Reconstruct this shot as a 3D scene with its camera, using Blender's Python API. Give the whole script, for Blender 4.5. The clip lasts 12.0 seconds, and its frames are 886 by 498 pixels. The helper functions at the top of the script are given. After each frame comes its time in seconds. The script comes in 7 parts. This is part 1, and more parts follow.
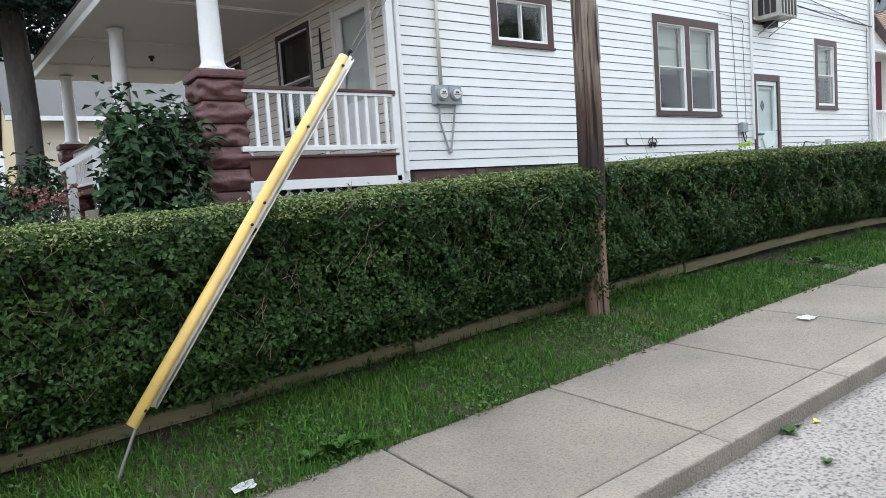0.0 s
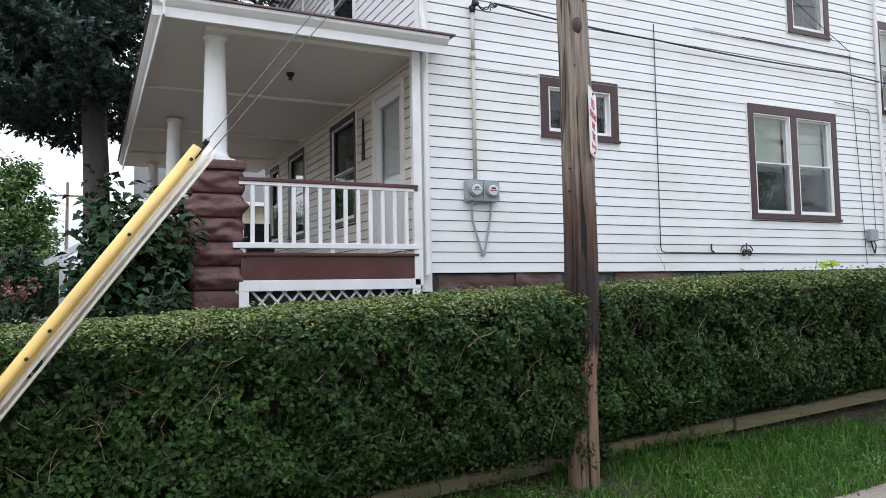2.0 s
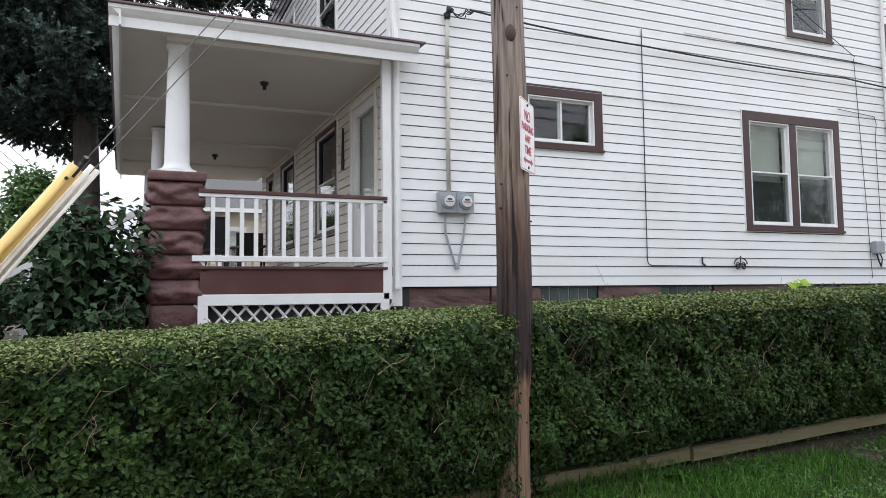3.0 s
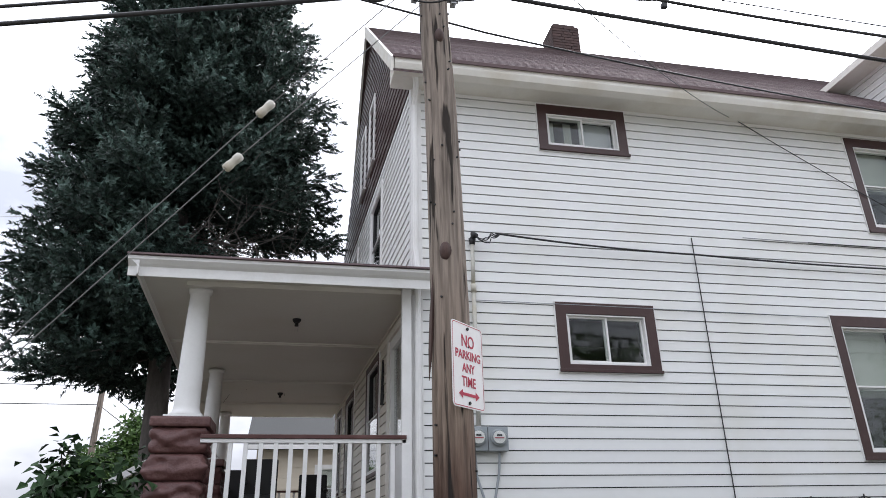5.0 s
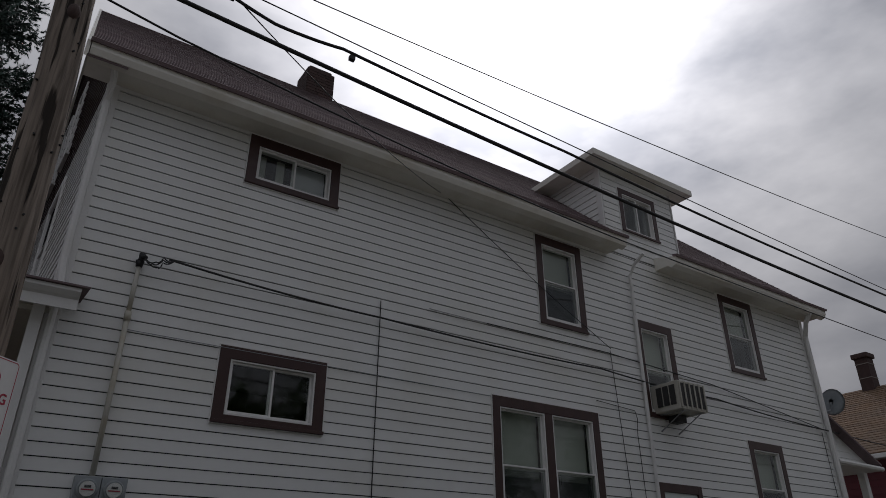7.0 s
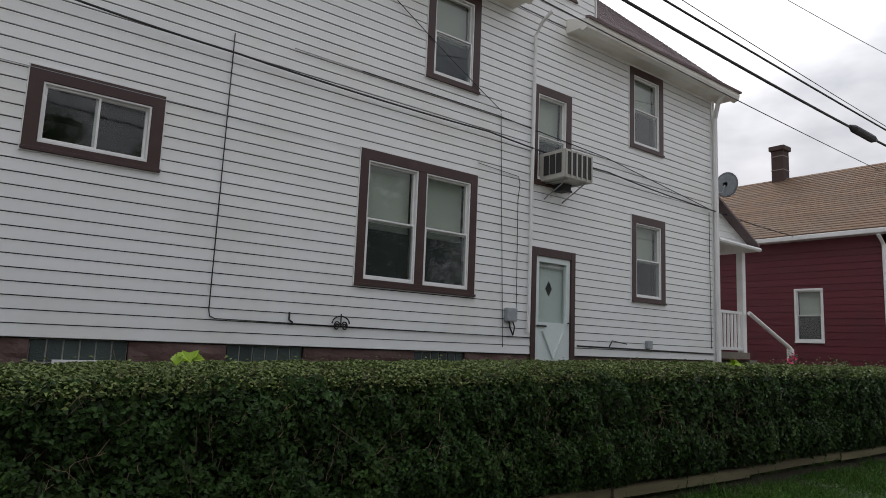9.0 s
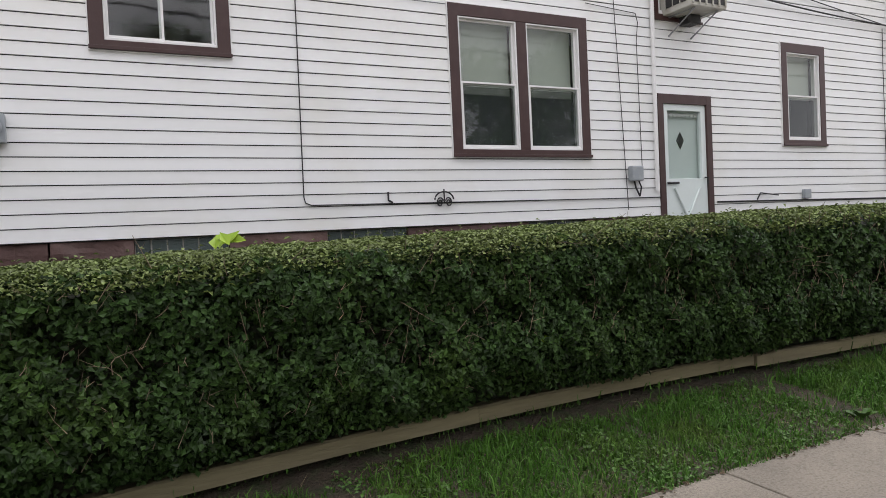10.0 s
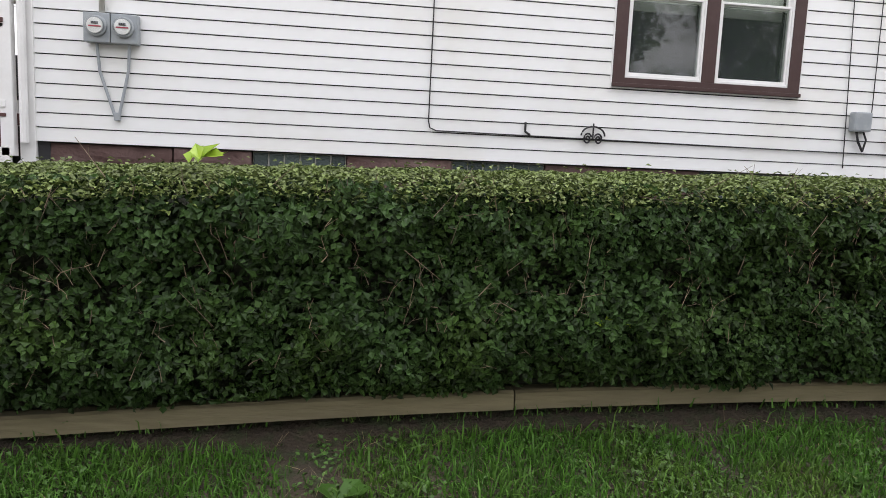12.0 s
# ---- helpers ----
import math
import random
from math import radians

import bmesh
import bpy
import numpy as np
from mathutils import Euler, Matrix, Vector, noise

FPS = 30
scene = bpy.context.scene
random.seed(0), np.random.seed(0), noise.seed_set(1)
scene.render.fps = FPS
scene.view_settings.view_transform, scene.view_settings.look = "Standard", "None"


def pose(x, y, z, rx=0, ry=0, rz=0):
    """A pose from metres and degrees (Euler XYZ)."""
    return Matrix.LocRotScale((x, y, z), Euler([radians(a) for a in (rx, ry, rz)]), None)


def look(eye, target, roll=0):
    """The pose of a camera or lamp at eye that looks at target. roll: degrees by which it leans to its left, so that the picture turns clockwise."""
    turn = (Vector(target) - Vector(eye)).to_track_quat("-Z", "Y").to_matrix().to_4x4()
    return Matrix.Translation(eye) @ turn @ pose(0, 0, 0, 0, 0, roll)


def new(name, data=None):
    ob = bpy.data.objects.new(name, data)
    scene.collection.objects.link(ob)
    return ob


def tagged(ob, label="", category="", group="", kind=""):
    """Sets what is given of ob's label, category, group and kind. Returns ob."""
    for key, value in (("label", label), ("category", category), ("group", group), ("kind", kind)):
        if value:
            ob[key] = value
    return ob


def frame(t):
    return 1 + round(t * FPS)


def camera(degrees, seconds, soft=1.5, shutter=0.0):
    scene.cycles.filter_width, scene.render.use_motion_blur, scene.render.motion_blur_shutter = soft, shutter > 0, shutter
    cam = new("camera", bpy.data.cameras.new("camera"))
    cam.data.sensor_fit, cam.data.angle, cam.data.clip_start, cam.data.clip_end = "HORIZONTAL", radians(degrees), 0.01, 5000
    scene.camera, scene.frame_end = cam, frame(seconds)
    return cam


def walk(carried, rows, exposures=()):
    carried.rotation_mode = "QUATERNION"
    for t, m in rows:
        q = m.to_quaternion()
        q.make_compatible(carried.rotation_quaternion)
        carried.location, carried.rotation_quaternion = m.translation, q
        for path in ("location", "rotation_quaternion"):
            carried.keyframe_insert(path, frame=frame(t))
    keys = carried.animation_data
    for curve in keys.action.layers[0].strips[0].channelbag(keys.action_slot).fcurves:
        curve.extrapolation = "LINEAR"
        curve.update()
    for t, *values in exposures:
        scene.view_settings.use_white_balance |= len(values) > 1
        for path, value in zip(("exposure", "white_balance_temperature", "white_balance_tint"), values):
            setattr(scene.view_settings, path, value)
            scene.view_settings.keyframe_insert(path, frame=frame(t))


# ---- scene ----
cam = camera(66.0, 12.0, soft=0.9)
PATH = [
    (0, (0.015, -0.34, 1.584), (1.164, 1.29, 1.431), -4.0),
    (0.5, (0.452, -0.195, 1.63), (1.481, 1.52, 1.624), -3.2),
    (1, (0.883, -0.235, 1.701), (1.888, 1.493, 1.745), -2.4),
    (1.5, (1.303, 0.085, 1.772), (2.269, 1.833, 1.874), 2.1),
    (2, (1.804, -0.048, 1.767), (2.624, 1.772, 1.887), -1.1),
    (2.5, (2.2, -0.146, 1.77), (2.949, 1.706, 1.87), 0.5),
    (2.7, (2.313, -0.126, 1.81), (3.075, 1.719, 1.924), -0.2),
    (4.3, (3.357, -0.041, 1.921), (3.956, 1.829, 2.303), -1.9),
    (4.5, (3.491, 0.016, 1.926), (4.026, 1.858, 2.493), -0.8),
    (5, (3.743, 0.148, 2.019), (4.118, 1.952, 2.798), -1.3),
    (5.5, (3.949, 0.108, 2.105), (4.167, 1.868, 3.029), 2.3),
    (6, (4.121, 0.144, 2.148), (4.479, 1.864, 3.103), 0.6),
    (6.5, (4.408, 0.131, 2.142), (5.211, 1.708, 3.073), 0.0),
    (6.7, (4.482, 0.174, 2.16), (5.386, 1.694, 3.093), 0.1),
    (8.3, (5.438, 0.117, 2.082), (6.678, 1.602, 2.588), 0.2),
    (8.5, (5.557, 0.178, 2.04), (6.815, 1.667, 2.488), 0.4),
    (9, (5.852, 0.025, 2.037), (7.08, 1.578, 2.319), 2.3),
    (9.5, (6.161, 0.175, 2.05), (7.362, 1.774, 2.106), 2.4),
    (10, (6.572, 0.371, 1.922), (7.464, 2.159, 1.864), -2.7),
    (10.5, (6.875, 0.433, 1.944), (7.361, 2.364, 1.757), 1.9),
    (11, (6.999, 0.606, 1.962), (7.139, 2.596, 1.827), -0.4),
    (11.5, (7.207, 0.771, 1.953), (7.378, 2.755, 1.772), 2.2),
    (12, (7.72, 0.838, 1.913), (8.005, 2.803, 1.669), 2.5),
]
EXPOSURES = [(0.0, 0.46, 6200, 9), (0.5, 0.66, 6200, 9), (1.0, 0.56, 6200, 9), (2.5, 0.27, 6350, 13), (4.5, 0.22, 6550, 13), (5.0, -0.06, 6400, 13), (5.5, -1.0, 6350, 13), (6.0, -1.85, 6450, 13), (6.5, -2.58, 6500, 14), (6.7, -2.62, 6500, 14), (8.5, -1.9, 6600, 13), (9.0, -1.03, 6650, 12), (9.5, -0.47, 6800, 13), (10.0, 0.0, 6850, 16), (10.5, 0.25, 6850, 16), (11.0, 0.37, 6850, 15), (12.0, 0.40, 6850, 15)]
walk(cam, [(t, look(eye, target, roll)) for t, eye, target, roll in PATH], EXPOSURES)

# ---- light: an overcast noon sky and a wide, weak sun ----
SUN_ELEVATION, SUN_AZIMUTH = 46.0, 42.0
world = bpy.data.worlds.new("overcast_sky")
scene.world = world
world.use_nodes = True
wn, wl = world.node_tree.nodes, world.node_tree.links
wn.clear()
w_out = wn.new("ShaderNodeOutputWorld")
w_bg = wn.new("ShaderNodeBackground")
w_sky = wn.new("ShaderNodeTexSky")
w_sky.sky_type, w_sky.sun_disc = "NISHITA", False
w_sky.sun_elevation, w_sky.sun_rotation = radians(SUN_ELEVATION), radians(SUN_AZIMUTH)
w_sky.dust_density, w_sky.air_density = 6.0, 1.0
w_hs = wn.new("ShaderNodeHueSaturation")
w_hs.inputs["Saturation"].default_value = 0.15
w_hs.inputs["Value"].default_value = 0.55
w_tc = wn.new("ShaderNodeTexCoord")
w_sep = wn.new("ShaderNodeSeparateXYZ")
w_grad = wn.new("ShaderNodeMapRange")  # an overcast sky is about three times brighter overhead than at the horizon
w_grad.inputs["From Min"].default_value, w_grad.inputs["From Max"].default_value = 0.0, 1.0
w_grad.inputs["To Min"].default_value, w_grad.inputs["To Max"].default_value = 6.5, 21.0
w_grey = wn.new("ShaderNodeVectorMath")
w_grey.operation = "SCALE"
w_grey.inputs[0].default_value = (0.95, 0.985, 1.055)
w_add = wn.new("ShaderNodeVectorMath")
w_add.operation = "ADD"
w_map = wn.new("ShaderNodeMapping")
w_map.inputs["Scale"].default_value = (1.0, 1.0, 2.2)
w_no = wn.new("ShaderNodeTexNoise")
w_no.inputs["Scale"].default_value, w_no.inputs["Detail"].default_value, w_no.inputs["Roughness"].default_value = 2.1, 6.0, 0.55
w_cr = wn.new("ShaderNodeValToRGB")
w_cr.color_ramp.elements[0].position, w_cr.color_ramp.elements[0].color = 0.36, (0.60, 0.625, 0.67, 1)
w_cr.color_ramp.elements[1].position, w_cr.color_ramp.elements[1].color = 0.64, (1.40, 1.40, 1.39, 1)
w_mx = wn.new("ShaderNodeVectorMath")
w_mx.operation = "MULTIPLY"
wl.new(w_sky.outputs[0], w_hs.inputs["Color"])
wl.new(w_tc.outputs["Generated"], w_map.inputs["Vector"])
wl.new(w_tc.outputs["Generated"], w_sep.inputs[0])
wl.new(w_sep.outputs["Z"], w_grad.inputs["Value"])
wl.new(w_grad.outputs[0], w_grey.inputs["Scale"])
wl.new(w_map.outputs[0], w_no.inputs["Vector"])
wl.new(w_no.outputs["Fac"], w_cr.inputs[0])
wl.new(w_hs.outputs[0], w_add.inputs[0])
wl.new(w_grey.outputs[0], w_add.inputs[1])
wl.new(w_add.outputs[0], w_mx.inputs[0])
wl.new(w_cr.outputs[0], w_mx.inputs[1])
w_sun = wn.new("ShaderNodeVectorMath")  # the cloud glows round the hidden sun
w_sun.operation = "DOT_PRODUCT"
w_sun.inputs[1].default_value = (math.sin(radians(SUN_AZIMUTH)) * math.cos(radians(SUN_ELEVATION)), math.cos(radians(SUN_AZIMUTH)) * math.cos(radians(SUN_ELEVATION)), math.sin(radians(SUN_ELEVATION)))
w_nrm = wn.new("ShaderNodeVectorMath")
w_nrm.operation = "NORMALIZE"
wl.new(w_tc.outputs["Generated"], w_nrm.inputs[0])
wl.new(w_nrm.outputs[0], w_sun.inputs[0])
w_clip = wn.new("ShaderNodeMath")
w_clip.operation = "MAXIMUM"
w_clip.inputs[1].default_value = 0.0
wl.new(w_sun.outputs["Value"], w_clip.inputs[0])
w_pow = wn.new("ShaderNodeMath")
w_pow.operation = "POWER"
w_pow.inputs[1].default_value = 20.0
wl.new(w_clip.outputs[0], w_pow.inputs[0])
w_glow = wn.new("ShaderNodeMath")
w_glow.operation = "MULTIPLY_ADD"
w_glow.inputs[1].default_value, w_glow.inputs[2].default_value = 2.0, 1.0
wl.new(w_pow.outputs[0], w_glow.inputs[0])
w_lit = wn.new("ShaderNodeVectorMath")
w_lit.operation = "SCALE"
wl.new(w_mx.outputs[0], w_lit.inputs[0])
wl.new(w_glow.outputs[0], w_lit.inputs["Scale"])
wl.new(w_lit.outputs[0], w_bg.inputs["Color"])
w_bg.inputs["Strength"].default_value = 0.10
wl.new(w_bg.outputs[0], w_out.inputs[0])

sun = new("sun", bpy.data.lights.new("sun", "SUN"))
sun.data.energy, sun.data.angle, sun.data.color = 1.3, radians(25), (1.0, 0.97, 0.93)
sun_way = Vector((math.sin(radians(SUN_AZIMUTH)) * math.cos(radians(SUN_ELEVATION)), math.cos(radians(SUN_AZIMUTH)) * math.cos(radians(SUN_ELEVATION)), math.sin(radians(SUN_ELEVATION))))
sun.matrix_world = look(sun_way * 60, (0, 0, 0))


# ---- materials ----
def material(name, colour, rough=0.6, metal=0.0, vary=0.12, scale=6.0, fine=60.0, bump=0.15, bump_scale=40.0, stain=None, stain_scale=1.5, stain_amount=0.5, stretch=(1, 1, 1), random_amount=0.0, island=0.0, spec=0.5, coords="Object"):
    """A surface with variation at two scales, fine relief, and stains of another colour if given."""
    m = bpy.data.materials.new(name)
    m.use_nodes = True
    n, l = m.node_tree.nodes, m.node_tree.links
    b = n["Principled BSDF"]
    b.inputs["Roughness"].default_value, b.inputs["Metallic"].default_value = rough, metal
    b.inputs["Specular IOR Level"].default_value = spec
    tc = n.new("ShaderNodeTexCoord")
    mp = n.new("ShaderNodeMapping")
    mp.inputs["Scale"].default_value = stretch
    l.new(tc.outputs[coords], mp.inputs["Vector"])

    def noise_tex(s, detail=4.0):
        t = n.new("ShaderNodeTexNoise")
        t.inputs["Scale"].default_value, t.inputs["Detail"].default_value = s, detail
        l.new(mp.outputs[0], t.inputs["Vector"])
        return t

    def math_node(op, a, c):
        t = n.new("ShaderNodeMath")
        t.operation = op
        for i, v in enumerate((a, c)):
            if isinstance(v, (int, float)):
                t.inputs[i].default_value = v
            else:
                l.new(v, t.inputs[i])
        return t.outputs[0]

    big, small = noise_tex(scale), noise_tex(fine, 3.0)
    f = math_node("ADD", math_node("MULTIPLY", math_node("SUBTRACT", big.outputs["Fac"], 0.5), 2.2 * vary), math_node("MULTIPLY", math_node("SUBTRACT", small.outputs["Fac"], 0.5), 1.4 * vary))
    if random_amount:
        oi = n.new("ShaderNodeObjectInfo")
        f = math_node("ADD", f, math_node("MULTIPLY", math_node("SUBTRACT", oi.outputs["Random"], 0.5), 2 * random_amount))
    if island:
        ge = n.new("ShaderNodeNewGeometry")
        f = math_node("ADD", f, math_node("MULTIPLY", math_node("SUBTRACT", ge.outputs["Random Per Island"], 0.5), 2 * island))
    f = math_node("ADD", f, 1.0)
    base = n.new("ShaderNodeRGB")
    base.outputs[0].default_value = (*colour, 1)
    out = base.outputs[0]
    if stain:
        st = noise_tex(stain_scale, 6.0)
        rp = n.new("ShaderNodeValToRGB")
        rp.color_ramp.elements[0].position, rp.color_ramp.elements[1].position = 0.48, 0.68
        l.new(st.outputs["Fac"], rp.inputs[0])
        mx = n.new("ShaderNodeMix")
        mx.data_type = "RGBA"
        l.new(math_node("MULTIPLY", rp.outputs[0], stain_amount), mx.inputs[0])
        l.new(out, mx.inputs[6])
        mx.inputs[7].default_value = (*stain, 1)
        out = mx.outputs[2]
    mul = n.new("ShaderNodeVectorMath")
    mul.operation = "SCALE"
    l.new(out, mul.inputs[0])
    l.new(f, mul.inputs["Scale"])
    l.new(mul.outputs[0], b.inputs["Base Color"])
    if bump:
        bt = noise_tex(bump_scale, 5.0)
        bp = n.new("ShaderNodeBump")
        bp.inputs["Strength"].default_value, bp.inputs["Distance"].default_value = bump, 0.02
        l.new(bt.outputs["Fac"], bp.inputs["Height"])
        l.new(bp.outputs[0], b.inputs["Normal"])
    rr = n.new("ShaderNodeMapRange")
    rr.inputs["To Min"].default_value, rr.inputs["To Max"].default_value = max(0.02, rough - 0.12), min(1.0, rough + 0.12)
    l.new(big.outputs["Fac"], rr.inputs["Value"])
    l.new(rr.outputs[0], b.inputs["Roughness"])
    return m


def leaf_material(name, colour, other, rough=0.45, island=0.35, spec=0.28):
    m = material(name, colour, rough=rough, vary=0.18, scale=1.3, fine=9.0, bump=0.0, stain=other, stain_scale=2.3, stain_amount=0.55, island=island, spec=spec)
    return m


def glass_material(name, tint=(0.90, 0.92, 0.91)):
    m = bpy.data.materials.new(name)
    m.use_nodes = True
    n, l = m.node_tree.nodes, m.node_tree.links
    n.clear()
    o, mix, tr, gl, fr = (n.new(k) for k in ("ShaderNodeOutputMaterial", "ShaderNodeMixShader", "ShaderNodeBsdfTransparent", "ShaderNodeBsdfGlossy", "ShaderNodeLayerWeight"))
    tr.inputs["Color"].default_value = (*tint, 1)
    gl.inputs["Roughness"].default_value = 0.03
    fr.inputs["Blend"].default_value = 0.5
    fifth, gloss = n.new("ShaderNodeMath"), n.new("ShaderNodeMath")
    fifth.operation, gloss.operation = "POWER", "MULTIPLY_ADD"
    fifth.inputs[1].default_value = 5.0
    gloss.inputs[1].default_value, gloss.inputs[2].default_value = 0.93, 0.05
    l.new(fr.outputs["Facing"], fifth.inputs[0])
    l.new(fifth.outputs[0], gloss.inputs[0])
    nz, bp = n.new("ShaderNodeTexNoise"), n.new("ShaderNodeBump")
    nz.inputs["Scale"].default_value = 2.0
    bp.inputs["Strength"].default_value, bp.inputs["Distance"].default_value = 0.06, 0.02
    l.new(nz.outputs["Fac"], bp.inputs["Height"])
    l.new(bp.outputs[0], gl.inputs["Normal"])
    l.new(gloss.outputs[0], mix.inputs[0])
    l.new(tr.outputs[0], mix.inputs[1])
    l.new(gl.outputs[0], mix.inputs[2])
    l.new(mix.outputs[0], o.inputs[0])
    return m


def pole_material():
    """Grey split wood above, dark brown round the hedge's height, bare reddish wood at the foot."""
    m = bpy.data.materials.new("weathered_pole_wood")
    m.use_nodes = True
    n, l = m.node_tree.nodes, m.node_tree.links
    b = n["Principled BSDF"]
    tc, sep = n.new("ShaderNodeTexCoord"), n.new("ShaderNodeSeparateXYZ")
    l.new(tc.outputs["Object"], sep.inputs[0])

    def grain(scale, stretch, detail):
        mp, t = n.new("ShaderNodeMapping"), n.new("ShaderNodeTexNoise")
        mp.inputs["Scale"].default_value = (1, 1, stretch)
        t.inputs["Scale"].default_value, t.inputs["Detail"].default_value, t.inputs["Roughness"].default_value = scale, detail, 0.6
        l.new(tc.outputs["Object"], mp.inputs["Vector"])
        l.new(mp.outputs[0], t.inputs["Vector"])
        return t.outputs["Fac"]

    def calc(op, a, c, d=0.0):
        t = n.new("ShaderNodeMath")
        t.operation = op
        for i, v in enumerate((a, c, d)):
            if isinstance(v, (int, float)):
                t.inputs[i].default_value = v
            else:
                l.new(v, t.inputs[i])
        return t.outputs[0]

    def ramp(value, stops):
        r = n.new("ShaderNodeValToRGB")
        first, last = r.color_ramp.elements[0], r.color_ramp.elements[1]
        last.position, last.color = stops[-1][0], (*stops[-1][1], 1)
        first.position, first.color = stops[0][0], (*stops[0][1], 1)
        for p, c in stops[1:-1]:
            r.color_ramp.elements.new(p).color = (*c, 1)
        l.new(value, r.inputs[0])
        return r.outputs[0]

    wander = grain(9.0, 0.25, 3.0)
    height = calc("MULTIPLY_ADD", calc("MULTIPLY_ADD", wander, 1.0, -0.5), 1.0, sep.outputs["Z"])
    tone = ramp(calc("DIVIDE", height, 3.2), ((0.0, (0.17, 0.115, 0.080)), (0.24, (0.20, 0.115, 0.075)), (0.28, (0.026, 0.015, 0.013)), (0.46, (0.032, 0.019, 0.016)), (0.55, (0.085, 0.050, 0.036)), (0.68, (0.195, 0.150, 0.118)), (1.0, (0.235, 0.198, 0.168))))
    fine = ramp(grain(42.0, 0.05, 5.0), ((0.32, (0.50, 0.48, 0.46)), (0.62, (1.28, 1.27, 1.25))))
    split = ramp(grain(24.0, 0.055, 2.5), ((0.375, (0.10, 0.085, 0.07)), (0.42, (1, 1, 1))))
    one, two = n.new("ShaderNodeVectorMath"), n.new("ShaderNodeVectorMath")
    one.operation = two.operation = "MULTIPLY"
    l.new(tone, one.inputs[0])
    l.new(fine, one.inputs[1])
    l.new(one.outputs[0], two.inputs[0])
    l.new(split, two.inputs[1])
    l.new(two.outputs[0], b.inputs["Base Color"])
    bp = n.new("ShaderNodeBump")
    bp.inputs["Strength"].default_value, bp.inputs["Distance"].default_value = 0.9, 0.012
    l.new(calc("ADD", grain(42.0, 0.05, 5.0), split), bp.inputs["Height"])
    l.new(bp.outputs[0], b.inputs["Normal"])
    b.inputs["Roughness"].default_value = 0.85
    return m


def screen_material(name, colour, cover):
    """A fine mesh: part cloth, part gap."""
    m = bpy.data.materials.new(name)
    m.use_nodes = True
    n, l = m.node_tree.nodes, m.node_tree.links
    n.clear()
    o, mix, tr, df, tc, nz, mr = (n.new(k) for k in ("ShaderNodeOutputMaterial", "ShaderNodeMixShader", "ShaderNodeBsdfTransparent", "ShaderNodeBsdfDiffuse", "ShaderNodeTexCoord", "ShaderNodeTexNoise", "ShaderNodeMapRange"))
    df.inputs["Color"].default_value = (*colour, 1)
    nz.inputs["Scale"].default_value, nz.inputs["Detail"].default_value = 1.6, 5.0
    mr.inputs["To Min"].default_value, mr.inputs["To Max"].default_value = cover - 0.15, cover + 0.15
    l.new(tc.outputs["Object"], nz.inputs["Vector"])
    l.new(nz.outputs["Fac"], mr.inputs["Value"])
    l.new(mr.outputs[0], mix.inputs[0])
    l.new(tr.outputs[0], mix.inputs[1])
    l.new(df.outputs[0], mix.inputs[2])
    l.new(mix.outputs[0], o.inputs[0])
    return m


M_SIDING = material("white_siding", (0.80, 0.81, 0.80), rough=0.45, vary=0.03, scale=0.7, fine=14, bump=0.04, bump_scale=30, stain=(0.62, 0.59, 0.47), stain_scale=0.9, stain_amount=0.24, stretch=(1, 1, 1), random_amount=0.02)
# near-black wall behind the boards: paints the shadow in the lap slots
M_LAPSHADE = material("lap_slot_shade", (0.030, 0.030, 0.032), rough=0.9, vary=0.2, scale=5, bump=0.1)
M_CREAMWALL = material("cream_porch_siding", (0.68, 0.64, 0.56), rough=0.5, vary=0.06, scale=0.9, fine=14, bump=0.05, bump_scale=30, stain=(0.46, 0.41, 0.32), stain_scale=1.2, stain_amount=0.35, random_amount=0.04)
M_WHITE = material("white_paint", (0.80, 0.80, 0.79), rough=0.42, vary=0.05, scale=3, fine=40, bump=0.06, stain=(0.55, 0.53, 0.48), stain_scale=4, stain_amount=0.18)
M_CEIL = material("porch_ceiling_paint", (0.72, 0.70, 0.65), rough=0.5, vary=0.05, scale=1.2, fine=20, bump=0.05, stain=(0.6, 0.56, 0.48), stain_scale=1.2, stain_amount=0.3)
M_SOFFIT = material("cream_eave_paint", (0.80, 0.78, 0.72), rough=0.5, vary=0.06, scale=2, fine=30, bump=0.05, stain=(0.56, 0.50, 0.38), stain_scale=1.6, stain_amount=0.5)
M_TRIM = material("brown_trim_paint", (0.0526, 0.0233, 0.0213), rough=0.42, vary=0.15, scale=4, fine=60, bump=0.08, stain=(0.085, 0.050, 0.045), stain_scale=6, stain_amount=0.3)
M_BROWN = material("brown_porch_paint", (0.085, 0.032, 0.028), rough=0.4, vary=0.16, scale=3, fine=50, bump=0.08, stain=(0.15, 0.08, 0.07), stain_scale=3, stain_amount=0.3)
M_PIER = material("painted_rock_face_block", (0.10, 0.043, 0.040), rough=0.5, vary=0.22, scale=5, fine=45, bump=0.5, bump_scale=22, stain=(0.18, 0.10, 0.09), stain_scale=5, stain_amount=0.35, random_amount=0.10)
M_FOUND = material("foundation_stone", (0.095, 0.052, 0.046), rough=0.75, vary=0.25, scale=4, fine=40, bump=0.6, bump_scale=18, stain=(0.17, 0.12, 0.105), stain_scale=2.5, stain_amount=0.5, random_amount=0.2)
M_GLASSBLOCK = material("dusty_glass_block", (0.060, 0.080, 0.076), rough=0.18, vary=0.15, scale=9, fine=60, bump=0.35, bump_scale=60, random_amount=0.25)
M_GLASS = glass_material("window_glass")
M_SHADE = material("roller_shade_cloth", (0.50, 0.53, 0.47), rough=0.8, vary=0.06, scale=3, fine=80, bump=0.05, stretch=(1, 1, 0.2))
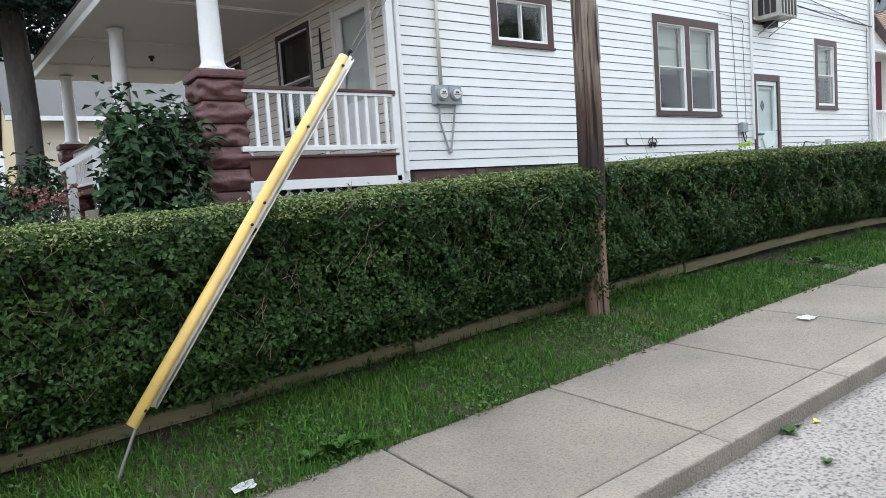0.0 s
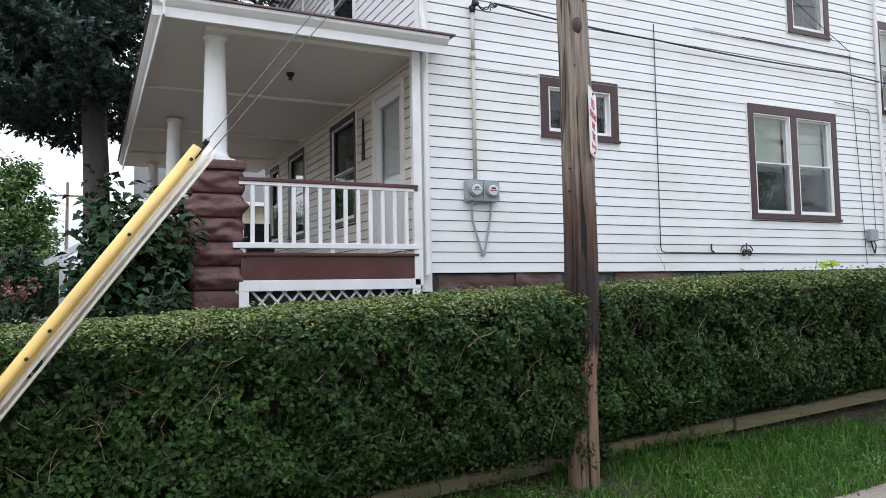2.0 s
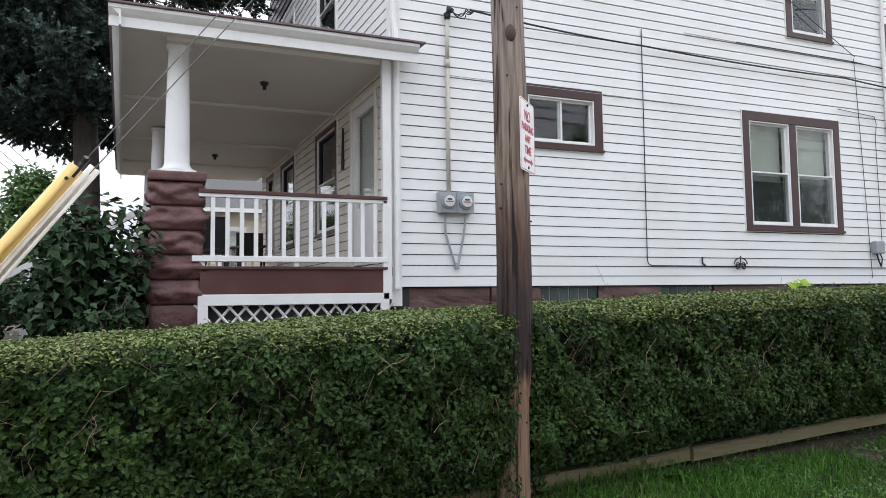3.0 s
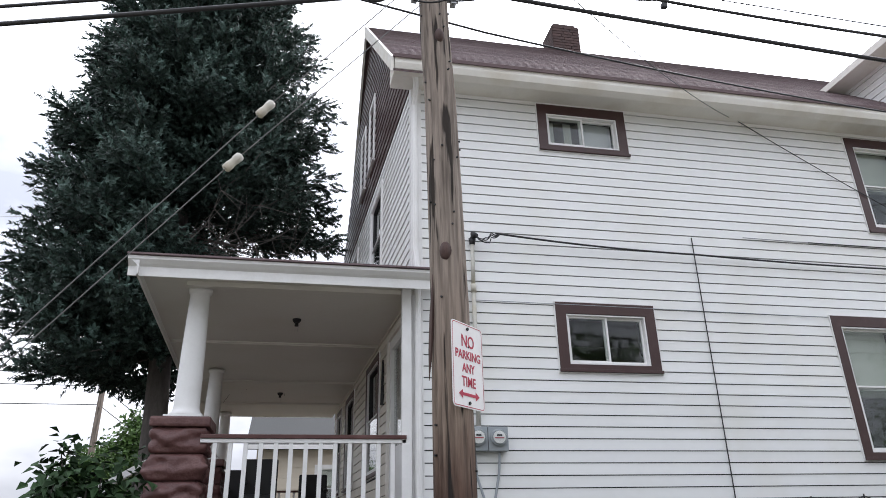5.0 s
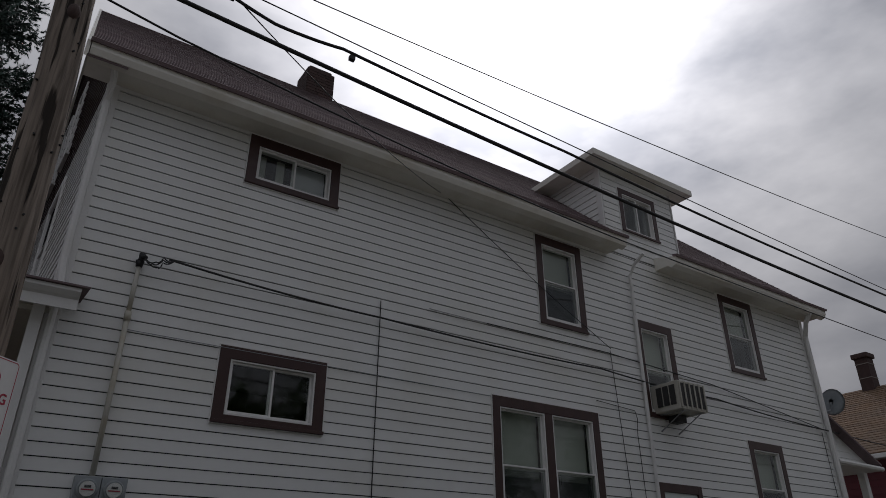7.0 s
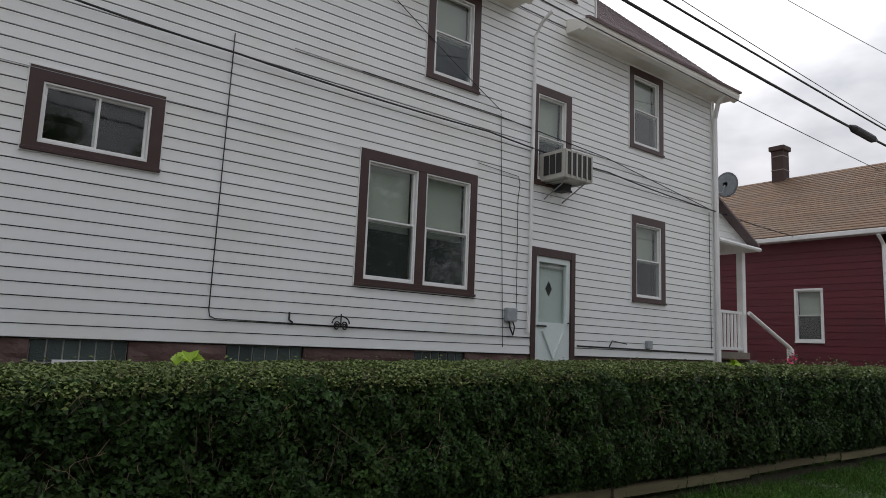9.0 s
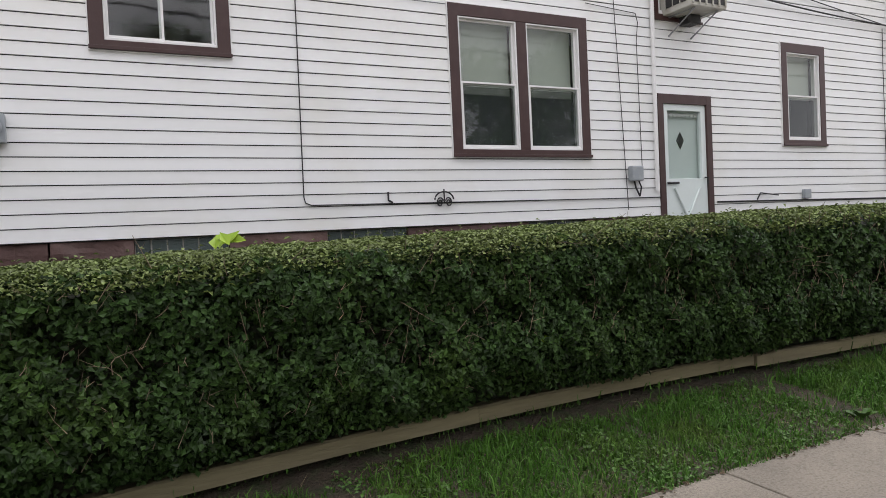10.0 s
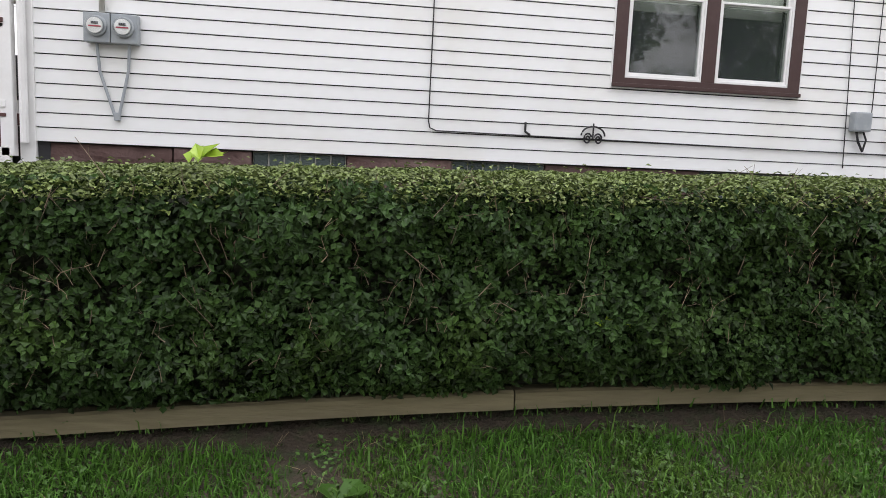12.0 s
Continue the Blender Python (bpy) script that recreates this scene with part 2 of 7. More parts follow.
M_LACE = material("pale_blind_cloth", (0.62, 0.64, 0.66), rough=0.8, vary=0.08, scale=5, fine=60, bump=0.05)
M_SCREEN = screen_material("insect_screen_mesh", (0.060, 0.068, 0.070), 0.42)
M_WIRE = material("weathered_guy_wire", (0.15, 0.15, 0.145), rough=0.6, metal=0.3, vary=0.15, scale=12, bump=0.0)
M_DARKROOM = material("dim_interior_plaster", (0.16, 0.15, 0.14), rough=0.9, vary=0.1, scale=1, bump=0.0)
M_SHINGLE = material("brown_roof_shingle", (0.175, 0.128, 0.134), rough=0.85, vary=0.22, scale=3, fine=70, bump=0.5, bump_scale=90, stain=(0.28, 0.23, 0.225), stain_scale=2.0, stain_amount=0.4, random_amount=0.22)
M_REDROOF = material("tan_roof_shingle", (0.150, 0.086, 0.047), rough=0.85, vary=0.25, scale=2, fine=50, bump=0.4, bump_scale=80, stain=(0.13, 0.09, 0.06), stain_scale=0.8, stain_amount=0.6, random_amount=0.14)
M_GREYROOF = material("grey_roof_shingle", (0.055, 0.057, 0.057), rough=0.85, vary=0.15, scale=2, fine=60, bump=0.3, random_amount=0.12)
M_RED = material("red_siding", (0.108, 0.011, 0.020), rough=0.55, vary=0.10, scale=2, fine=40, bump=0.1, stain=(0.085, 0.014, 0.021), stain_scale=1.5, stain_amount=0.4, random_amount=0.06)
M_BEIGE = material("beige_siding", (0.58, 0.52, 0.42), rough=0.6, vary=0.06, scale=1.5, fine=30, bump=0.08, random_amount=0.03)
M_CREAM = material("pale_yellow_siding", (0.62, 0.50, 0.30), rough=0.6, vary=0.06, scale=1.5, fine=30, bump=0.08)
M_BRICK = material("chimney_brick", (0.070, 0.042, 0.038), rough=0.85, vary=0.3, scale=8, fine=60, bump=0.4, random_amount=0.25)
M_MORTAR = material("mortar", (0.25, 0.22, 0.20), rough=0.9, vary=0.15, scale=10, bump=0.3)
M_POLE = pole_material()
M_POLETAR = material("dark_creosote_wood", (0.062, 0.034, 0.028), rough=0.7, vary=0.4, scale=34, fine=90, bump=0.8, bump_scale=45, stain=(0.13, 0.085, 0.066), stain_scale=14, stain_amount=0.7, stretch=(1, 1, 0.06))
M_TIMBER = material("weathered_edging_timber", (0.195, 0.168, 0.095), rough=0.85, vary=0.25, scale=6, fine=60, bump=0.6, bump_scale=40, stain=(0.11, 0.09, 0.06), stain_scale=4, stain_amount=0.6, stretch=(0.12, 1, 1), random_amount=0.12)
M_YELLOW = material("yellow_plastic_guard", (0.72, 0.50, 0.15), rough=0.4, vary=0.08, scale=3, fine=30, bump=0.05, stain=(0.50, 0.36, 0.18), stain_scale=9, stain_amount=0.35)
M_GUARDW = material("faded_white_guard_edge", (0.86, 0.82, 0.74), rough=0.5, vary=0.06, scale=4, fine=30, bump=0.05, stain=(0.5, 0.45, 0.36), stain_scale=8, stain_amount=0.35)
M_STEEL = material("galvanised_steel", (0.38, 0.39, 0.40), rough=0.45, metal=0.7, vary=0.12, scale=8, bump=0.05)
M_METER = material("grey_meter_enamel", (0.30, 0.33, 0.35), rough=0.4, vary=0.08, scale=8, fine=60, bump=0.05, stain=(0.42, 0.44, 0.44), stain_scale=10, stain_amount=0.4)
M_CONDUIT = material("painted_conduit", (0.52, 0.51, 0.46), rough=0.5, vary=0.1, scale=10, bump=0.05, stain=(0.42, 0.34, 0.18), stain_scale=3, stain_amount=0.5)
M_BLACK = material("black_cable", (0.018, 0.018, 0.02), rough=0.55, vary=0.2, scale=10, bump=0.0)
M_IRON = material("black_iron", (0.03, 0.03, 0.032), rough=0.5, metal=0.5, vary=0.2, scale=20, bump=0.1)
M_ACBODY = material("beige_air_conditioner", (0.48, 0.47, 0.42), rough=0.5, vary=0.1, scale=5, fine=40, bump=0.05, stain=(0.32, 0.27, 0.2), stain_scale=4, stain_amount=0.4)
M_DARK = material("dark_grille", (0.03, 0.03, 0.03), rough=0.6, vary=0.2, scale=30, bump=0.3, bump_scale=120)
M_MINT = material("pale_mint_door_paint", (0.70, 0.77, 0.75), rough=0.4, vary=0.05, scale=3, fine=30, bump=0.05)
M_SIGN = material("reflective_sign_sheet", (0.82, 0.81, 0.80), rough=0.35, vary=0.04, scale=9, fine=60, bump=0.03, stain=(0.62, 0.58, 0.55), stain_scale=9, stain_amount=0.25)
M_SIGNRED = material("sign_red_ink", (0.42, 0.025, 0.06), rough=0.4, vary=0.08, scale=10, bump=0.0)
M_CONCRETE = material("concrete_pavement", (0.212, 0.186, 0.148), rough=0.9, vary=0.5, scale=1.1, fine=110, bump=0.6, bump_scale=120, stain=(0.105, 0.093, 0.072), stain_scale=60, stain_amount=0.6, random_amount=0.05)
M_KERB = material("worn_kerb_concrete", (0.205, 0.180, 0.145), rough=0.85, vary=0.4, scale=4, fine=90, bump=0.6, bump_scale=60, stain=(0.10, 0.088, 0.068), stain_scale=60, stain_amount=0.5, random_amount=0.06)
M_ASPHALT = material("worn_pale_asphalt", (0.285, 0.262, 0.235), rough=0.95, vary=0.30, scale=1.2, fine=60, bump=0.9, bump_scale=70, stain=(0.06, 0.06, 0.06), stain_scale=48, stain_amount=0.9)
M_SOIL = material("grassy_soil", (0.050, 0.037, 0.024), rough=0.95, vary=0.45, scale=4, fine=80, bump=1.0, bump_scale=45, stain=(0.030, 0.046, 0.014), stain_scale=11, stain_amount=0.8)
M_GRASS = leaf_material("grass_blade", (0.045, 0.120, 0.013), (0.082, 0.125, 0.022), rough=0.6, island=0.5)
M_DEADLEAF = material("dead_leaf", (0.105, 0.075, 0.042), rough=0.8, vary=0.2, scale=9, bump=0.0, island=0.45)
M_STRAW = material("dry_straw", (0.27, 0.22, 0.12), rough=0.8, vary=0.2, scale=9, bump=0.0, island=0.35)
M_WEED = leaf_material("weed_leaf", (0.050, 0.115, 0.020), (0.072, 0.118, 0.03), rough=0.45)
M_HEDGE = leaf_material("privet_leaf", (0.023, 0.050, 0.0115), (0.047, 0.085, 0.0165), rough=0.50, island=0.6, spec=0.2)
# yellower new growth, with the sky's light on top added in the colour
M_HEDGETOP = leaf_material("skylit_new_privet_leaf", (0.120, 0.160, 0.046), (0.170, 0.200, 0.080), rough=0.5, island=0.5)
M_TWIG = material("bare_privet_twig", (0.15, 0.112, 0.076), rough=0.85, vary=0.25, scale=20, bump=0.2, island=0.35)
M_DEADTWIG = material("grey_dead_shoot", (0.20, 0.148, 0.098), rough=0.85, vary=0.25, scale=20, bump=0.2, island=0.5)
# near black for the unlit inside of the hedges
M_CORE = material("hedge_inner_shade", (0.018, 0.022, 0.010), rough=1.0, vary=0.4, scale=9, fine=60, bump=0.8, bump_scale=30)
M_BARK = material("spruce_bark", (0.105, 0.093, 0.086), rough=0.95, vary=0.35, scale=7, fine=40, bump=1.0, bump_scale=22, stretch=(1, 1, 0.35), stain=(0.125, 0.115, 0.105), stain_scale=7, stain_amount=0.6)
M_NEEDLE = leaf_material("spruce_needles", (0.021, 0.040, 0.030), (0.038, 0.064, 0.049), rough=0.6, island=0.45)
# paler copy of the needle colour, for the lit tops of the branches
M_NEEDLETIP = leaf_material("toplit_spruce_needles", (0.075, 0.125, 0.104), (0.105, 0.155, 0.130), rough=0.55, island=0.35)
M_BUSH = leaf_material("broad_shrub_leaf", (0.021, 0.050, 0.017), (0.036, 0.082, 0.024), rough=0.6)
M_FARTREE = leaf_material("far_tree_leaf", (0.072, 0.135, 0.036), (0.11, 0.18, 0.055), rough=0.55)
M_LIME = leaf_material("lime_green_leaf", (0.21, 0.33, 0.02), (0.28, 0.36, 0.05), rough=0.4, island=0.2)
M_PINK = leaf_material("pink_petal", (0.55, 0.06, 0.14), (0.7, 0.2, 0.3), rough=0.5)
M_DRYFLOWER = leaf_material("dusty_pink_flower", (0.22, 0.10, 0.085), (0.32, 0.17, 0.14), rough=0.7)
M_PAPER = material("crumpled_white_paper", (0.75, 0.76, 0.75), rough=0.7, vary=0.06, scale=30, bump=0.1)
M_YSIGN = material("yellow_warning_sheet", (0.80, 0.72, 0.02), rough=0.4, vary=0.05, scale=9, bump=0.0)
M_DARKBIN = material("black_plastic", (0.022, 0.022, 0.024), rough=0.5, vary=0.2, scale=8, bump=0.1)


# ---- building helpers ----
ROOTS = {}


def thing(name, at, label, category, group="", kind=""):
    """An Empty at the thing's base; its parts are modelled in world metres."""
    ob = new(name)
    ob.empty_display_size = 0.2
    ob.location = at
    ROOTS[ob.name] = Vector(at)
    return tagged(ob, label, category, group, kind)


def root_of(ob):
    while ob.parent:
        ob = ob.parent
    return ROOTS.get(ob.name, Vector((0, 0, 0)))


def mesh_of(bm, name, mat, origin=Vector((0, 0, 0)), smooth=False):
    if origin.length:
        bmesh.ops.translate(bm, verts=bm.verts, vec=-origin)
    bmesh.ops.recalc_face_normals(bm, faces=bm.faces)
    me = bpy.data.meshes.new(name)
    bm.to_mesh(me)
    bm.free()
    me.materials.append(mat)
    if smooth:
        me.polygons.foreach_set("use_smooth", [True] * len(me.polygons))
    return me


def part(name, bm, mat, parent=None, label="", smooth=False, kind=""):
    """Links a bmesh in world metres as one mesh object under a thing or a part."""
    origin = root_of(parent) if parent else Vector((0, 0, 0))
    ob = new(name, mesh_of(bm, name, mat, origin, smooth))
    ob.parent = parent
    return tagged(ob, label, "", "", kind)


def single(name, bm, mat, at, label, category, group="", kind="", smooth=False):
    """A thing that is one mesh, with its origin at its base."""
    ob = new(name, mesh_of(bm, name, mat, Vector(at), smooth))
    ob.location = at
    ROOTS[ob.name] = Vector(at)
    return tagged(ob, label, category, group, kind)


def piece(name, me, at, parent, turn=0.0, scale=(1, 1, 1)):
    ob = new(name, me)
    ob.parent = parent
    ob.location = Vector(at) - root_of(parent)
    ob.rotation_euler = (0, 0, turn)
    ob.scale = scale
    return ob


def raw_mesh(name, verts, faces, mat, smooth=False):
    me = bpy.data.meshes.new(name)
    verts = np.asarray(verts, dtype=np.float32)
    faces = np.asarray(faces, dtype=np.int32)
    k = faces.shape[1]
    me.vertices.add(len(verts))
    me.vertices.foreach_set("co", verts.ravel())
    me.loops.add(faces.size)
    me.loops.foreach_set("vertex_index", faces.ravel())
    me.polygons.add(len(faces))
    me.polygons.foreach_set("loop_start", np.arange(0, faces.size, k, dtype=np.int32))
    me.polygons.foreach_set("use_smooth", np.full(len(faces), smooth))
    me.update(calc_edges=True)
    me.materials.append(mat)
    return me


def raw_part(name, verts, faces, mat, parent, label="", smooth=False, kind=""):
    o = root_of(parent)
    ob = new(name, raw_mesh(name, np.asarray(verts) - np.array(o), faces, mat, smooth))
    ob.parent = parent
    return tagged(ob, label, "", "", kind)


class Frame:
    """A wall's own axes: u along it, n out of it, w up."""

    def __init__(self, o, u, n):
        self.o, self.u, self.n = Vector(o), Vector(u).normalized(), Vector(n).normalized()

    def p(self, u, n, w):
        return self.o + self.u * u + self.n * n + Vector((0, 0, w))


XYZ = Frame((0, 0, 0), (1, 0, 0), (0, 1, 0))
QUADS = ((0, 1, 2, 3), (7, 6, 5, 4), (0, 4, 5, 1), (1, 5, 6, 2), (2, 6, 7, 3), (3, 7, 4, 0))


def fbox(bm, f, u0, u1, n0, n1, w0, w1, bevel=0.0):
    vs = [bm.verts.new(f.p(*c)) for c in ((u0, n0, w0), (u1, n0, w0), (u1, n1, w0), (u0, n1, w0), (u0, n0, w1), (u1, n0, w1), (u1, n1, w1), (u0, n1, w1))]
    fs = [bm.faces.new([vs[i] for i in q]) for q in QUADS]
    if bevel:
        es = list({e for fc in fs for e in fc.edges})
        bmesh.ops.bevel(bm, geom=es, offset=bevel, segments=2, profile=0.6, affect="EDGES")
    return vs


def box(bm, x0, x1, y0, y1, z0, z1, bevel=0.0):
    return fbox(bm, XYZ, x0, x1, y0, y1, z0, z1, bevel)


def tube(bm, points, radii, seg=10, caps=True):
    """A round bar through points; radii is one radius or one for each point."""
    points = [Vector(p) for p in points]
    if not isinstance(radii, (list, tuple)):
        radii = [radii] * len(points)
    rings = []
    for i, p in enumerate(points):
        d = (points[min(i + 1, len(points) - 1)] - points[max(i - 1, 0)]).normalized()
        side = d.cross(Vector((0, 0, 1)) if abs(d.z) < 0.9 else Vector((1, 0, 0))).normalized()
        up = side.cross(d)
        rings.append([bm.verts.new(p + (side * math.cos(a) + up * math.sin(a)) * radii[i]) for a in [2 * math.pi * k / seg for k in range(seg)]])
    for r, s in zip(rings, rings[1:]):
        for k in range(seg):
            bm.faces.new((r[k], r[(k + 1) % seg], s[(k + 1) % seg], s[k]))
    if caps:
        bm.faces.new(rings[0][::-1])
        bm.faces.new(rings[-1])


def prism(bm, f, profile, u0, u1):
    """A profile of (n, w) pairs, drawn along u."""
    a = [bm.verts.new(f.p(u0, n, w)) for n, w in profile]
    b = [bm.verts.new(f.p(u1, n, w)) for n, w in profile]
    k = len(profile)
    for i in range(k):
        bm.faces.new((a[i], a[(i + 1) % k], b[(i + 1) % k], b[i]))
    bm.faces.new(a[::-1])
    bm.faces.new(b)


def poly(bm, pts, thick):
    """A flat outline given as points, thickened along a vector."""
    a = [bm.verts.new(Vector(p)) for p in pts]
    b = [bm.verts.new(Vector(p) + Vector(thick)) for p in pts]
    k = len(pts)
    bm.faces.new(a)
    bm.faces.new(b[::-1])
    for i in range(k):
        bm.faces.new((a[i], b[i], b[(i + 1) % k], a[(i + 1) % k]))


def BM():
    return bmesh.new()


# ---- ground, road, pavement ----
GX = (-600, -8, 0, 3.5, 6.5, 9, 12, 20, 40, 600)
GZ = (0.05, 0.05, 0.25, 0.455, 0.615, 0.722, 0.725, 0.72, 0.68, 0.68)
KERB_Y, WALK_Y, EDGE_Y = 1.62, 2.98, 3.95


def g(x):
    """The height of the ground along the foot of the edging timbers."""
    return float(sum(np.interp(x + d, GX, GZ) for d in (-1.2, -0.6, 0, 0.6, 1.2)) / 5)


def ground_z(x, y):
    b = g(x)
    if y < KERB_Y + 0.05:
        return b - 0.36
    if y < WALK_Y - 0.04:
        return b - 0.30
    if y <= EDGE_Y:
        k = (y - WALK_Y) / (EDGE_Y - WALK_Y)
        return b - 0.17 + (0.15 - 0.035 * min(1.0, max(0.0, (x - 5.5) / 2.0))) * max(0.0, k) ** 0.8 + 0.02 * noise.noise((x * 1.3, y * 1.7, 0))
    if y < 7.0:
        return b + 0.02 + (1.35 - b - 0.02) * (y - EDGE_Y) / (7.0 - EDGE_Y)
    return 1.35 if y < 24 else 1.35 + 0.01 * min(y - 24, 60)


gx = [-600, -200, -80, -40, -20, -10] + [-6 + 0.35 * i for i in range(78)] + [22, 26, 32, 45, 80, 200, 600]
gy = [-600, -200, -60, -20, -6, 0, 1.65, 1.68, 2.93, 2.95] + [2.98 + 0.097 * i for i in range(11)] + [4.4, 5.2, 6.0, 7.0, 10, 16, 24, 40, 84, 200, 600]
verts = [(x, y, ground_z(x, y)) for y in gy for x in gx]
nx = len(gx)
faces = [(j * nx + i, j * nx + i + 1, (j + 1) * nx + i + 1, (j + 1) * nx + i) for j in range(len(gy) - 1) for i in range(nx - 1)]
ground = tagged(new("ground", raw_mesh("ground", verts, faces, M_SOIL, True)), "brown soil ground patched with short green growth", "ground", kind="structure")

rx = [-600, -60, -20, -8] + [-6 + 0.6 * i for i in range(52)] + [30, 60, 600]
ry = [-600, -40, -9, -4, -1, 0.6, 1.2, KERB_Y + 0.02]
verts = [(x, y, g(x) - 0.298 + 0.012 * noise.noise((x * 0.7, y * 0.7, 3)) * (abs(y) < 9)) for y in ry for x in rx]
nx = len(rx)
faces = [(j * nx + i, j * nx + i + 1, (j + 1) * nx + i + 1, (j + 1) * nx + i) for j in range(len(ry) - 1) for i in range(nx - 1)]
road = tagged(new("road", raw_mesh("road", verts, faces, M_ASPHALT, True)), "pale worn asphalt road with coarse stone chips", "road", kind="structure")

pavement = thing("pavement", (0, KERB_Y, g(0) - 0.2), "grey concrete pavement of jointed slabs with a worn kerb", "pavement", kind="structure")


def slab(x0, x1, y0, y1, lift0, lift1, deep, mat, name, bevel=0.012, gap=0.003):
    bm = BM()
    n = 4
    top, low = [], []
    for i in range(n + 1):
        x = x0 + gap + (x1 - x0 - 2 * gap) * i / n
        for y, lift in ((y0, lift0), (y1, lift1)):
            top.append(bm.verts.new((x, y, g(x) + lift)))
            low.append(bm.verts.new((x, y, g(x) + lift - deep)))
    for i in range(n):
        a, b, c, d = 2 * i, 2 * i + 2, 2 * i + 3, 2 * i + 1
        bm.faces.new((top[a], top[b], top[c], top[d]))
        bm.faces.new((low[d], low[c], low[b], low[a]))
        bm.faces.new((low[a], low[b], top[b], top[a]))
        bm.faces.new((top[d], top[c], low[c], low[d]))
    bm.faces.new((low[0], top[0], top[1], low[1]))
    e = 2 * n
    bm.faces.new((low[e + 1], top[e + 1], top[e], low[e]))
    bm.normal_update()
    edge = [ed for ed in bm.edges if ed.verts[0] in top and ed.verts[1] in top and len(ed.link_faces) == 2 and min(abs(f.normal.z) for f in ed.link_faces) < 0.5]
    bmesh.ops.bevel(bm, geom=edge, offset=bevel, segments=2, profile=0.5, affect="EDGES")
    return part(name, bm, mat, pavement)


sx = 1.84 - 1.275 * 9
while sx < 32:
    slab(sx, sx + 1.275, 1.80, WALK_Y + 0.02 * math.sin(sx * 3), -0.185, -0.165, 0.14, M_CONCRETE, "paving_slab", 0.009, 0.006)
    slab(sx - 0.01, sx + 1.265, KERB_Y + 0.008 * math.sin(sx * 5), 1.797, -0.196, -0.186, 0.22, M_KERB, "kerb_stone", 0.012, 0.0006)
    sx += 1.275

# edging timbers along the hedge, butted end to end, each a little out of line
edging = thing("edging", (4, EDGE_Y, g(4)), "weathered grey timber edging laid end to end under the hedge", "edging", kind="structure")
joints = (-5.2, -2.9, -1.1, 1.20, 2.72, 3.76, 6.1, 8.56, 11.0, 13.4, 15.8, 18.2, 20.6, 23.0)
for i, (x0, x1) in enumerate(zip(joints, joints[1:])):
    bm = BM()
    dz0, dz1 = random.uniform(-0.012, 0.02), random.uniform(-0.012, 0.02)
    sag = random.uniform(-0.015, 0.015)
    rows = []
    for k in range(9):
        t = k / 8
        x = x0 + 0.006 + (x1 - x0 - 0.012) * t
        z = g(x) + 0.012 + 0.018 * min(1.0, max(0.0, (x - 5.5) / 2.0)) + dz0 * (1 - t) + dz1 * t
        y = EDGE_Y + 0.02 + sag * math.sin(math.pi * t) + (0.012 if i % 2 else -0.008)
        w = 0.004 * noise.noise((x * 3, i, 0))
        rows.append([bm.verts.new((x, y + a + w, z + b)) for a, b in ((0, 0), (0.10, 0), (0.10, 0.092), (0.018, 0.094 + w), (0.0, 0.082 + w))])
    for r, s in zip(rows, rows[1:]):
        for k in range(5):
            bm.faces.new((r[k], s[k], s[(k + 1) % 5], r[(k + 1) % 5]))
    bm.faces.new(rows[0])
    bm.faces.new(rows[-1][::-1])
    part("timber", bm, M_TIMBER, edging)


# ---- the white house ----
HX0, HX1, HY0, HY1 = 5.0, 18.75, 7.4, 15.5
SIDE = Frame((HX0, HY0, 0), (1, 0, 0), (0, -1, 0))
FRONT = Frame((HX0 - 0.10, HY0, 0), (-0.055, 1, 0), (-1, -0.055, 0))
COURSE = 0.127
SIDE_Z0, SIDE_Z1 = 1.962, 7.45
house = thing("house", (HX0, HY0, 1.3), "white clapboard two-storey house with brown window trim and a brown roof", "house")

SIDE_WINDOWS = {  # outer edges of the brown trim: u0, u1, z0, z1, kind, shade drawn down to
    "slider_low": (1.57, 2.82, 3.715, 4.545, "slide", 0.0),
    "double": (5.262, 7.252, 2.75, 4.525, "pair", 0.55),
    "slider_high": (1.555, 2.80, 6.615, 7.325, "slide", 1.0),
    "upper": (6.235, 7.216, 5.753, 7.27, "hung", 0.5),
    "rear_low": (10.95, 11.97, 2.95, 4.52, "hung", 0.5),
    "rear_high": (10.88, 11.93, 5.76, 7.31, "hung", 0.4),
    "cooled": (8.37, 9.29, 4.62, 6.27, "hung", 0.5),
}
SIDE_DOOR = (8.42, 9.43, 1.62, 3.63)
DORMER = (7.95, 9.90, 7.45, 9.22)
DORMER_WINDOW = (8.38, 9.38, 7.97, 8.88)


def walls(f, u0, u1, w0, w1, holes, thick, name, mat, parent, n_front=0.0):
    """A solid wall with its openings cut through."""
    us = sorted({u0, u1, *[c for h in holes for c in h[:2] if u0 < c < u1]})
    ws = sorted({w0, w1, *[c for h in holes for c in h[2:4] if w0 < c < w1]})
    bm = BM()
    for a, b in zip(us, us[1:]):
        run = None
        for c, d in zip(ws, ws[1:]):
            inside = any(h[0] <= (a + b) / 2 <= h[1] and h[2] <= (c + d) / 2 <= h[3] for h in holes)
            if inside:
                if run:
                    fbox(bm, f, a, b, n_front - thick, n_front, run[0], run[1])
                run = None
            else:
                run = (run[0] if run else c, d)
        if run:
            fbox(bm, f, a, b, n_front - thick, n_front, run[0], run[1])
    bmesh.ops.remove_doubles(bm, verts=bm.verts[:], dist=0.0001)
    return part(name, bm, mat, parent)


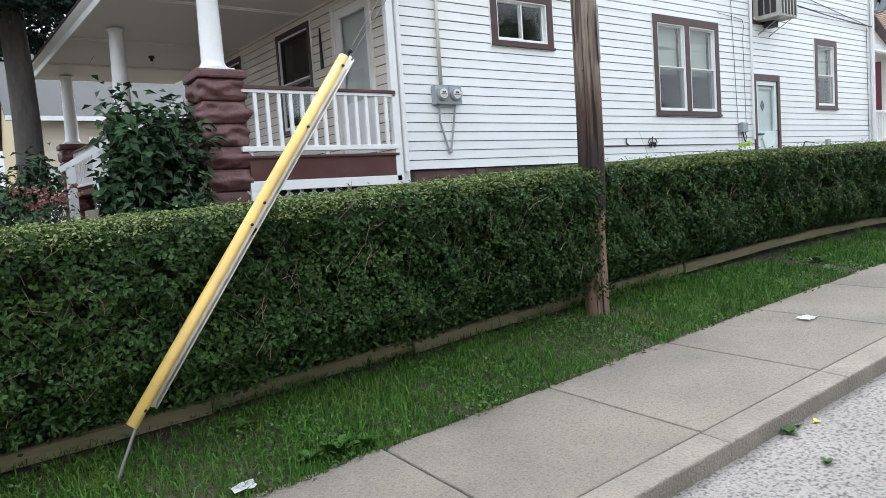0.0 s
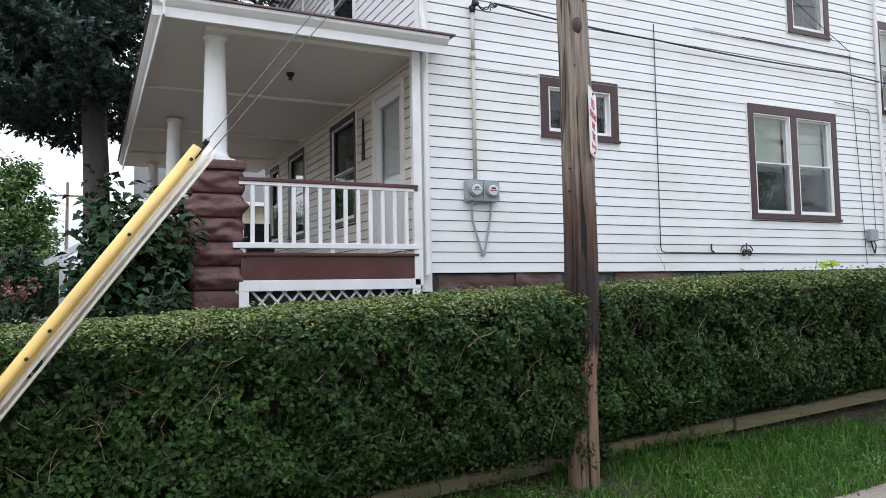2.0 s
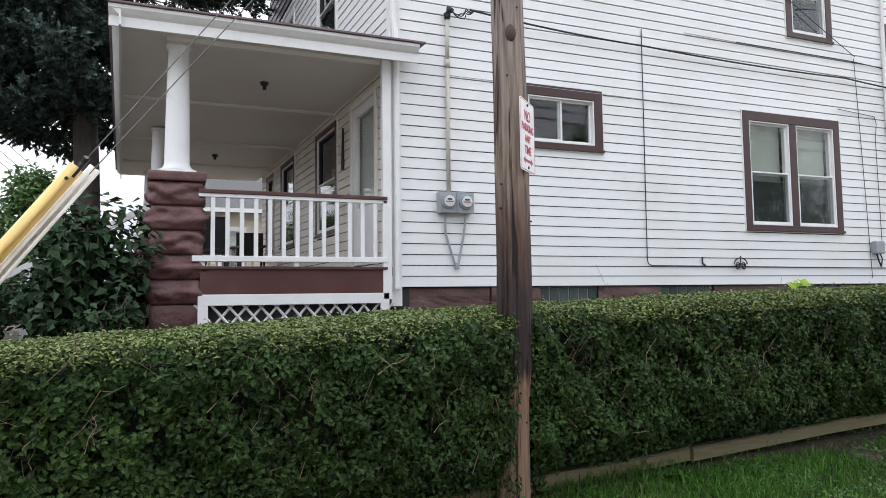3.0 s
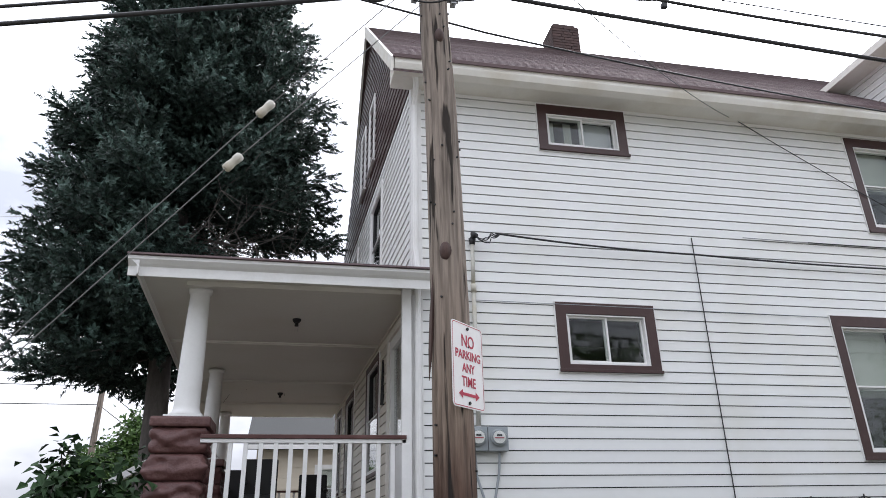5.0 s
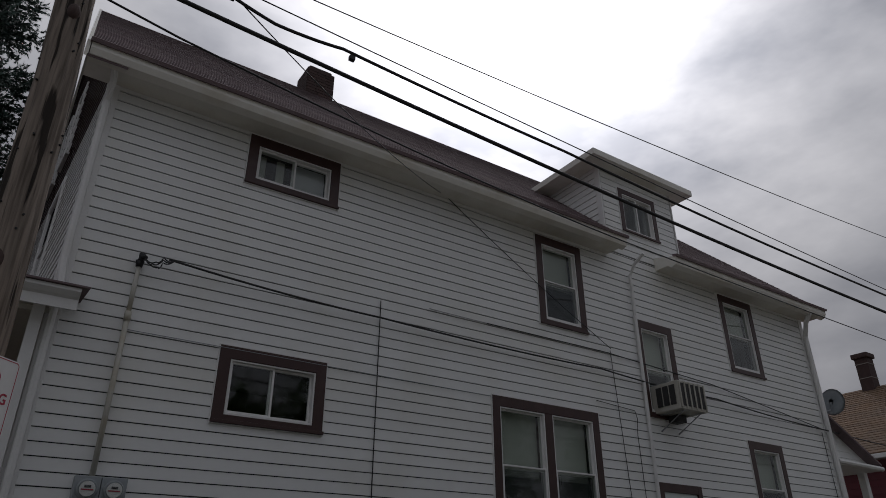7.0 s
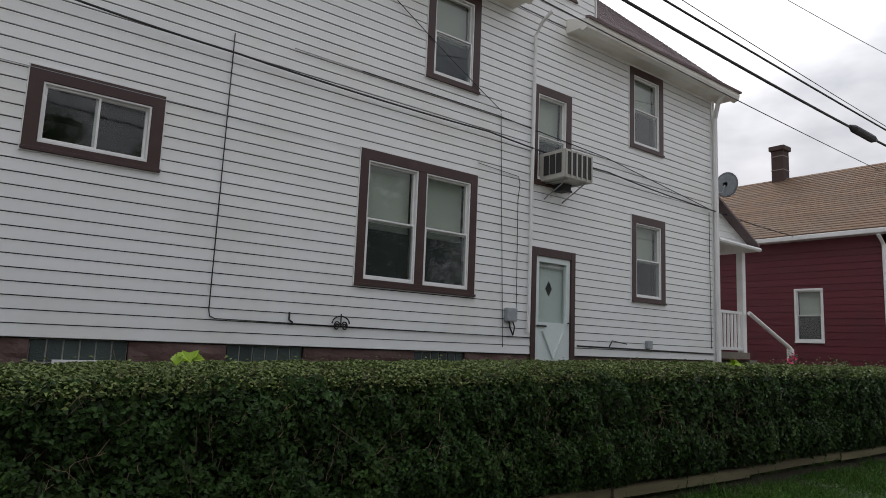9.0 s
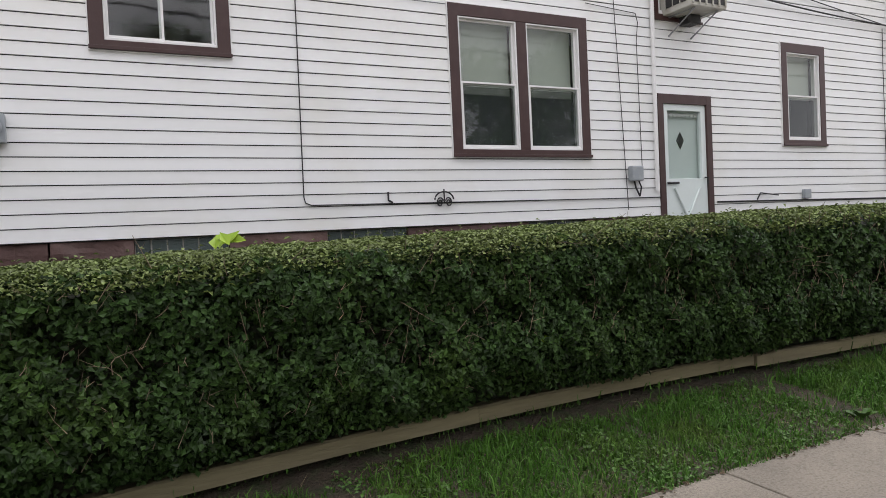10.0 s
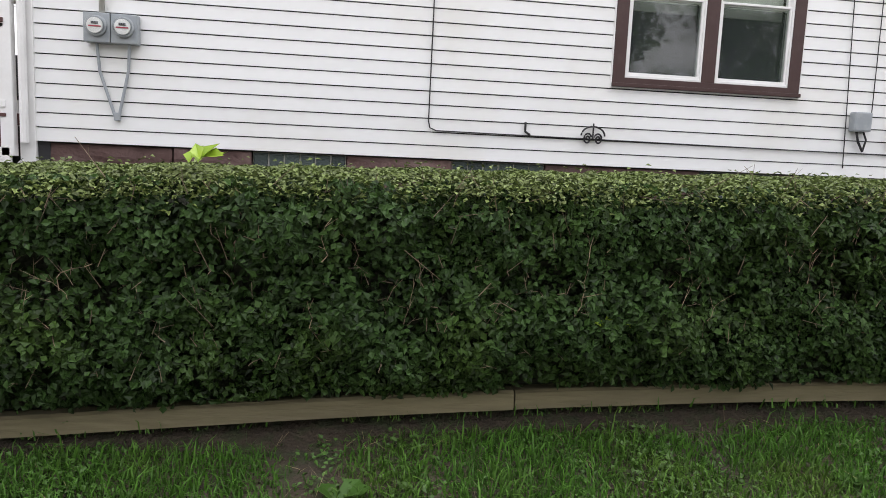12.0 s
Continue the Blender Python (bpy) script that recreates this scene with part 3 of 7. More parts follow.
def clapboards(f, parent, mat, w0, w1, span, holes, name="clapboard", course=COURSE, proud=0.022):
    """Lapped boards, one mesh each; span(w) gives the run of the wall at that height."""
    k = 0
    while w0 + k * course < w1 - 0.02:
        a = w0 + k * course
        b = min(a + course, w1)
        lo, hi = span((a + b) / 2)
        cuts = sorted((h[0] + 0.03, h[1] - 0.03) for h in holes if min(b, h[3] - 0.03) - max(a, h[2] + 0.03) > 0.35 * (b - a))
        runs, start = [], lo
        for c, d in cuts:
            if c > start:
                runs.append((start, min(c, hi)))
            start = max(start, d)
        if start < hi:
            runs.append((start, hi))
        for c, d in runs:
            if d - c < 0.03:
                continue
            bm = BM()
            wave = random.uniform(-0.0015, 0.0015)
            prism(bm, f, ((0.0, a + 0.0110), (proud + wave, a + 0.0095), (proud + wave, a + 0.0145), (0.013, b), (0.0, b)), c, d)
            part(name, bm, mat, parent)
        k += 1


def board_frame(bm, f, u0, u1, w0, w1, side, top, bottom, n0, n1, bevel=0.004):
    """A mitred frame of four boards as one piece."""
    outer = ((u0, w0), (u1, w0), (u1, w1), (u0, w1))
    inner = ((u0 + side, w0 + bottom), (u1 - side, w0 + bottom), (u1 - side, w1 - top), (u0 + side, w1 - top))
    of, inf = [bm.verts.new(f.p(u, n1, w)) for u, w in outer], [bm.verts.new(f.p(u, n1, w)) for u, w in inner]
    ob, inb = [bm.verts.new(f.p(u, n0, w)) for u, w in outer], [bm.verts.new(f.p(u, n0, w)) for u, w in inner]
    edges = []
    for i in range(4):
        j = (i + 1) % 4
        front = bm.faces.new((of[i], of[j], inf[j], inf[i]))
        bm.faces.new((ob[j], ob[i], inb[i], inb[j]))
        bm.faces.new((of[j], of[i], ob[i], ob[j]))
        bm.faces.new((inf[i], inf[j], inb[j], inb[i]))
    for e in bm.edges:
        k = [v in of for v in e.verts], [v in inf for v in e.verts]
        if all(k[0]) or all(k[1]):
            edges.append(e)
    if bevel:
        bmesh.ops.bevel(bm, geom=edges, offset=bevel, segments=1, affect="EDGES")


def window(f, rect, parent, side=0.125, top=0.14, bottom=0.09, trim=M_TRIM):
    """Brown trim, white frame, sashes with glass, and a shade behind."""
    u0, u1, w0, w1, kind, shade = rect
    bm = BM()
    board_frame(bm, f, u0, u1, w0, w1, side, top, bottom, 0.0, 0.042)
    win = part("window", bm, trim, parent)
    bm = BM()
    fbox(bm, f, u0 - 0.01, u1 + 0.01, 0.043, 0.062, w0, w0 + 0.035, 0.004)
    part("sill", bm, trim, win)
    if trim is M_TRIM:
        bm = BM()
        board_frame(bm, f, u0 - 0.013, u1 + 0.013, w0 - 0.013, w1 + 0.013, 0.012, 0.012, 0.012, 0.0, 0.036, 0.002)
        part("channel", bm, M_WHITE, win, "thin white channel round the trim")
    fields = [(u0 + side, u1 - side)]
    if kind == "pair":
        mid = (u0 + u1) / 2
        bm = BM()
        fbox(bm, f, mid - 0.07, mid + 0.07, -0.16, 0.038, w0 + bottom, w1 - top, 0.004)
        part("mullion", bm, trim, win)
        fields = [(u0 + side, mid - 0.07), (mid + 0.07, u1 - side)]
    b, t = w0 + bottom, w1 - top
    for a, c in fields:
        bm = BM()
        board_frame(bm, f, a, c, b, t, 0.020, 0.020, 0.026, -0.10, 0.032, 0.003)
        part("window_frame", bm, M_WHITE, win)
        a2, c2, b2, t2 = a + 0.020, c - 0.020, b + 0.026, t - 0.020
        if kind == "slide":
            m = (a2 + c2) / 2
            leaves = ((a2, m + 0.02, b2, t2, 0.004), (m - 0.02, c2, b2, t2, -0.028))
        else:
            m = (b2 + t2) / 2
            leaves = ((a2, c2, m - 0.02, t2, -0.016), (a2, c2, b2, m + 0.02, 0.020))
        for p, q, r, s, n in leaves:
            bm = BM()
            board_frame(bm, f, p, q, r, s, 0.024, 0.024, 0.028, n - 0.028, n, 0.003)
            part("sash", bm, M_WHITE, win)
            bm = BM()
            fbox(bm, f, p + 0.022, q - 0.022, n - 0.017, n - 0.013, r + 0.026, s - 0.022)
            pane = part("pane", bm, M_GLASS, win)
            pane.visible_shadow = False
        if kind != "slide":
            bm = BM()
            fbox(bm, f, a2 + 0.004, c2 - 0.004, -0.062, -0.060, b2 + 0.002, (b2 + t2) / 2 - 0.022)
            part("insect_screen", bm, M_SCREEN, win, "dark grey insect screen").visible_shadow = False
        elif shade:
            bm = BM()
            fbox(bm, f, (a2 + c2) / 2 + 0.02, c2, -0.15, -0.146, b2, t2 + 0.02)
            part("shade", bm, M_LACE, win, "pale drawn blind")
            for q in (0.10, 0.62):
                bm = BM()
                fbox(bm, f, a2 + q * (c2 - a2) / 2, a2 + (q + 0.22) * (c2 - a2) / 2, -0.19, -0.18, b2, t2 + 0.02)
                part("curtain", bm, M_SHADE, win, "narrow grey curtain")
            shade = 0.0
        if shade:
            bm = BM()
            low = t2 - (t2 - b2) * shade
            fbox(bm, f, a2, c2, -0.15, -0.146, low, t2 + 0.02)
            fbox(bm, f, a2, c2, -0.158, -0.14, low - 0.02, low)
            part("shade", bm, M_SHADE, win, "pale grey-green drawn roller shade")
    return win


side_rects = list(SIDE_WINDOWS.values())


def hole(r, side=0.125, top=0.14, bottom=0.09):
    return (r[0] + side, r[1] - side, r[2] + bottom, r[3] - top)


side_holes = [hole(r) for r in side_rects] + [(SIDE_DOOR[0] + 0.1, SIDE_DOOR[1] - 0.1, 1.2, SIDE_DOOR[3] - 0.13)]
# wall painted near black so that each lap slot reads as shadow
wall_side = walls(SIDE, -0.10, HX1 - HX0, 1.966, 7.6, side_holes, 0.2, "wall", M_LAPSHADE, house, n_front=-0.002)
clapboards(SIDE, wall_side, M_SIDING, SIDE_Z0, SIDE_Z1, lambda w: (-0.005, HX1 - HX0 - 0.10), [r[:4] for r in side_rects] + [SIDE_DOOR])
for r in side_rects:
    window(SIDE, r, house)

# stone foundation with panels of glass block
BLOCKS = ((1.85, 2.71), (3.73, 4.65), (6.29, 7.15))
bm = BM()
fbox(bm, SIDE, -0.10, 8.42, -0.25, -0.14, 1.0, 1.962)
foundation = part("foundation", bm, M_FOUND, house)
for a, b in ((-0.10, 1.85), (2.71, 3.73), (4.65, 6.29), (7.15, 8.42), (9.43, 13.75)):
    u = a
    while u < b - 0.05:
        d = min(random.uniform(0.95, 1.35), b - u)
        d = b - u if b - u - d < 0.35 else d
        for w0, w1 in ((1.10, 1.50), (1.508, 1.962)):
            bm = BM()
            fbox(bm, SIDE, u + 0.006, u + d - 0.006, -0.05, -0.012 + random.uniform(-0.008, 0.008), w0, w1, 0.018)
            bmesh.ops.subdivide_edges(bm, edges=[e for e in bm.edges if e.calc_length() > 0.2], cuts=9, use_grid_fill=True)
            for v in bm.verts:
                ledge = max(0.0, 1 - abs(v.co.z - w1 + 0.10) / 0.10)
                v.co += Vector((0, -1, 0)) * (0.022 * noise.noise(v.co * 5) + 0.012 * noise.noise(v.co * 15) + 0.030 * ledge * max(0.0, noise.noise(Vector((v.co.x * 2.2, 3, 0))) + 0.35))
            part("stone", bm, M_FOUND, foundation)
        u += d
for a, b in BLOCKS:
    bm = BM()
    fbox(bm, SIDE, a, b, -0.12, -0.05, 1.42, 1.962)
    block_panel = part("glass_block_panel", bm, M_ACBODY, house, "grey mortar panel of glass blocks")
    n = 6
    for i in range(n):
        for w0 in (1.517, 1.740):
            bm = BM()
            d = (b - a) / n
            fbox(bm, SIDE, a + d * i + 0.007, a + d * (i + 1) - 0.007, -0.055, -0.036, w0 + 0.006, w0 + 0.214, 0.008)
            part("glass_block", bm, M_GLASSBLOCK, block_panel)
bm = BM()
board_frame(bm, SIDE, 2.05, 2.50, 1.53, 1.765, 0.022, 0.026, 0.022, -0.05, -0.026, 0.003)
part("vent_sash", bm, M_WHITE, house, "small white vent sash among the glass blocks")

# corner boards and the frieze
for u0, u1 in ((-0.13, 0.0), (HX1 - HX0 - 0.10, HX1 - HX0 + 0.03)):
    bm = BM()
    fbox(bm, SIDE, u0, u1, -0.05, 0.034, 1.75, 7.45, 0.005)
    part("corner_board", bm, M_WHITE, house)
bm = BM()
fbox(bm, FRONT, -0.03, 0.08, 0.002, 0.034, 1.75, 7.45, 0.005)
part("corner_board", bm, M_WHITE, house)

# side door: brown trim, mint storm door with a scalloped valance behind its glass
u0, u1, w0, w1 = SIDE_DOOR
bm = BM()
fbox(bm, SIDE, u0, u0 + 0.1, 0.0, 0.04, w0, w1, 0.004)
fbox(bm, SIDE, u1 - 0.1, u1, 0.0, 0.04, w0, w1, 0.004)
fbox(bm, SIDE, u0 + 0.1, u1 - 0.1, 0.0, 0.038, w1 - 0.13, w1, 0.004)
door = part("door", bm, M_TRIM, house, "brown door surround")
bm = BM()
board_frame(bm, SIDE, u0 + 0.1, u1 - 0.1, w0 + 0.05, w1 - 0.13, 0.09, 0.09, 0.80, -0.06, 0.012, 0.004)
storm = part("storm_door", bm, M_MINT, door, "pale mint storm door")
bm = BM()
c = (u0 + u1) / 2
for s in (-1, 1):
    tube(bm, [SIDE.p(c + s * 0.24, 0.03, w0 + 0.72), SIDE.p(c, 0.03, w0 + 0.30)], 0.016, 6)
part("v_moulding", bm, M_MINT, door)
bm = BM()
fbox(bm, SIDE, u0 + 0.18, u1 - 0.18, -0.03, -0.026, w0 + 0.84, w1 - 0.21)
glass = part("pane", bm, M_GLASS, door)
glass.visible_shadow = False
bm = BM()
fbox(bm, SIDE, u0 + 0.1, u1 - 0.1, -0.13, -0.085, w0 + 0.05, w1 - 0.13)
part("inner_door", bm, M_MINT, door, "mint inner door with a small diamond light")
bm = BM()
poly(bm, [SIDE.p(c + a, -0.084, w1 - 0.62 + b) for a, b in ((0, -0.12), (0.07, 0), (0, 0.12), (-0.07, 0))], SIDE.n * 0.01)
part("diamond_light", bm, M_DARK, door, "small dark diamond pane")
bm = BM()
for i in range(8):
    a = u0 + 0.19 + i * (u1 - u0 - 0.38) / 8
    d = (u1 - u0 - 0.38) / 8
    poly(bm, [SIDE.p(a + d * (0.5 + 0.5 * math.cos(t)), -0.05, w1 - 0.25 + 0.05 * math.sin(t)) for t in [math.pi + math.pi * j / 6 for j in range(7)]], SIDE.n * 0.006)
part("valance", bm, M_WHITE, door, "white scalloped valance")
bm = BM()
tube(bm, [SIDE.p(u1 - 0.15, 0.02, w0 + 0.86), SIDE.p(u1 - 0.15, 0.07, w0 + 0.86), SIDE.p(u1 - 0.15, 0.07, w0 + 0.76)], 0.012, 8)
part("handle", bm, M_IRON, door, "dark metal handle")
bm = BM()
tube(bm, [SIDE.p(u0 + 0.14, 0.03, w0 + 0.79), SIDE.p(u0 + 0.34, 0.035, w0 + 0.79)], 0.014, 8)
part("closer", bm, M_IRON, door, "dark metal door closer")

# front wall: lower storey on the porch, upper storey, and the gable
RIDGE_Y, RIDGE_Z, EAVE_Z = 11.45, 11.80, 7.5
UW = HY1 - HY0
FRONT_DOOR = (0.44, 1.50, 2.25, 4.46)
FRONT_WINDOWS = [(2.16, 3.36, 2.80, 4.45, "hung", 0.0), (4.85, 6.02, 2.80, 4.45, "hung", 0.35), (6.72, 7.52, 2.80, 4.45, "hung", 0.4), (2.14, 3.30, 5.55, 7.20, "hung", 0.4), (4.9, 6.0, 5.55, 7.20, "hung", 0.4)]
ATTIC_WINDOWS = [(3.1, 3.75, 8.1, 9.5, "hung", 0.5), (4.2, 4.85, 8.1, 9.5, "hung", 0.5)]
holes = [hole(r) for r in FRONT_WINDOWS] + [(FRONT_DOOR[0] + 0.1, FRONT_DOOR[1] - 0.1, 2.25, FRONT_DOOR[3] - 0.1)]
# near black here too, for the shadow lines between boards
wall_front = walls(FRONT, 0.0, UW, 1.2, 7.5, holes, 0.2, "wall", M_LAPSHADE, house)
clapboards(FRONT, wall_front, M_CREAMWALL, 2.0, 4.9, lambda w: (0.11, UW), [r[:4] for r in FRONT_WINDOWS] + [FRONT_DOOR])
clapboards(FRONT, wall_front, M_SIDING, 2.0 + 23 * COURSE, 7.45, lambda w: (0.11, UW), [r[:4] for r in FRONT_WINDOWS])
rise = (RIDGE_Z - EAVE_Z - 0.1) / (RIDGE_Y - 6.95)
bm = BM()
gable_pts = [FRONT.p(0.0, -0.2, 7.5), FRONT.p(UW, -0.2, 7.5), FRONT.p(RIDGE_Y - HY0, -0.2, 7.5 + rise * (RIDGE_Y - HY0) + 0.2)]
poly(bm, gable_pts, FRONT.n * 0.2)
gable = part("gable", bm, M_TRIM, house, "brown shingled gable")
k = 0
while 7.5 + 0.16 * k < 11.2:
    a = 7.5 + 0.16 * k
    inset = (a - 7.5) / rise
    if UW - 2 * inset > 0.2:
        bm = BM()
        prism(bm, FRONT, ((0.0, a), (0.02, a - 0.002), (0.02, a + 0.01), (0.006, a + 0.16), (0.0, a + 0.16)), inset + 0.05, UW - inset - 0.05)
        part("shingle_course", bm, M_TRIM, gable)
    k += 1
for r in FRONT_WINDOWS + ATTIC_WINDOWS:
    window(FRONT, r, house, side=0.08, top=0.09, bottom=0.06, trim=M_TRIM if r in FRONT_WINDOWS[:3] else M_WHITE)
u0, u1, w0, w1 = FRONT_DOOR
bm = BM()
fbox(bm, FRONT, u0, u0 + 0.07, 0.0, 0.045, w0, w1, 0.004)
fbox(bm, FRONT, u1 - 0.07, u1, 0.0, 0.045, w0, w1, 0.004)
fbox(bm, FRONT, u0 + 0.07, u1 - 0.07, 0.0, 0.043, w1 - 0.07, w1, 0.004)
front_door = part("door", bm, M_SOFFIT, house, "cream surround of a white storm door")
bm = BM()
board_frame(bm, FRONT, u0 + 0.07, u1 - 0.07, w0 + 0.02, w1 - 0.07, 0.10, 0.13, 0.75, -0.05, 0.012, 0.004)
part("storm_door", bm, M_WHITE, front_door, "white storm door")
bm = BM()
fbox(bm, FRONT, u0 + 0.16, u1 - 0.16, -0.03, -0.026, w0 + 0.76, w1 - 0.19)
pn = part("pane", bm, M_GLASS, front_door)
pn.visible_shadow = False
bm = BM()
fbox(bm, FRONT, u0 + 0.1, u1 - 0.1, -0.14, -0.085, w0, w1 - 0.1)
part("inner_door", bm, M_WHITE, front_door)

# the other walls, floors and inner partition close the house
bm = BM()
box(bm, HX1 - 0.2, HX1, HY0 + 0.2, HY1, 1.2, 7.6)
part("wall", bm, M_SIDING, house)
bm = BM()
box(bm, HX0 - 0.2, HX1, HY1, HY1 + 0.2, 1.2, 7.6)
part("wall", bm, M_SIDING, house)
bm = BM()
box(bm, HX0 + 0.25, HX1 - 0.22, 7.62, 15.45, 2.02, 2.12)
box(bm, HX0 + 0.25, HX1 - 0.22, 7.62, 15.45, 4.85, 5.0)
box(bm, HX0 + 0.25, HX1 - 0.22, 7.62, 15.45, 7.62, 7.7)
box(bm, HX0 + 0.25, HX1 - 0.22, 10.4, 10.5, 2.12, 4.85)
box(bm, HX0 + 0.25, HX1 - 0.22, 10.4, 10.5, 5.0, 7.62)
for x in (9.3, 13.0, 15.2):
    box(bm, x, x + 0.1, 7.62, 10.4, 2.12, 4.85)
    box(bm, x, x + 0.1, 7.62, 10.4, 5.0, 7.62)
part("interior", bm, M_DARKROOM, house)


# main roof: two slopes of lapped shingle courses, boxed eaves, rake boards
def roof_slope(y_eave, z_eave, y_ridge, z_ridge, x0, x1, mat, parent, gap=None, course=0.16, name="shingle_course"):
    bm = BM()
    d = Vector((0, y_ridge - y_eave, z_ridge - z_eave))
    n = Vector((0, -d.z, d.y)).normalized() * (1 if d.y > 0 else -1)
    poly(bm, [(x0, y_eave, z_eave), (x1, y_eave, z_eave), (x1, y_ridge, z_ridge), (x0, y_ridge, z_ridge)] if not gap else
         [(x0, y_eave, z_eave), (gap[0], y_eave, z_eave), (gap[0], y_eave + d.y * gap[2], z_eave + d.z * gap[2]), (gap[1], y_eave + d.y * gap[2], z_eave + d.z * gap[2]), (gap[1], y_eave, z_eave), (x1, y_eave, z_eave), (x1, y_ridge, z_ridge), (x0, y_ridge, z_ridge)], -n * 0.12)
    deck = part("roof", bm, mat, parent)
    steps = int(d.length / course)
    for k in range(steps):
        t0, t1 = k / steps, (k + 1) / steps
        runs = [(x0 - 0.01, x1 + 0.01)]
        if gap and (t0 + t1) / 2 < gap[2]:
            runs = [(x0 - 0.01, gap[0]), (gap[1], x1 + 0.01)]
        for a, b in runs:
            bm = BM()
            p0, p1 = Vector((0, y_eave, z_eave)) + d * t0, Vector((0, y_eave, z_eave)) + d * t1
            c = [p0 + n * 0.004, p0 + n * 0.014, p1 + n * 0.006, p1 + n * 0.002]
            va = [bm.verts.new((a, q.y, q.z)) for q in c]
            vb = [bm.verts.new((b, q.y, q.z)) for q in c]
            for i in range(4):
                bm.faces.new((va[i], va[(i + 1) % 4], vb[(i + 1) % 4], vb[i]))
            part(name, bm, mat, deck)
    return deck


RX0, RX1 = 4.58, 19.0
roof_slope(6.95, EAVE_Z, RIDGE_Y, RIDGE_Z, RX0, RX1, M_SHINGLE, house, gap=(12.93, 14.93, 0.40))
bm = BM()
poly(bm, [(RX0, 15.95, EAVE_Z), (RX1, 15.95, EAVE_Z), (RX1, RIDGE_Y, RIDGE_Z), (RX0, RIDGE_Y, RIDGE_Z)], (0, 0, -0.15))
part("roof", bm, M_SHINGLE, house)
for x0, x1 in ((RX0 + 0.02, 12.90), (14.15, RX1 - 0.02)):
    bm = BM()
    f = Frame((0, HY0, 0), (1, 0, 0), (0, -1, 0))
    prism(bm, f, ((0.0, 7.36), (0.30, 7.36), (0.36, 7.30), (0.46, 7.33), (0.49, 7.40), (0.49, 7.475), (0.40, 7.50), (0.0, 7.62)), x0, x1)
    part("boxed_eave", bm, M_SOFFIT, house, "cream boxed eave with a gutter")
    bm = BM()
    f2 = Frame((0, HY0, 0), (1, 0, 0), (0, -1, 0))
    prism(bm, f2, ((0.44, 7.485), (0.52, 7.46), (0.535, 7.50), (0.44, 7.53)), x0 - 0.02, x1 + 0.02)
    part("drip_edge", bm, M_SHINGLE, house)
for s in (1, -1):
    bm = BM()
    ye = 6.93 if s > 0 else 15.97
    a, b = Vector((RX0 - 0.03, ye, EAVE_Z - 0.02)), Vector((RX0 - 0.03, RIDGE_Y, RIDGE_Z - 0.0))
    poly(bm, [a + Vector((0, 0, 0.02)), b + Vector((0, 0, 0.02)), b + Vector((0, 0, -0.26)), a + Vector((0, 0, -0.20))], (0.04, 0, 0))
    part("rake_board", bm, M_SOFFIT, house)
    bm = BM()
    poly(bm, [a + Vector((0.03, 0, -0.20)), b + Vector((0.03, 0, -0.20)), b + Vector((0.45, 0, -0.20)), a + Vector((0.45, 0, -0.20))], (0, 0, 0.03))
    part("rake_soffit", bm, M_TRIM, house, "brown soffit under the gable overhang")

# wall dormer that breaks the eave
wall_dormer = walls(SIDE, DORMER[0], DORMER[1], 7.6, DORMER[3], [hole(DORMER_WINDOW, 0.1, 0.1, 0.05)], 0.2, "wall", M_SIDING, house)
clapboards(SIDE, wall_dormer, M_SIDING, 7.461, DORMER[3] - 0.02, lambda w: (DORMER[0] + 0.02, DORMER[1] - 0.02), [DORMER_WINDOW])
window(SIDE, (*DORMER_WINDOW, "slide", 0.0), house, side=0.1, top=0.1, bottom=0.05)
for u, f in ((DORMER[0], Frame((HX0 + DORMER[0], HY0, 0), (0, 1, 0), (-1, 0, 0))), (DORMER[1], Frame((HX0 + DORMER[1], HY0, 0), (0, 1, 0), (1, 0, 0)))):
    bm = BM()
    slope = (RIDGE_Z - EAVE_Z) / (RIDGE_Y - 6.95)
    poly(bm, [f.p(0.0, 0, 7.6), f.p(0.0, 0, DORMER[3]), f.p((DORMER[3] - 7.9) / slope + 0.1, 0, DORMER[3])], -f.n * 0.15)
    cheek = part("dormer_cheek", bm, M_SIDING, house)
    clapboards(f, cheek, M_SIDING, 7.97, DORMER[3] - 0.02, lambda w: (0.02, max(0.03, (w - 7.9) / slope)), [])
    bm = BM()
    fbox(bm, f, -0.03, 0.09, 0.002, 0.03, 7.6, DORMER[3], 0.004)
    part("corner_board", bm, M_WHITE, house)
bm = BM()
dx0, dx1, dy0 = 12.55, 15.28, 7.10
low = [(dx0, dy0, 9.30), (dx1, dy0, 9.30), (dx1, 9.6, 9.30), (dx0, 9.6, 9.30)]
top = [(dx0 + 1.0, 8.3, 9.75), (dx1 - 1.0, 8.3, 9.75), (dx1 - 1.0, 9.6, 9.75), (dx0 + 1.0, 9.6, 9.75)]
va, vb = [bm.verts.new(p) for p in low], [bm.verts.new(p) for p in top]
for i in range(4):
    bm.faces.new((va[i], va[(i + 1) % 4], vb[(i + 1) % 4], vb[i]))
bm.faces.new(va[::-1])
bm.faces.new(vb)
part("dormer_roof", bm, M_SHINGLE, house)
bm = BM()
for args in ((dx0, dx1, dy0, dy0 + 0.03, 9.18, 9.298), (dx0, dx0 + 0.03, dy0 + 0.03, 9.3, 9.18, 9.298), (dx1 - 0.03, dx1, dy0 + 0.03, 9.3, 9.18, 9.298)):
    box(bm, *args)
box(bm, dx0 + 0.03, dx1 - 0.03, dy0 + 0.03, 9.3, 9.19, 9.215)
part("dormer_eave", bm, M_SOFFIT, house, "cream soffit and fascia of the dormer")

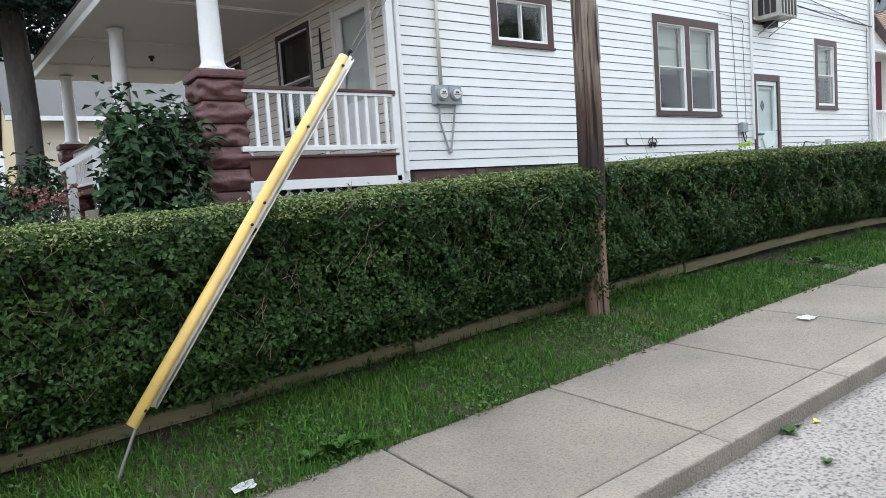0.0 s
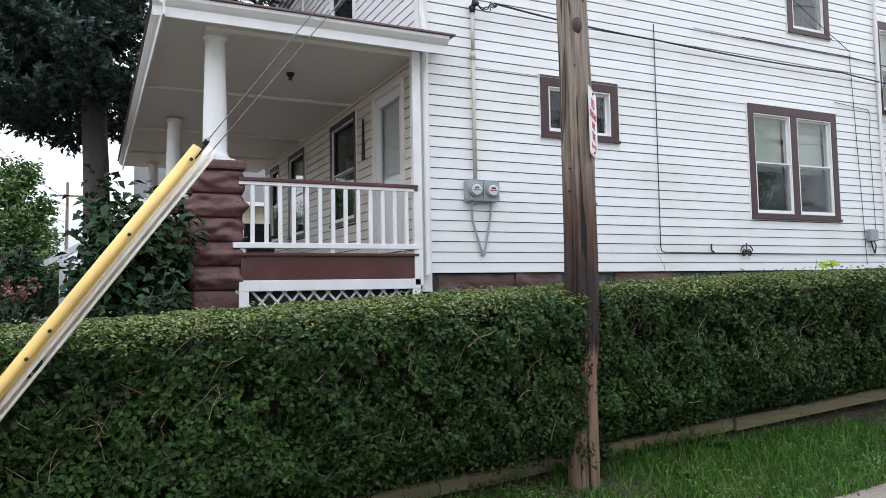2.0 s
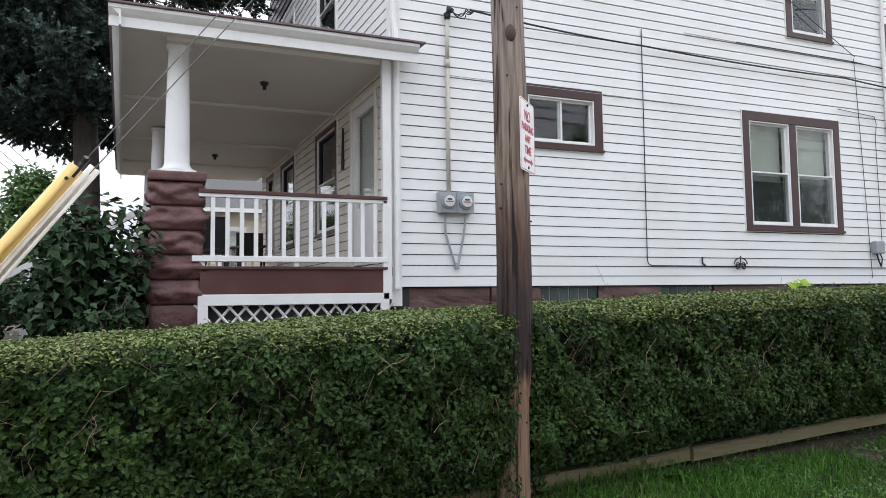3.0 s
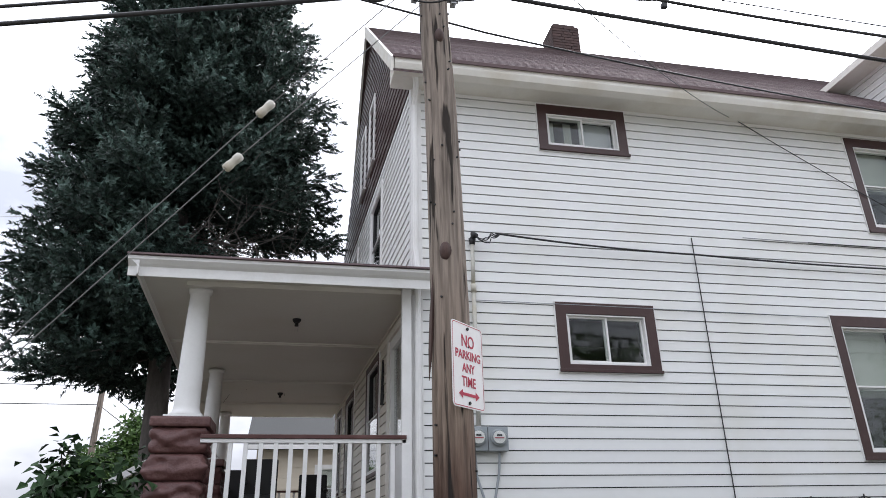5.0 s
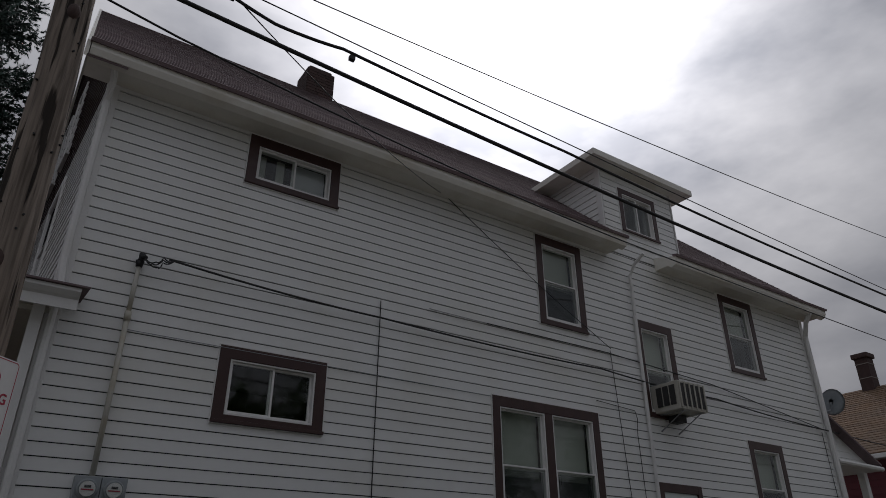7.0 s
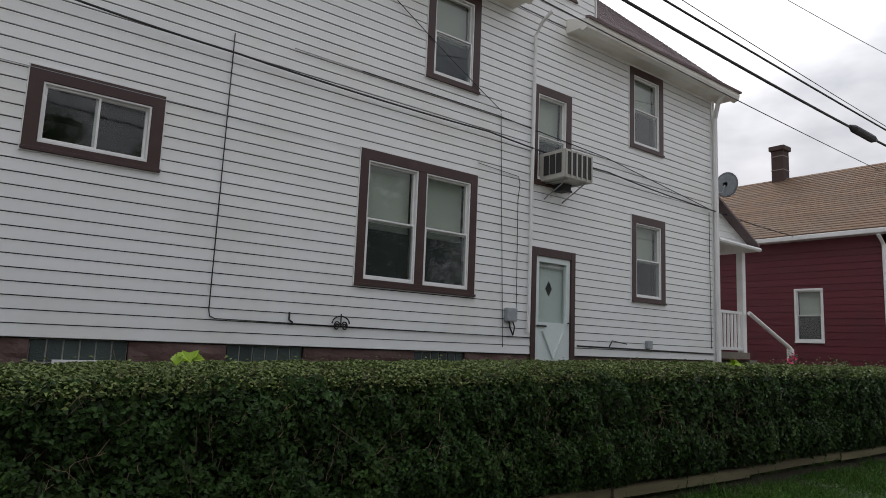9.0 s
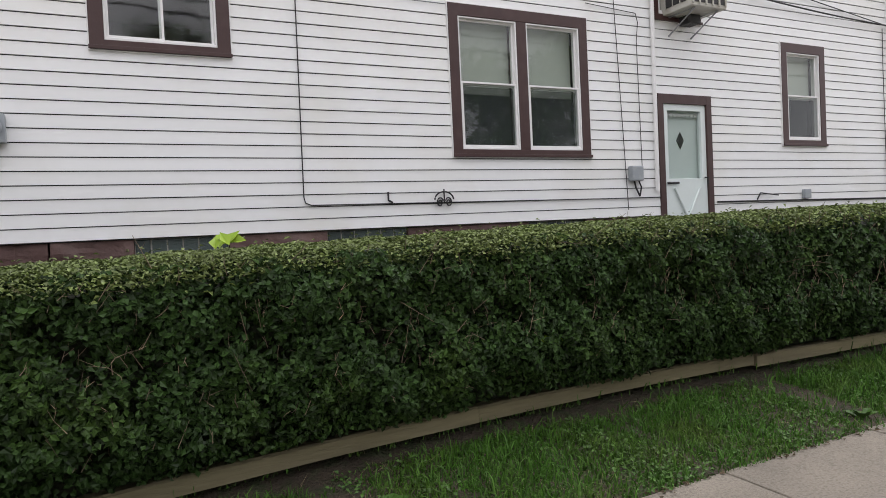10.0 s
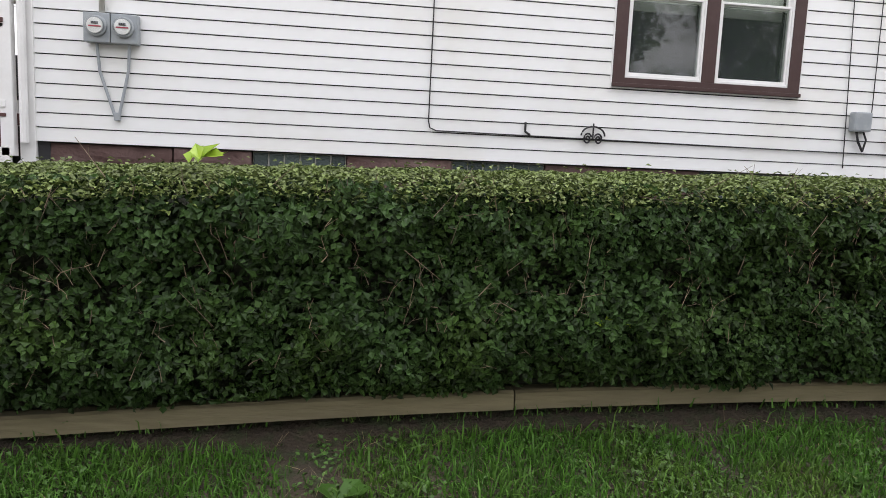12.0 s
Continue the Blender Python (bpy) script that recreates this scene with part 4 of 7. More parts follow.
# chimney of single bricks
chimney = thing("chimney", (8.85, 11.55, 11.6), "squat dark brick chimney on the roof ridge", "chimney")
bm = BM()
box(bm, 8.61, 9.19, 11.27, 11.83, 11.2, 12.28)
part("shaft", bm, M_MORTAR, chimney)
k = 0
for row in range(11):
    z = 11.48 + row * 0.075
    for (x0, y0, ax, n) in ((8.60, 11.26, "x", 3), (8.60, 11.84, "x", 3), (8.60, 11.26, "y", 3), (9.20, 11.26, "y", 3)):
        for i in range(n):
            d = 0.195
            off = (0.0 if row % 2 else 0.06)
            bm = BM()
            a = i * 0.2 + (off if i else 0)
            b = min((i + 1) * 0.2 + off, 0.6) - 0.012 if i < n - 1 else (0.6 if ax == "x" else 0.58)
            if ax == "x":
                box(bm, x0 + a, x0 + b, y0 - 0.012, y0 + 0.012, z, z + 0.063)
            else:
                box(bm, x0 - 0.012, x0 + 0.012, y0 + a, y0 + b, z, z + 0.063)
            part("brick", bm, M_BRICK, chimney)
bm = BM()
box(bm, 8.63, 9.17, 11.29, 11.81, 12.28, 12.40, 0.05)
part("cap", bm, M_BRICK, chimney)

# downspouts
def downspout(pts, r, label):
    bm = BM()
    tube(bm, pts, r, 8)
    return part("downspout", bm, M_WHITE, house, label)


downspout([(13.36, 6.98, 7.34), (13.36, 7.2, 7.22), (13.36, 7.33, 7.05), (13.34, 7.34, 2.30)], 0.028, "slim white downspout")
downspout([(18.45, 6.98, 7.34), (18.55, 7.15, 7.20), (18.70, 7.31, 6.95), (18.70, 7.31, 1.75)], 0.05, "white downspout at the rear corner")
downspout([(4.86, 7.0, 7.40), (4.90, 7.15, 7.25), (4.90, 7.30, 7.05), (4.90, 7.31, 5.1), (4.93, 7.29, 4.8), (4.93, 7.315, 4.45), (4.93, 7.315, 1.95)], 0.036, "white downspout at the front corner")


# ---- front porch ----
porch = thing("front_porch", (2.56, 7.56, 1.3), "white and brown front porch with round columns on block piers", "porch")


def sk(x, y):
    """The porch runs slightly askew from the side wall."""
    return x - 0.055 * (y - 7.4)


def skew(bm):
    for v in bm.verts:
        v.co.x = sk(v.co.x, v.co.y)


bm = BM()
box(bm, 2.45, 4.88, 7.36, 15.9, 2.10, 2.20)
skew(bm)
part("floor", bm, M_BROWN, porch, "brown painted porch floor")
bm = BM()
box(bm, 2.80, 4.76, 7.30, 7.36, 1.91, 2.17, 0.004)
part("skirt_board", bm, M_BROWN, porch, "brown skirt board")
bm = BM()
box(bm, 2.76, 4.80, 7.275, 7.298, 2.165, 2.195, 0.004)
part("floor_nosing", bm, M_BROWN, porch)
bm = BM()
box(bm, 2.78, 4.82, 7.285, 7.33, 1.79, 1.905, 0.004)
for x in (2.78, 4.72):
    box(bm, x, x + 0.10, 7.287, 7.33, 1.3, 1.792, 0.004)
part("lattice_frame", bm, M_WHITE, porch, "white frame of the lattice")
for i in range(24):
    x = 2.9 + 0.08 * i
    bm = BM()
    s = 1 if i % 2 else -1
    tube(bm, [(x - 0.15 * s, 7.35 + 0.008 * s, 1.45), (x + 0.15 * s, 7.35 + 0.008 * s, 1.80)], 0.014, 4)
    part("lattice_slat", bm, M_WHITE, porch)
# dark sheet added for the shade under the porch, behind the lattice
bm = BM()
box(bm, 2.6, 4.95, 7.42, 7.46, 1.25, 2.09)
part("crawl_screen", bm, M_DARK, porch)

# railing: brown handrail, white rails and balusters
bm = BM()
box(bm, 2.78, 4.80, 7.27, 7.355, 2.955, 2.995, 0.006)
railing = part("railing", bm, M_BROWN, porch, "railing with a worn brown handrail")
bm = BM()
box(bm, 2.78, 4.80, 7.285, 7.34, 2.915, 2.953, 0.004)
part("top_rail", bm, M_WHITE, railing)
bm = BM()
box(bm, 2.72, 4.80, 7.275, 7.345, 2.245, 2.305, 0.005)
part("bottom_rail", bm, M_WHITE, railing)
for i in range(13):
    bm = BM()
    x = 2.92 + i * 0.145
    box(bm, x - 0.021, x + 0.021, 7.292, 7.333, 2.305, 2.915, 0.003)
    part("baluster", bm, M_WHITE, railing)
for x in (2.82, 3.78):
    bm = BM()
    box(bm, x - 0.025, x + 0.025, 7.295, 7.335, 2.197, 2.245, 0.003)
    part("rail_foot", bm, M_WHITE, railing)
bm = BM()
box(bm, 4.75, 4.855, 7.285, 7.37, 1.83, 4.59, 0.006)
part("post", bm, M_WHITE, porch, "slim white wall post")

# front railing and far-end railing
for (xa, ya, xb, yb) in ((2.5, 11.9, 2.5, 15.3), (2.8, 15.7, 4.8, 15.7)):
    bm = BM()
    if xa == xb:
        box(bm, xa - 0.04, xa + 0.04, ya, yb, 2.955, 2.995)
    else:
        box(bm, xa, xb, ya - 0.04, ya + 0.04, 2.955, 2.995)
    skew(bm)
    rl = part("railing", bm, M_BROWN, porch, "railing with a worn brown handrail")
    bm = BM()
    if xa == xb:
        box(bm, xa - 0.03, xa + 0.03, ya, yb, 2.27, 2.32)
    else:
        box(bm, xa, xb, ya - 0.03, ya + 0.03, 2.27, 2.32)
    skew(bm)
    part("bottom_rail", bm, M_WHITE, rl)
    n = 22 if xa == xb else 13
    for i in range(n):
        t = (i + 0.5) / n
        x, y = xa + (xb - xa) * t, ya + (yb - ya) * t
        bm = BM()
        box(bm, x - 0.02, x + 0.02, y - 0.02, y + 0.02, 2.32, 2.955)
        skew(bm)
        part("baluster", bm, M_WHITE, rl)


def rock_pier(x, y, half, z0, z1):
    """A pier of rock-faced blocks under a plain cap."""
    bm = BM()
    box(bm, x - half + 0.03, x + half - 0.03, y - half + 0.03, y + half - 0.03, z0, z1)
    pier = part("pier", bm, M_PIER, porch, "dark brown painted block pier")
    n = int((z1 - z0 - 0.10) / 0.235)
    h = (z1 - 0.10 - z0) / n
    for k in range(n):
        bm = BM()
        a = z0 + k * h
        rocky = k >= n - 5
        vs = fbox(bm, XYZ, x - half, x + half, y - half, y + half, a + 0.006, a + h - 0.006, 0.0)
        bmesh.ops.subdivide_edges(bm, edges=bm.edges[:], cuts=11, use_grid_fill=True)
        for v in bm.verts:
            d = v.co - Vector((x, y, a + h / 2))
            e = max(abs(d.x), abs(d.y)) / half
            t = 1 - (abs(d.z) / (h / 2)) ** 2.4
            corner = min(abs(d.x), abs(d.y)) / half
            if rocky:
                out = t ** 0.7 * (0.035 + 0.075 * noise.noise(Vector((v.co.x * 6, v.co.y * 6, v.co.z * 8 + 3 * k))) + 0.035 * noise.noise(v.co * 16) - 0.03 * d.z / h)
                out *= 1.0 - 0.25 * corner ** 4
            else:
                out = 0.012 * t + 0.006 * noise.noise(v.co * 14) * t
            if e > 0.98:
                s = 1 + out / half
                v.co.x, v.co.y = x + d.x * s, y + d.y * s
        part("stone_block", bm, M_PIER, pier, smooth=True)
    bm = BM()
    box(bm, x - half - 0.05, x + half + 0.05, y - half - 0.05, y + half + 0.05, z1 - 0.10, z1, 0.025)
    part("cap", bm, M_PIER, pier)
    return pier


def column(x, y, z0, z1, r0, r1):
    bm = BM()
    box(bm, x - r0 * 1.45, x + r0 * 1.45, y - r0 * 1.45, y + r0 * 1.45, z0, z0 + 0.03, 0.006)
    prof = [(0.03, r0 * 1.32), (0.055, r0 * 1.34), (0.075, r0 * 1.15), (0.10, r0 * 1.04), (0.13, r0)]
    prof += [(0.13 + (z1 - z0 - 0.22) * t, r0 + (r1 - r0) * t ** 1.5) for t in (0.25, 0.5, 0.75, 1.0)]
    prof += [(z1 - z0 - 0.08, r1 * 1.02), (z1 - z0 - 0.06, r1 * 1.2), (z1 - z0 - 0.02, r1 * 1.25)]
    tube(bm, [(x, y, z0 + a) for a, r in prof], [r for a, r in prof], 28)
    return part("column", bm, M_WHITE, porch, "smooth white round column", smooth=False)


for x, y, base in ((2.57, 7.58, 1.3), (sk(2.57, 11.5), 11.5, 1.3), (sk(2.57, 15.6), 15.6, 1.3)):
    rock_pier(x, y, 0.235, base, 3.17)
    c = column(x, y, 3.17, 4.59, 0.128, 0.102)
    for p in c.data.polygons:
        p.use_smooth = len(p.vertices) == 4 and abs(p.normal.z) < 0.9

bm = BM()
box(bm, 2.02, 4.89, 7.06, 16.2, 4.595, 4.635)
skew(bm)
part("ceiling", bm, M_CEIL, porch, "painted board porch ceiling")
for y in (9.75, 12.3, 14.4):
    bm = BM()
    box(bm, 2.05, 4.97, y, y + 0.10, 4.572, 4.594, 0.004)
    box(bm, 2.05, 4.97, y + 0.03, y + 0.06, 4.560, 4.574, 0.004)
    skew(bm)
    part("batten", bm, M_CEIL, porch)
bm = BM()
box(bm, 2.45, 4.98, 7.36, 7.44, 4.545, 4.594)
skew(bm)
part("beam", bm, M_CEIL, porch)
# fascia with crown, thin roof above
bm = BM()
f = Frame((0, 7.06, 0), (1, 0, 0), (0, -1, 0))
prism(bm, f, ((0.0, 4.51), (0.02, 4.51), (0.02, 4.61), (0.05, 4.63), (0.09, 4.67), (0.09, 4.705), (0.0, 4.73)), 1.93, 5.10)
part("fascia", bm, M_WHITE, porch, "white moulded fascia")
bm = BM()
f = Frame((0, 0, 0), (0, 1, 0), (-1, 0, 0))
prism(bm, f, ((-2.02, 4.51), (-2.0, 4.51), (-2.0, 4.61), (-1.97, 4.63), (-1.93, 4.67), (-1.93, 4.705), (-2.02, 4.73)), 6.98, 16.3)
skew(bm)
part("fascia", bm, M_WHITE, porch, "white moulded fascia")
bm = BM()
va = [bm.verts.new(p) for p in ((1.90, 6.94, 4.71), (5.14, 6.94, 4.71), (5.14, 16.3, 4.71), (1.90, 16.3, 4.71))]
vb = [bm.verts.new(p) for p in ((1.90, 6.94, 4.728), (5.14, 6.94, 4.728), (5.14, 8.1, 5.06), (3.3, 8.6, 5.06))]
vc = [bm.verts.new(p) for p in ((5.14, 16.3, 4.728), (1.90, 16.3, 4.728), (3.3, 15.0, 5.06), (5.14, 15.0, 5.06))]
bm.faces.new(va[::-1])
bm.faces.new((va[0], va[1], vb[1], vb[0]))
bm.faces.new((va[1], va[2], vc[0], vc[3], vb[2], vb[1]))
bm.faces.new((va[2], va[3], vc[1], vc[0]))
bm.faces.new((va[3], va[0], vb[0], vb[3], vc[2], vc[1]))
bm.faces.new((vb[0], vb[1], vb[2], vb[3]))
bm.faces.new((vc[0], vc[1], vc[2], vc[3]))
bm.faces.new((vb[2], vc[3], vc[2], vb[3]))
skew(bm)
part("roof", bm, M_SHINGLE, porch, "low brown shingled porch roof")


# ---- leaves, blades and needles, made in bulk ----
def unit(a):
    return a / np.maximum(np.linalg.norm(a, axis=1, keepdims=True), 1e-9)


def leaf_mesh(points, normals, length, width, rng, fold=0.18, droop=None):
    """Folded, pointed leaves: four corners and a midrib each."""
    n = len(points)
    t = rng.normal(size=(n, 3))
    if droop is not None:
        t = t * 0.6 + droop
    t = unit(t - normals * np.sum(t * normals, axis=1, keepdims=True))
    s = np.cross(normals, t)
    ln = (length * rng.uniform(0.65, 1.3, n))[:, None]
    wd = (width * rng.uniform(0.7, 1.25, n))[:, None]
    lift = normals * ln * fold
    v = np.stack([points - t * ln * 0.5, points - t * ln * 0.1 + s * wd * 0.5 + lift, points + t * ln * 0.5 - lift * 0.4, points - t * ln * 0.1 - s * wd * 0.5 + lift], axis=1).reshape(-1, 3)
    k = np.arange(n)[:, None] * 4
    f = np.concatenate([k + np.array([0, 1, 2]), k + np.array([0, 2, 3])], axis=0)
    return v, f


def sticks(bases, tips, radius):
    """Thin three-sided twigs."""
    d = unit(tips - bases)
    a = unit(np.cross(d, np.array([0.31, 0.72, 0.62])))
    b = np.cross(d, a)
    r = np.asarray(radius)[:, None] if np.ndim(radius) else radius
    rings = []
    for p, k in ((bases, 1.0), (tips, 0.45)):
        for ang in (0, 2.094, 4.189):
            rings.append(p + (a * math.cos(ang) + b * math.sin(ang)) * r * k)
    v = np.stack(rings, axis=1).reshape(-1, 3)
    k = np.arange(len(bases))[:, None] * 6
    f = np.concatenate([k + np.array(q) for q in ((0, 1, 4, 3), (1, 2, 5, 4), (2, 0, 3, 5))], axis=0)
    return v, f


def fbm(p, s, seed=0.0):
    """Cheap smooth variation over points, from summed sines."""
    x, y, z = p[:, 0] * s + seed, p[:, 1] * s + seed * 1.7, p[:, 2] * s - seed
    return (np.sin(x * 1.7 + 1.3 * np.sin(z * 1.3)) + np.sin(z * 2.1 + 1.1 * np.sin(x * 0.9 + y)) + 0.6 * np.sin(x * 4.3 + z * 3.7) + 0.4 * np.sin(z * 7.9 - x * 6.1)) / 3.0


# ---- the hedge ----
TOP_X = (-4, 0, 1.3, 3.0, 4.45, 5.6, 7.0, 10, 12.5, 24)
TOP_Z = (1.44, 1.515, 1.57, 1.66, 1.73, 1.765, 1.815, 1.875, 1.915, 1.93)


def hedge(x0, x1, y_front, y_back, label, seed, ends):
    rng = np.random.default_rng(seed)
    he = thing("hedge", ((x0 + x1) / 2, (y_front + y_back) / 2, g((x0 + x1) / 2)), label, "hedge", "privet hedges")
    # solid core that stops light, its colour painted as the shade inside
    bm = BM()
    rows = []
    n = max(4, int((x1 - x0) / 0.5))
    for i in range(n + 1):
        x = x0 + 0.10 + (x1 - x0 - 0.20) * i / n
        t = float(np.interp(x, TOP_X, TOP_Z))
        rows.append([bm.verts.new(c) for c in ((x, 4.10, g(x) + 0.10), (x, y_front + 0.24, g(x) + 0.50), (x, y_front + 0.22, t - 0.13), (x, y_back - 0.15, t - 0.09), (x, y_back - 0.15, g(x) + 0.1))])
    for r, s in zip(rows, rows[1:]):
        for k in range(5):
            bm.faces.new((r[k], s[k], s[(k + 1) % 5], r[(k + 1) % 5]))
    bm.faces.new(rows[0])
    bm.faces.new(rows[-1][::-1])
    part("inner_wood", bm, M_CORE, he, "solid core painted dark as the hedge's inner shade")

    def front(m, lo, hi):
        x = rng.uniform(lo, hi, m)
        t = np.interp(x, TOP_X, TOP_Z)
        b = np.interp(x, GX, GZ) + 0.135 + 0.03 * np.sin(x * 2.3) ** 2
        k = rng.uniform(0, 1, m) ** 0.95
        z = b + (t - b) * k
        y = y_front + (3.99 - y_front) * np.clip(1 - k / 0.30, 0, 1) ** 1.5 + 0.10 * (k > 0.86) * (k - 0.86) / 0.14
        p = np.stack([x, y, z], axis=1)
        p[:, 1] += 0.10 * fbm(p, 2.6, seed) * np.clip(k * 3, 0.2, 1) + 0.075 * fbm(p, 8.0, seed + 2) + 0.03 * fbm(p, 21.0, seed + 3)
        depth = rng.exponential(0.045, m)
        p[:, 1] += np.clip(depth, 0, 0.18)
        keep = (fbm(p, 5.2, seed + 5) + 0.5 * fbm(p, 13.0, seed + 7) + rng.normal(0, 0.22, m)) > -0.34
        p = p[keep]
        nn = unit(np.stack([rng.normal(0, 0.5, len(p)), -1 + rng.normal(0, 0.35, len(p)), 0.55 + rng.normal(0, 0.5, len(p))], axis=1))
        return p, nn

    def top(m, lo, hi):
        x = rng.uniform(lo, hi, m)
        y = rng.uniform(y_front, y_back, m)
        t = np.interp(x, TOP_X, TOP_Z)
        e = np.minimum(y - y_front, y_back - y)
        z = t + 0.02 - 0.08 * np.exp(-e / 0.07) + 0.045 * (y - y_front) / (y_back - y_front)
        p = np.stack([x, y, z], axis=1)
        p[:, 2] += 0.014 * fbm(p, 6.0, seed) - np.clip(rng.exponential(0.018, m), 0, 0.09)
        p[:, 2] += (rng.uniform(0, 1, m) > 0.985) * rng.uniform(0, 0.05, m)
        nn = unit(np.stack([rng.normal(0, 0.45, m), rng.normal(-0.1, 0.45, m), np.ones(m)], axis=1))
        return p, nn

    def end(m, x, s):
        y = rng.uniform(y_front, y_back, m)
        t = float(np.interp(x, TOP_X, TOP_Z))
        z = rng.uniform(g(x) + 0.1, t, m)
        p = np.stack([np.full(m, x) - s * np.clip(rng.exponential(0.04, m), 0, 0.15), y, z], axis=1)
        p[:, 0] += 0.05 * fbm(p, 4.0, seed)
        nn = unit(np.stack([s * np.ones(m), rng.normal(-0.3, 0.4, m), rng.normal(0.4, 0.4, m)], axis=1))
        return p, nn

    near = 11.5
    for lo, hi, size, dens in ((x0, min(x1, near), 0.040, 5200), (max(x0, near), x1, 0.055, 1900)):
        if hi <= lo:
            continue
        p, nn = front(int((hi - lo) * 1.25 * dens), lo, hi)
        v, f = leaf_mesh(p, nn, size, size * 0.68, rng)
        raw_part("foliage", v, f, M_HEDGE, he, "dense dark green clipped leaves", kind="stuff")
        p, nn = front(int((hi - lo) * 0.42 * dens), lo, hi)
        p[:, 1] = np.minimum(p[:, 1] + 0.10, y_front + 0.235) - rng.uniform(0, 0.02, len(p))
        inner = rng.uniform(lo, hi, int((hi - lo) * 0.35 * dens))
        zb, zt = np.interp(inner, GX, GZ) + 0.2, np.interp(inner, TOP_X, TOP_Z) - 0.05
        q = np.stack([inner, y_front + rng.uniform(0.13, 0.215, len(inner)), zb + (zt - zb) * rng.uniform(0, 1, len(inner))], axis=1)
        p = np.concatenate([p, q])
        nn = unit(np.stack([rng.normal(0, 0.6, len(p)), -1 + rng.normal(0, 0.5, len(p)), rng.normal(0.3, 0.6, len(p))], axis=1))
        v, f = leaf_mesh(p, nn, size, size * 0.68, rng)
        raw_part("foliage", v, f, M_HEDGE, he, "shaded inner leaves", kind="stuff")
        # the top layer takes the paler colour that has skylight painted in
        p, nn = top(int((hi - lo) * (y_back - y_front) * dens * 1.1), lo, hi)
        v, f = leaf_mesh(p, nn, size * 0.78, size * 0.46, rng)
        raw_part("top_foliage", v, f, M_HEDGETOP, he, "clipped new leaves, paler as if lit by the sky", kind="stuff")
    for x, s in ends:
        p, nn = end(2600, x, s)
        v, f = leaf_mesh(p, nn, 0.042, 0.023, rng)
        raw_part("foliage", v, f, M_HEDGE, he, kind="stuff")
    m = int((min(x1, 13) - x0) * 80)
    x = rng.uniform(x0 + 0.05, min(x1, 13), m)
    t = np.interp(x, TOP_X, TOP_Z)
    b = np.interp(x, GX, GZ) + 0.15
    z = b + (t - b) * rng.uniform(0.16, 1.0, m)
    base = np.stack([x, np.full(m, y_front) + rng.uniform(0.0, 0.14, m), z], axis=1)
    way = unit(np.stack([rng.normal(0, 0.55, m), rng.normal(-0.35, 0.3, m), rng.normal(0.8, 0.5, m)], axis=1))
    tip = base + way * rng.gamma(2.2, 0.034, m)[:, None]
    fork = unit(way + rng.normal(0, 0.5, (m, 3)))
    mid = base + (tip - base) * 0.55
    tip2 = mid + fork * rng.uniform(0.03, 0.08, m)[:, None]
    v, f = sticks(np.concatenate([base, mid]), np.concatenate([tip, tip2]), np.concatenate([rng.uniform(0.0013, 0.0030, m), rng.uniform(0.001, 0.002, m)]))
    raw_part("twiggery", v, f, M_TWIG, he, "bare brown twigs", kind="stuff")
    # longer crooked dead shoots on the clipped face
    m = int((min(x1, 13) - x0) * 8)
    x = rng.uniform(x0 + 0.1, min(x1, 13) - 0.1, m)
    t = np.interp(x, TOP_X, TOP_Z)
    b = np.interp(x, GX, GZ) + 0.15
    here = np.stack([x, np.full(m, y_front), b + (t - b) * rng.uniform(0.28, 0.80, m)], axis=1)
    here[:, 1] += 0.10 * fbm(here, 2.6, seed) + 0.075 * fbm(here, 8.0, seed + 2) + rng.uniform(-0.01, 0.05, m)
    way = unit(np.stack([rng.normal(0, 0.5, m), rng.normal(-0.08, 0.12, m), np.ones(m)], axis=1))
    thick = rng.uniform(0.0022, 0.0042, m)
    low, high, girth = [], [], []
    for k in range(5):
        step = here + way * rng.uniform(0.022, 0.055, m)[:, None]
        low.append(here), high.append(step), girth.append(thick)
        if k in (1, 3):
            side = unit(way + np.stack([rng.normal(0, 0.9, m), rng.normal(-0.1, 0.2, m), rng.normal(0, 0.4, m)], axis=1))
            low.append(step), high.append(step + side * rng.uniform(0.03, 0.09, m)[:, None]), girth.append(thick * 0.6)
        here, thick = step, thick * 0.84
        way = unit(way + np.stack([rng.normal(0, 0.55, m), rng.normal(0, 0.15, m), rng.normal(0.1, 0.3, m)], axis=1))
    v, f = sticks(np.concatenate(low), np.concatenate(high), np.concatenate(girth))
    raw_part("shootwork", v, f, M_DEADTWIG, he, "pale crooked dead shoots", kind="stuff")
    return he


hedge(-3.6, 4.47, 3.56, 4.75, "clipped green privet hedge with a flat top beside the guy wire", 11, ((4.46, 1), (-3.58, -1)))
hedge(4.60, 22.0, 3.70, 4.80, "clipped green privet hedge with a flat top along the house", 12, ((4.64, -1),))
# a lime green shoot that stands out of the hedge
rng = np.random.default_rng(5)
for sx0, sy0, sz0, n, size in ((7.13, 3.86, 1.90, 9, 0.085), (8.93, 3.72, 1.22, 5, 0.06), (13.35, 4.1, 1.94, 8, 0.12)):
    p = np.stack([rng.normal(sx0, 0.045, n), rng.normal(sy0, 0.03, n), sz0 + np.abs(rng.normal(0.02, 0.02, n))], axis=1)
    nn = unit(np.stack([rng.normal(0, 0.5, n), rng.normal(-0.6, 0.3, n), np.ones(n)], axis=1))
    v, f = leaf_mesh(p, nn, size, size * 0.75, rng)
    shoot = thing("leafy_shoot", (sx0, sy0, sz0), "lime green leafy shoot poking out of the hedge", "plant", "shoots in the hedge")
    for i in range(n):
        raw_part("leaf", v[4 * i:4 * i + 4], [(0, 1, 2), (0, 2, 3)], M_LIME, shoot)

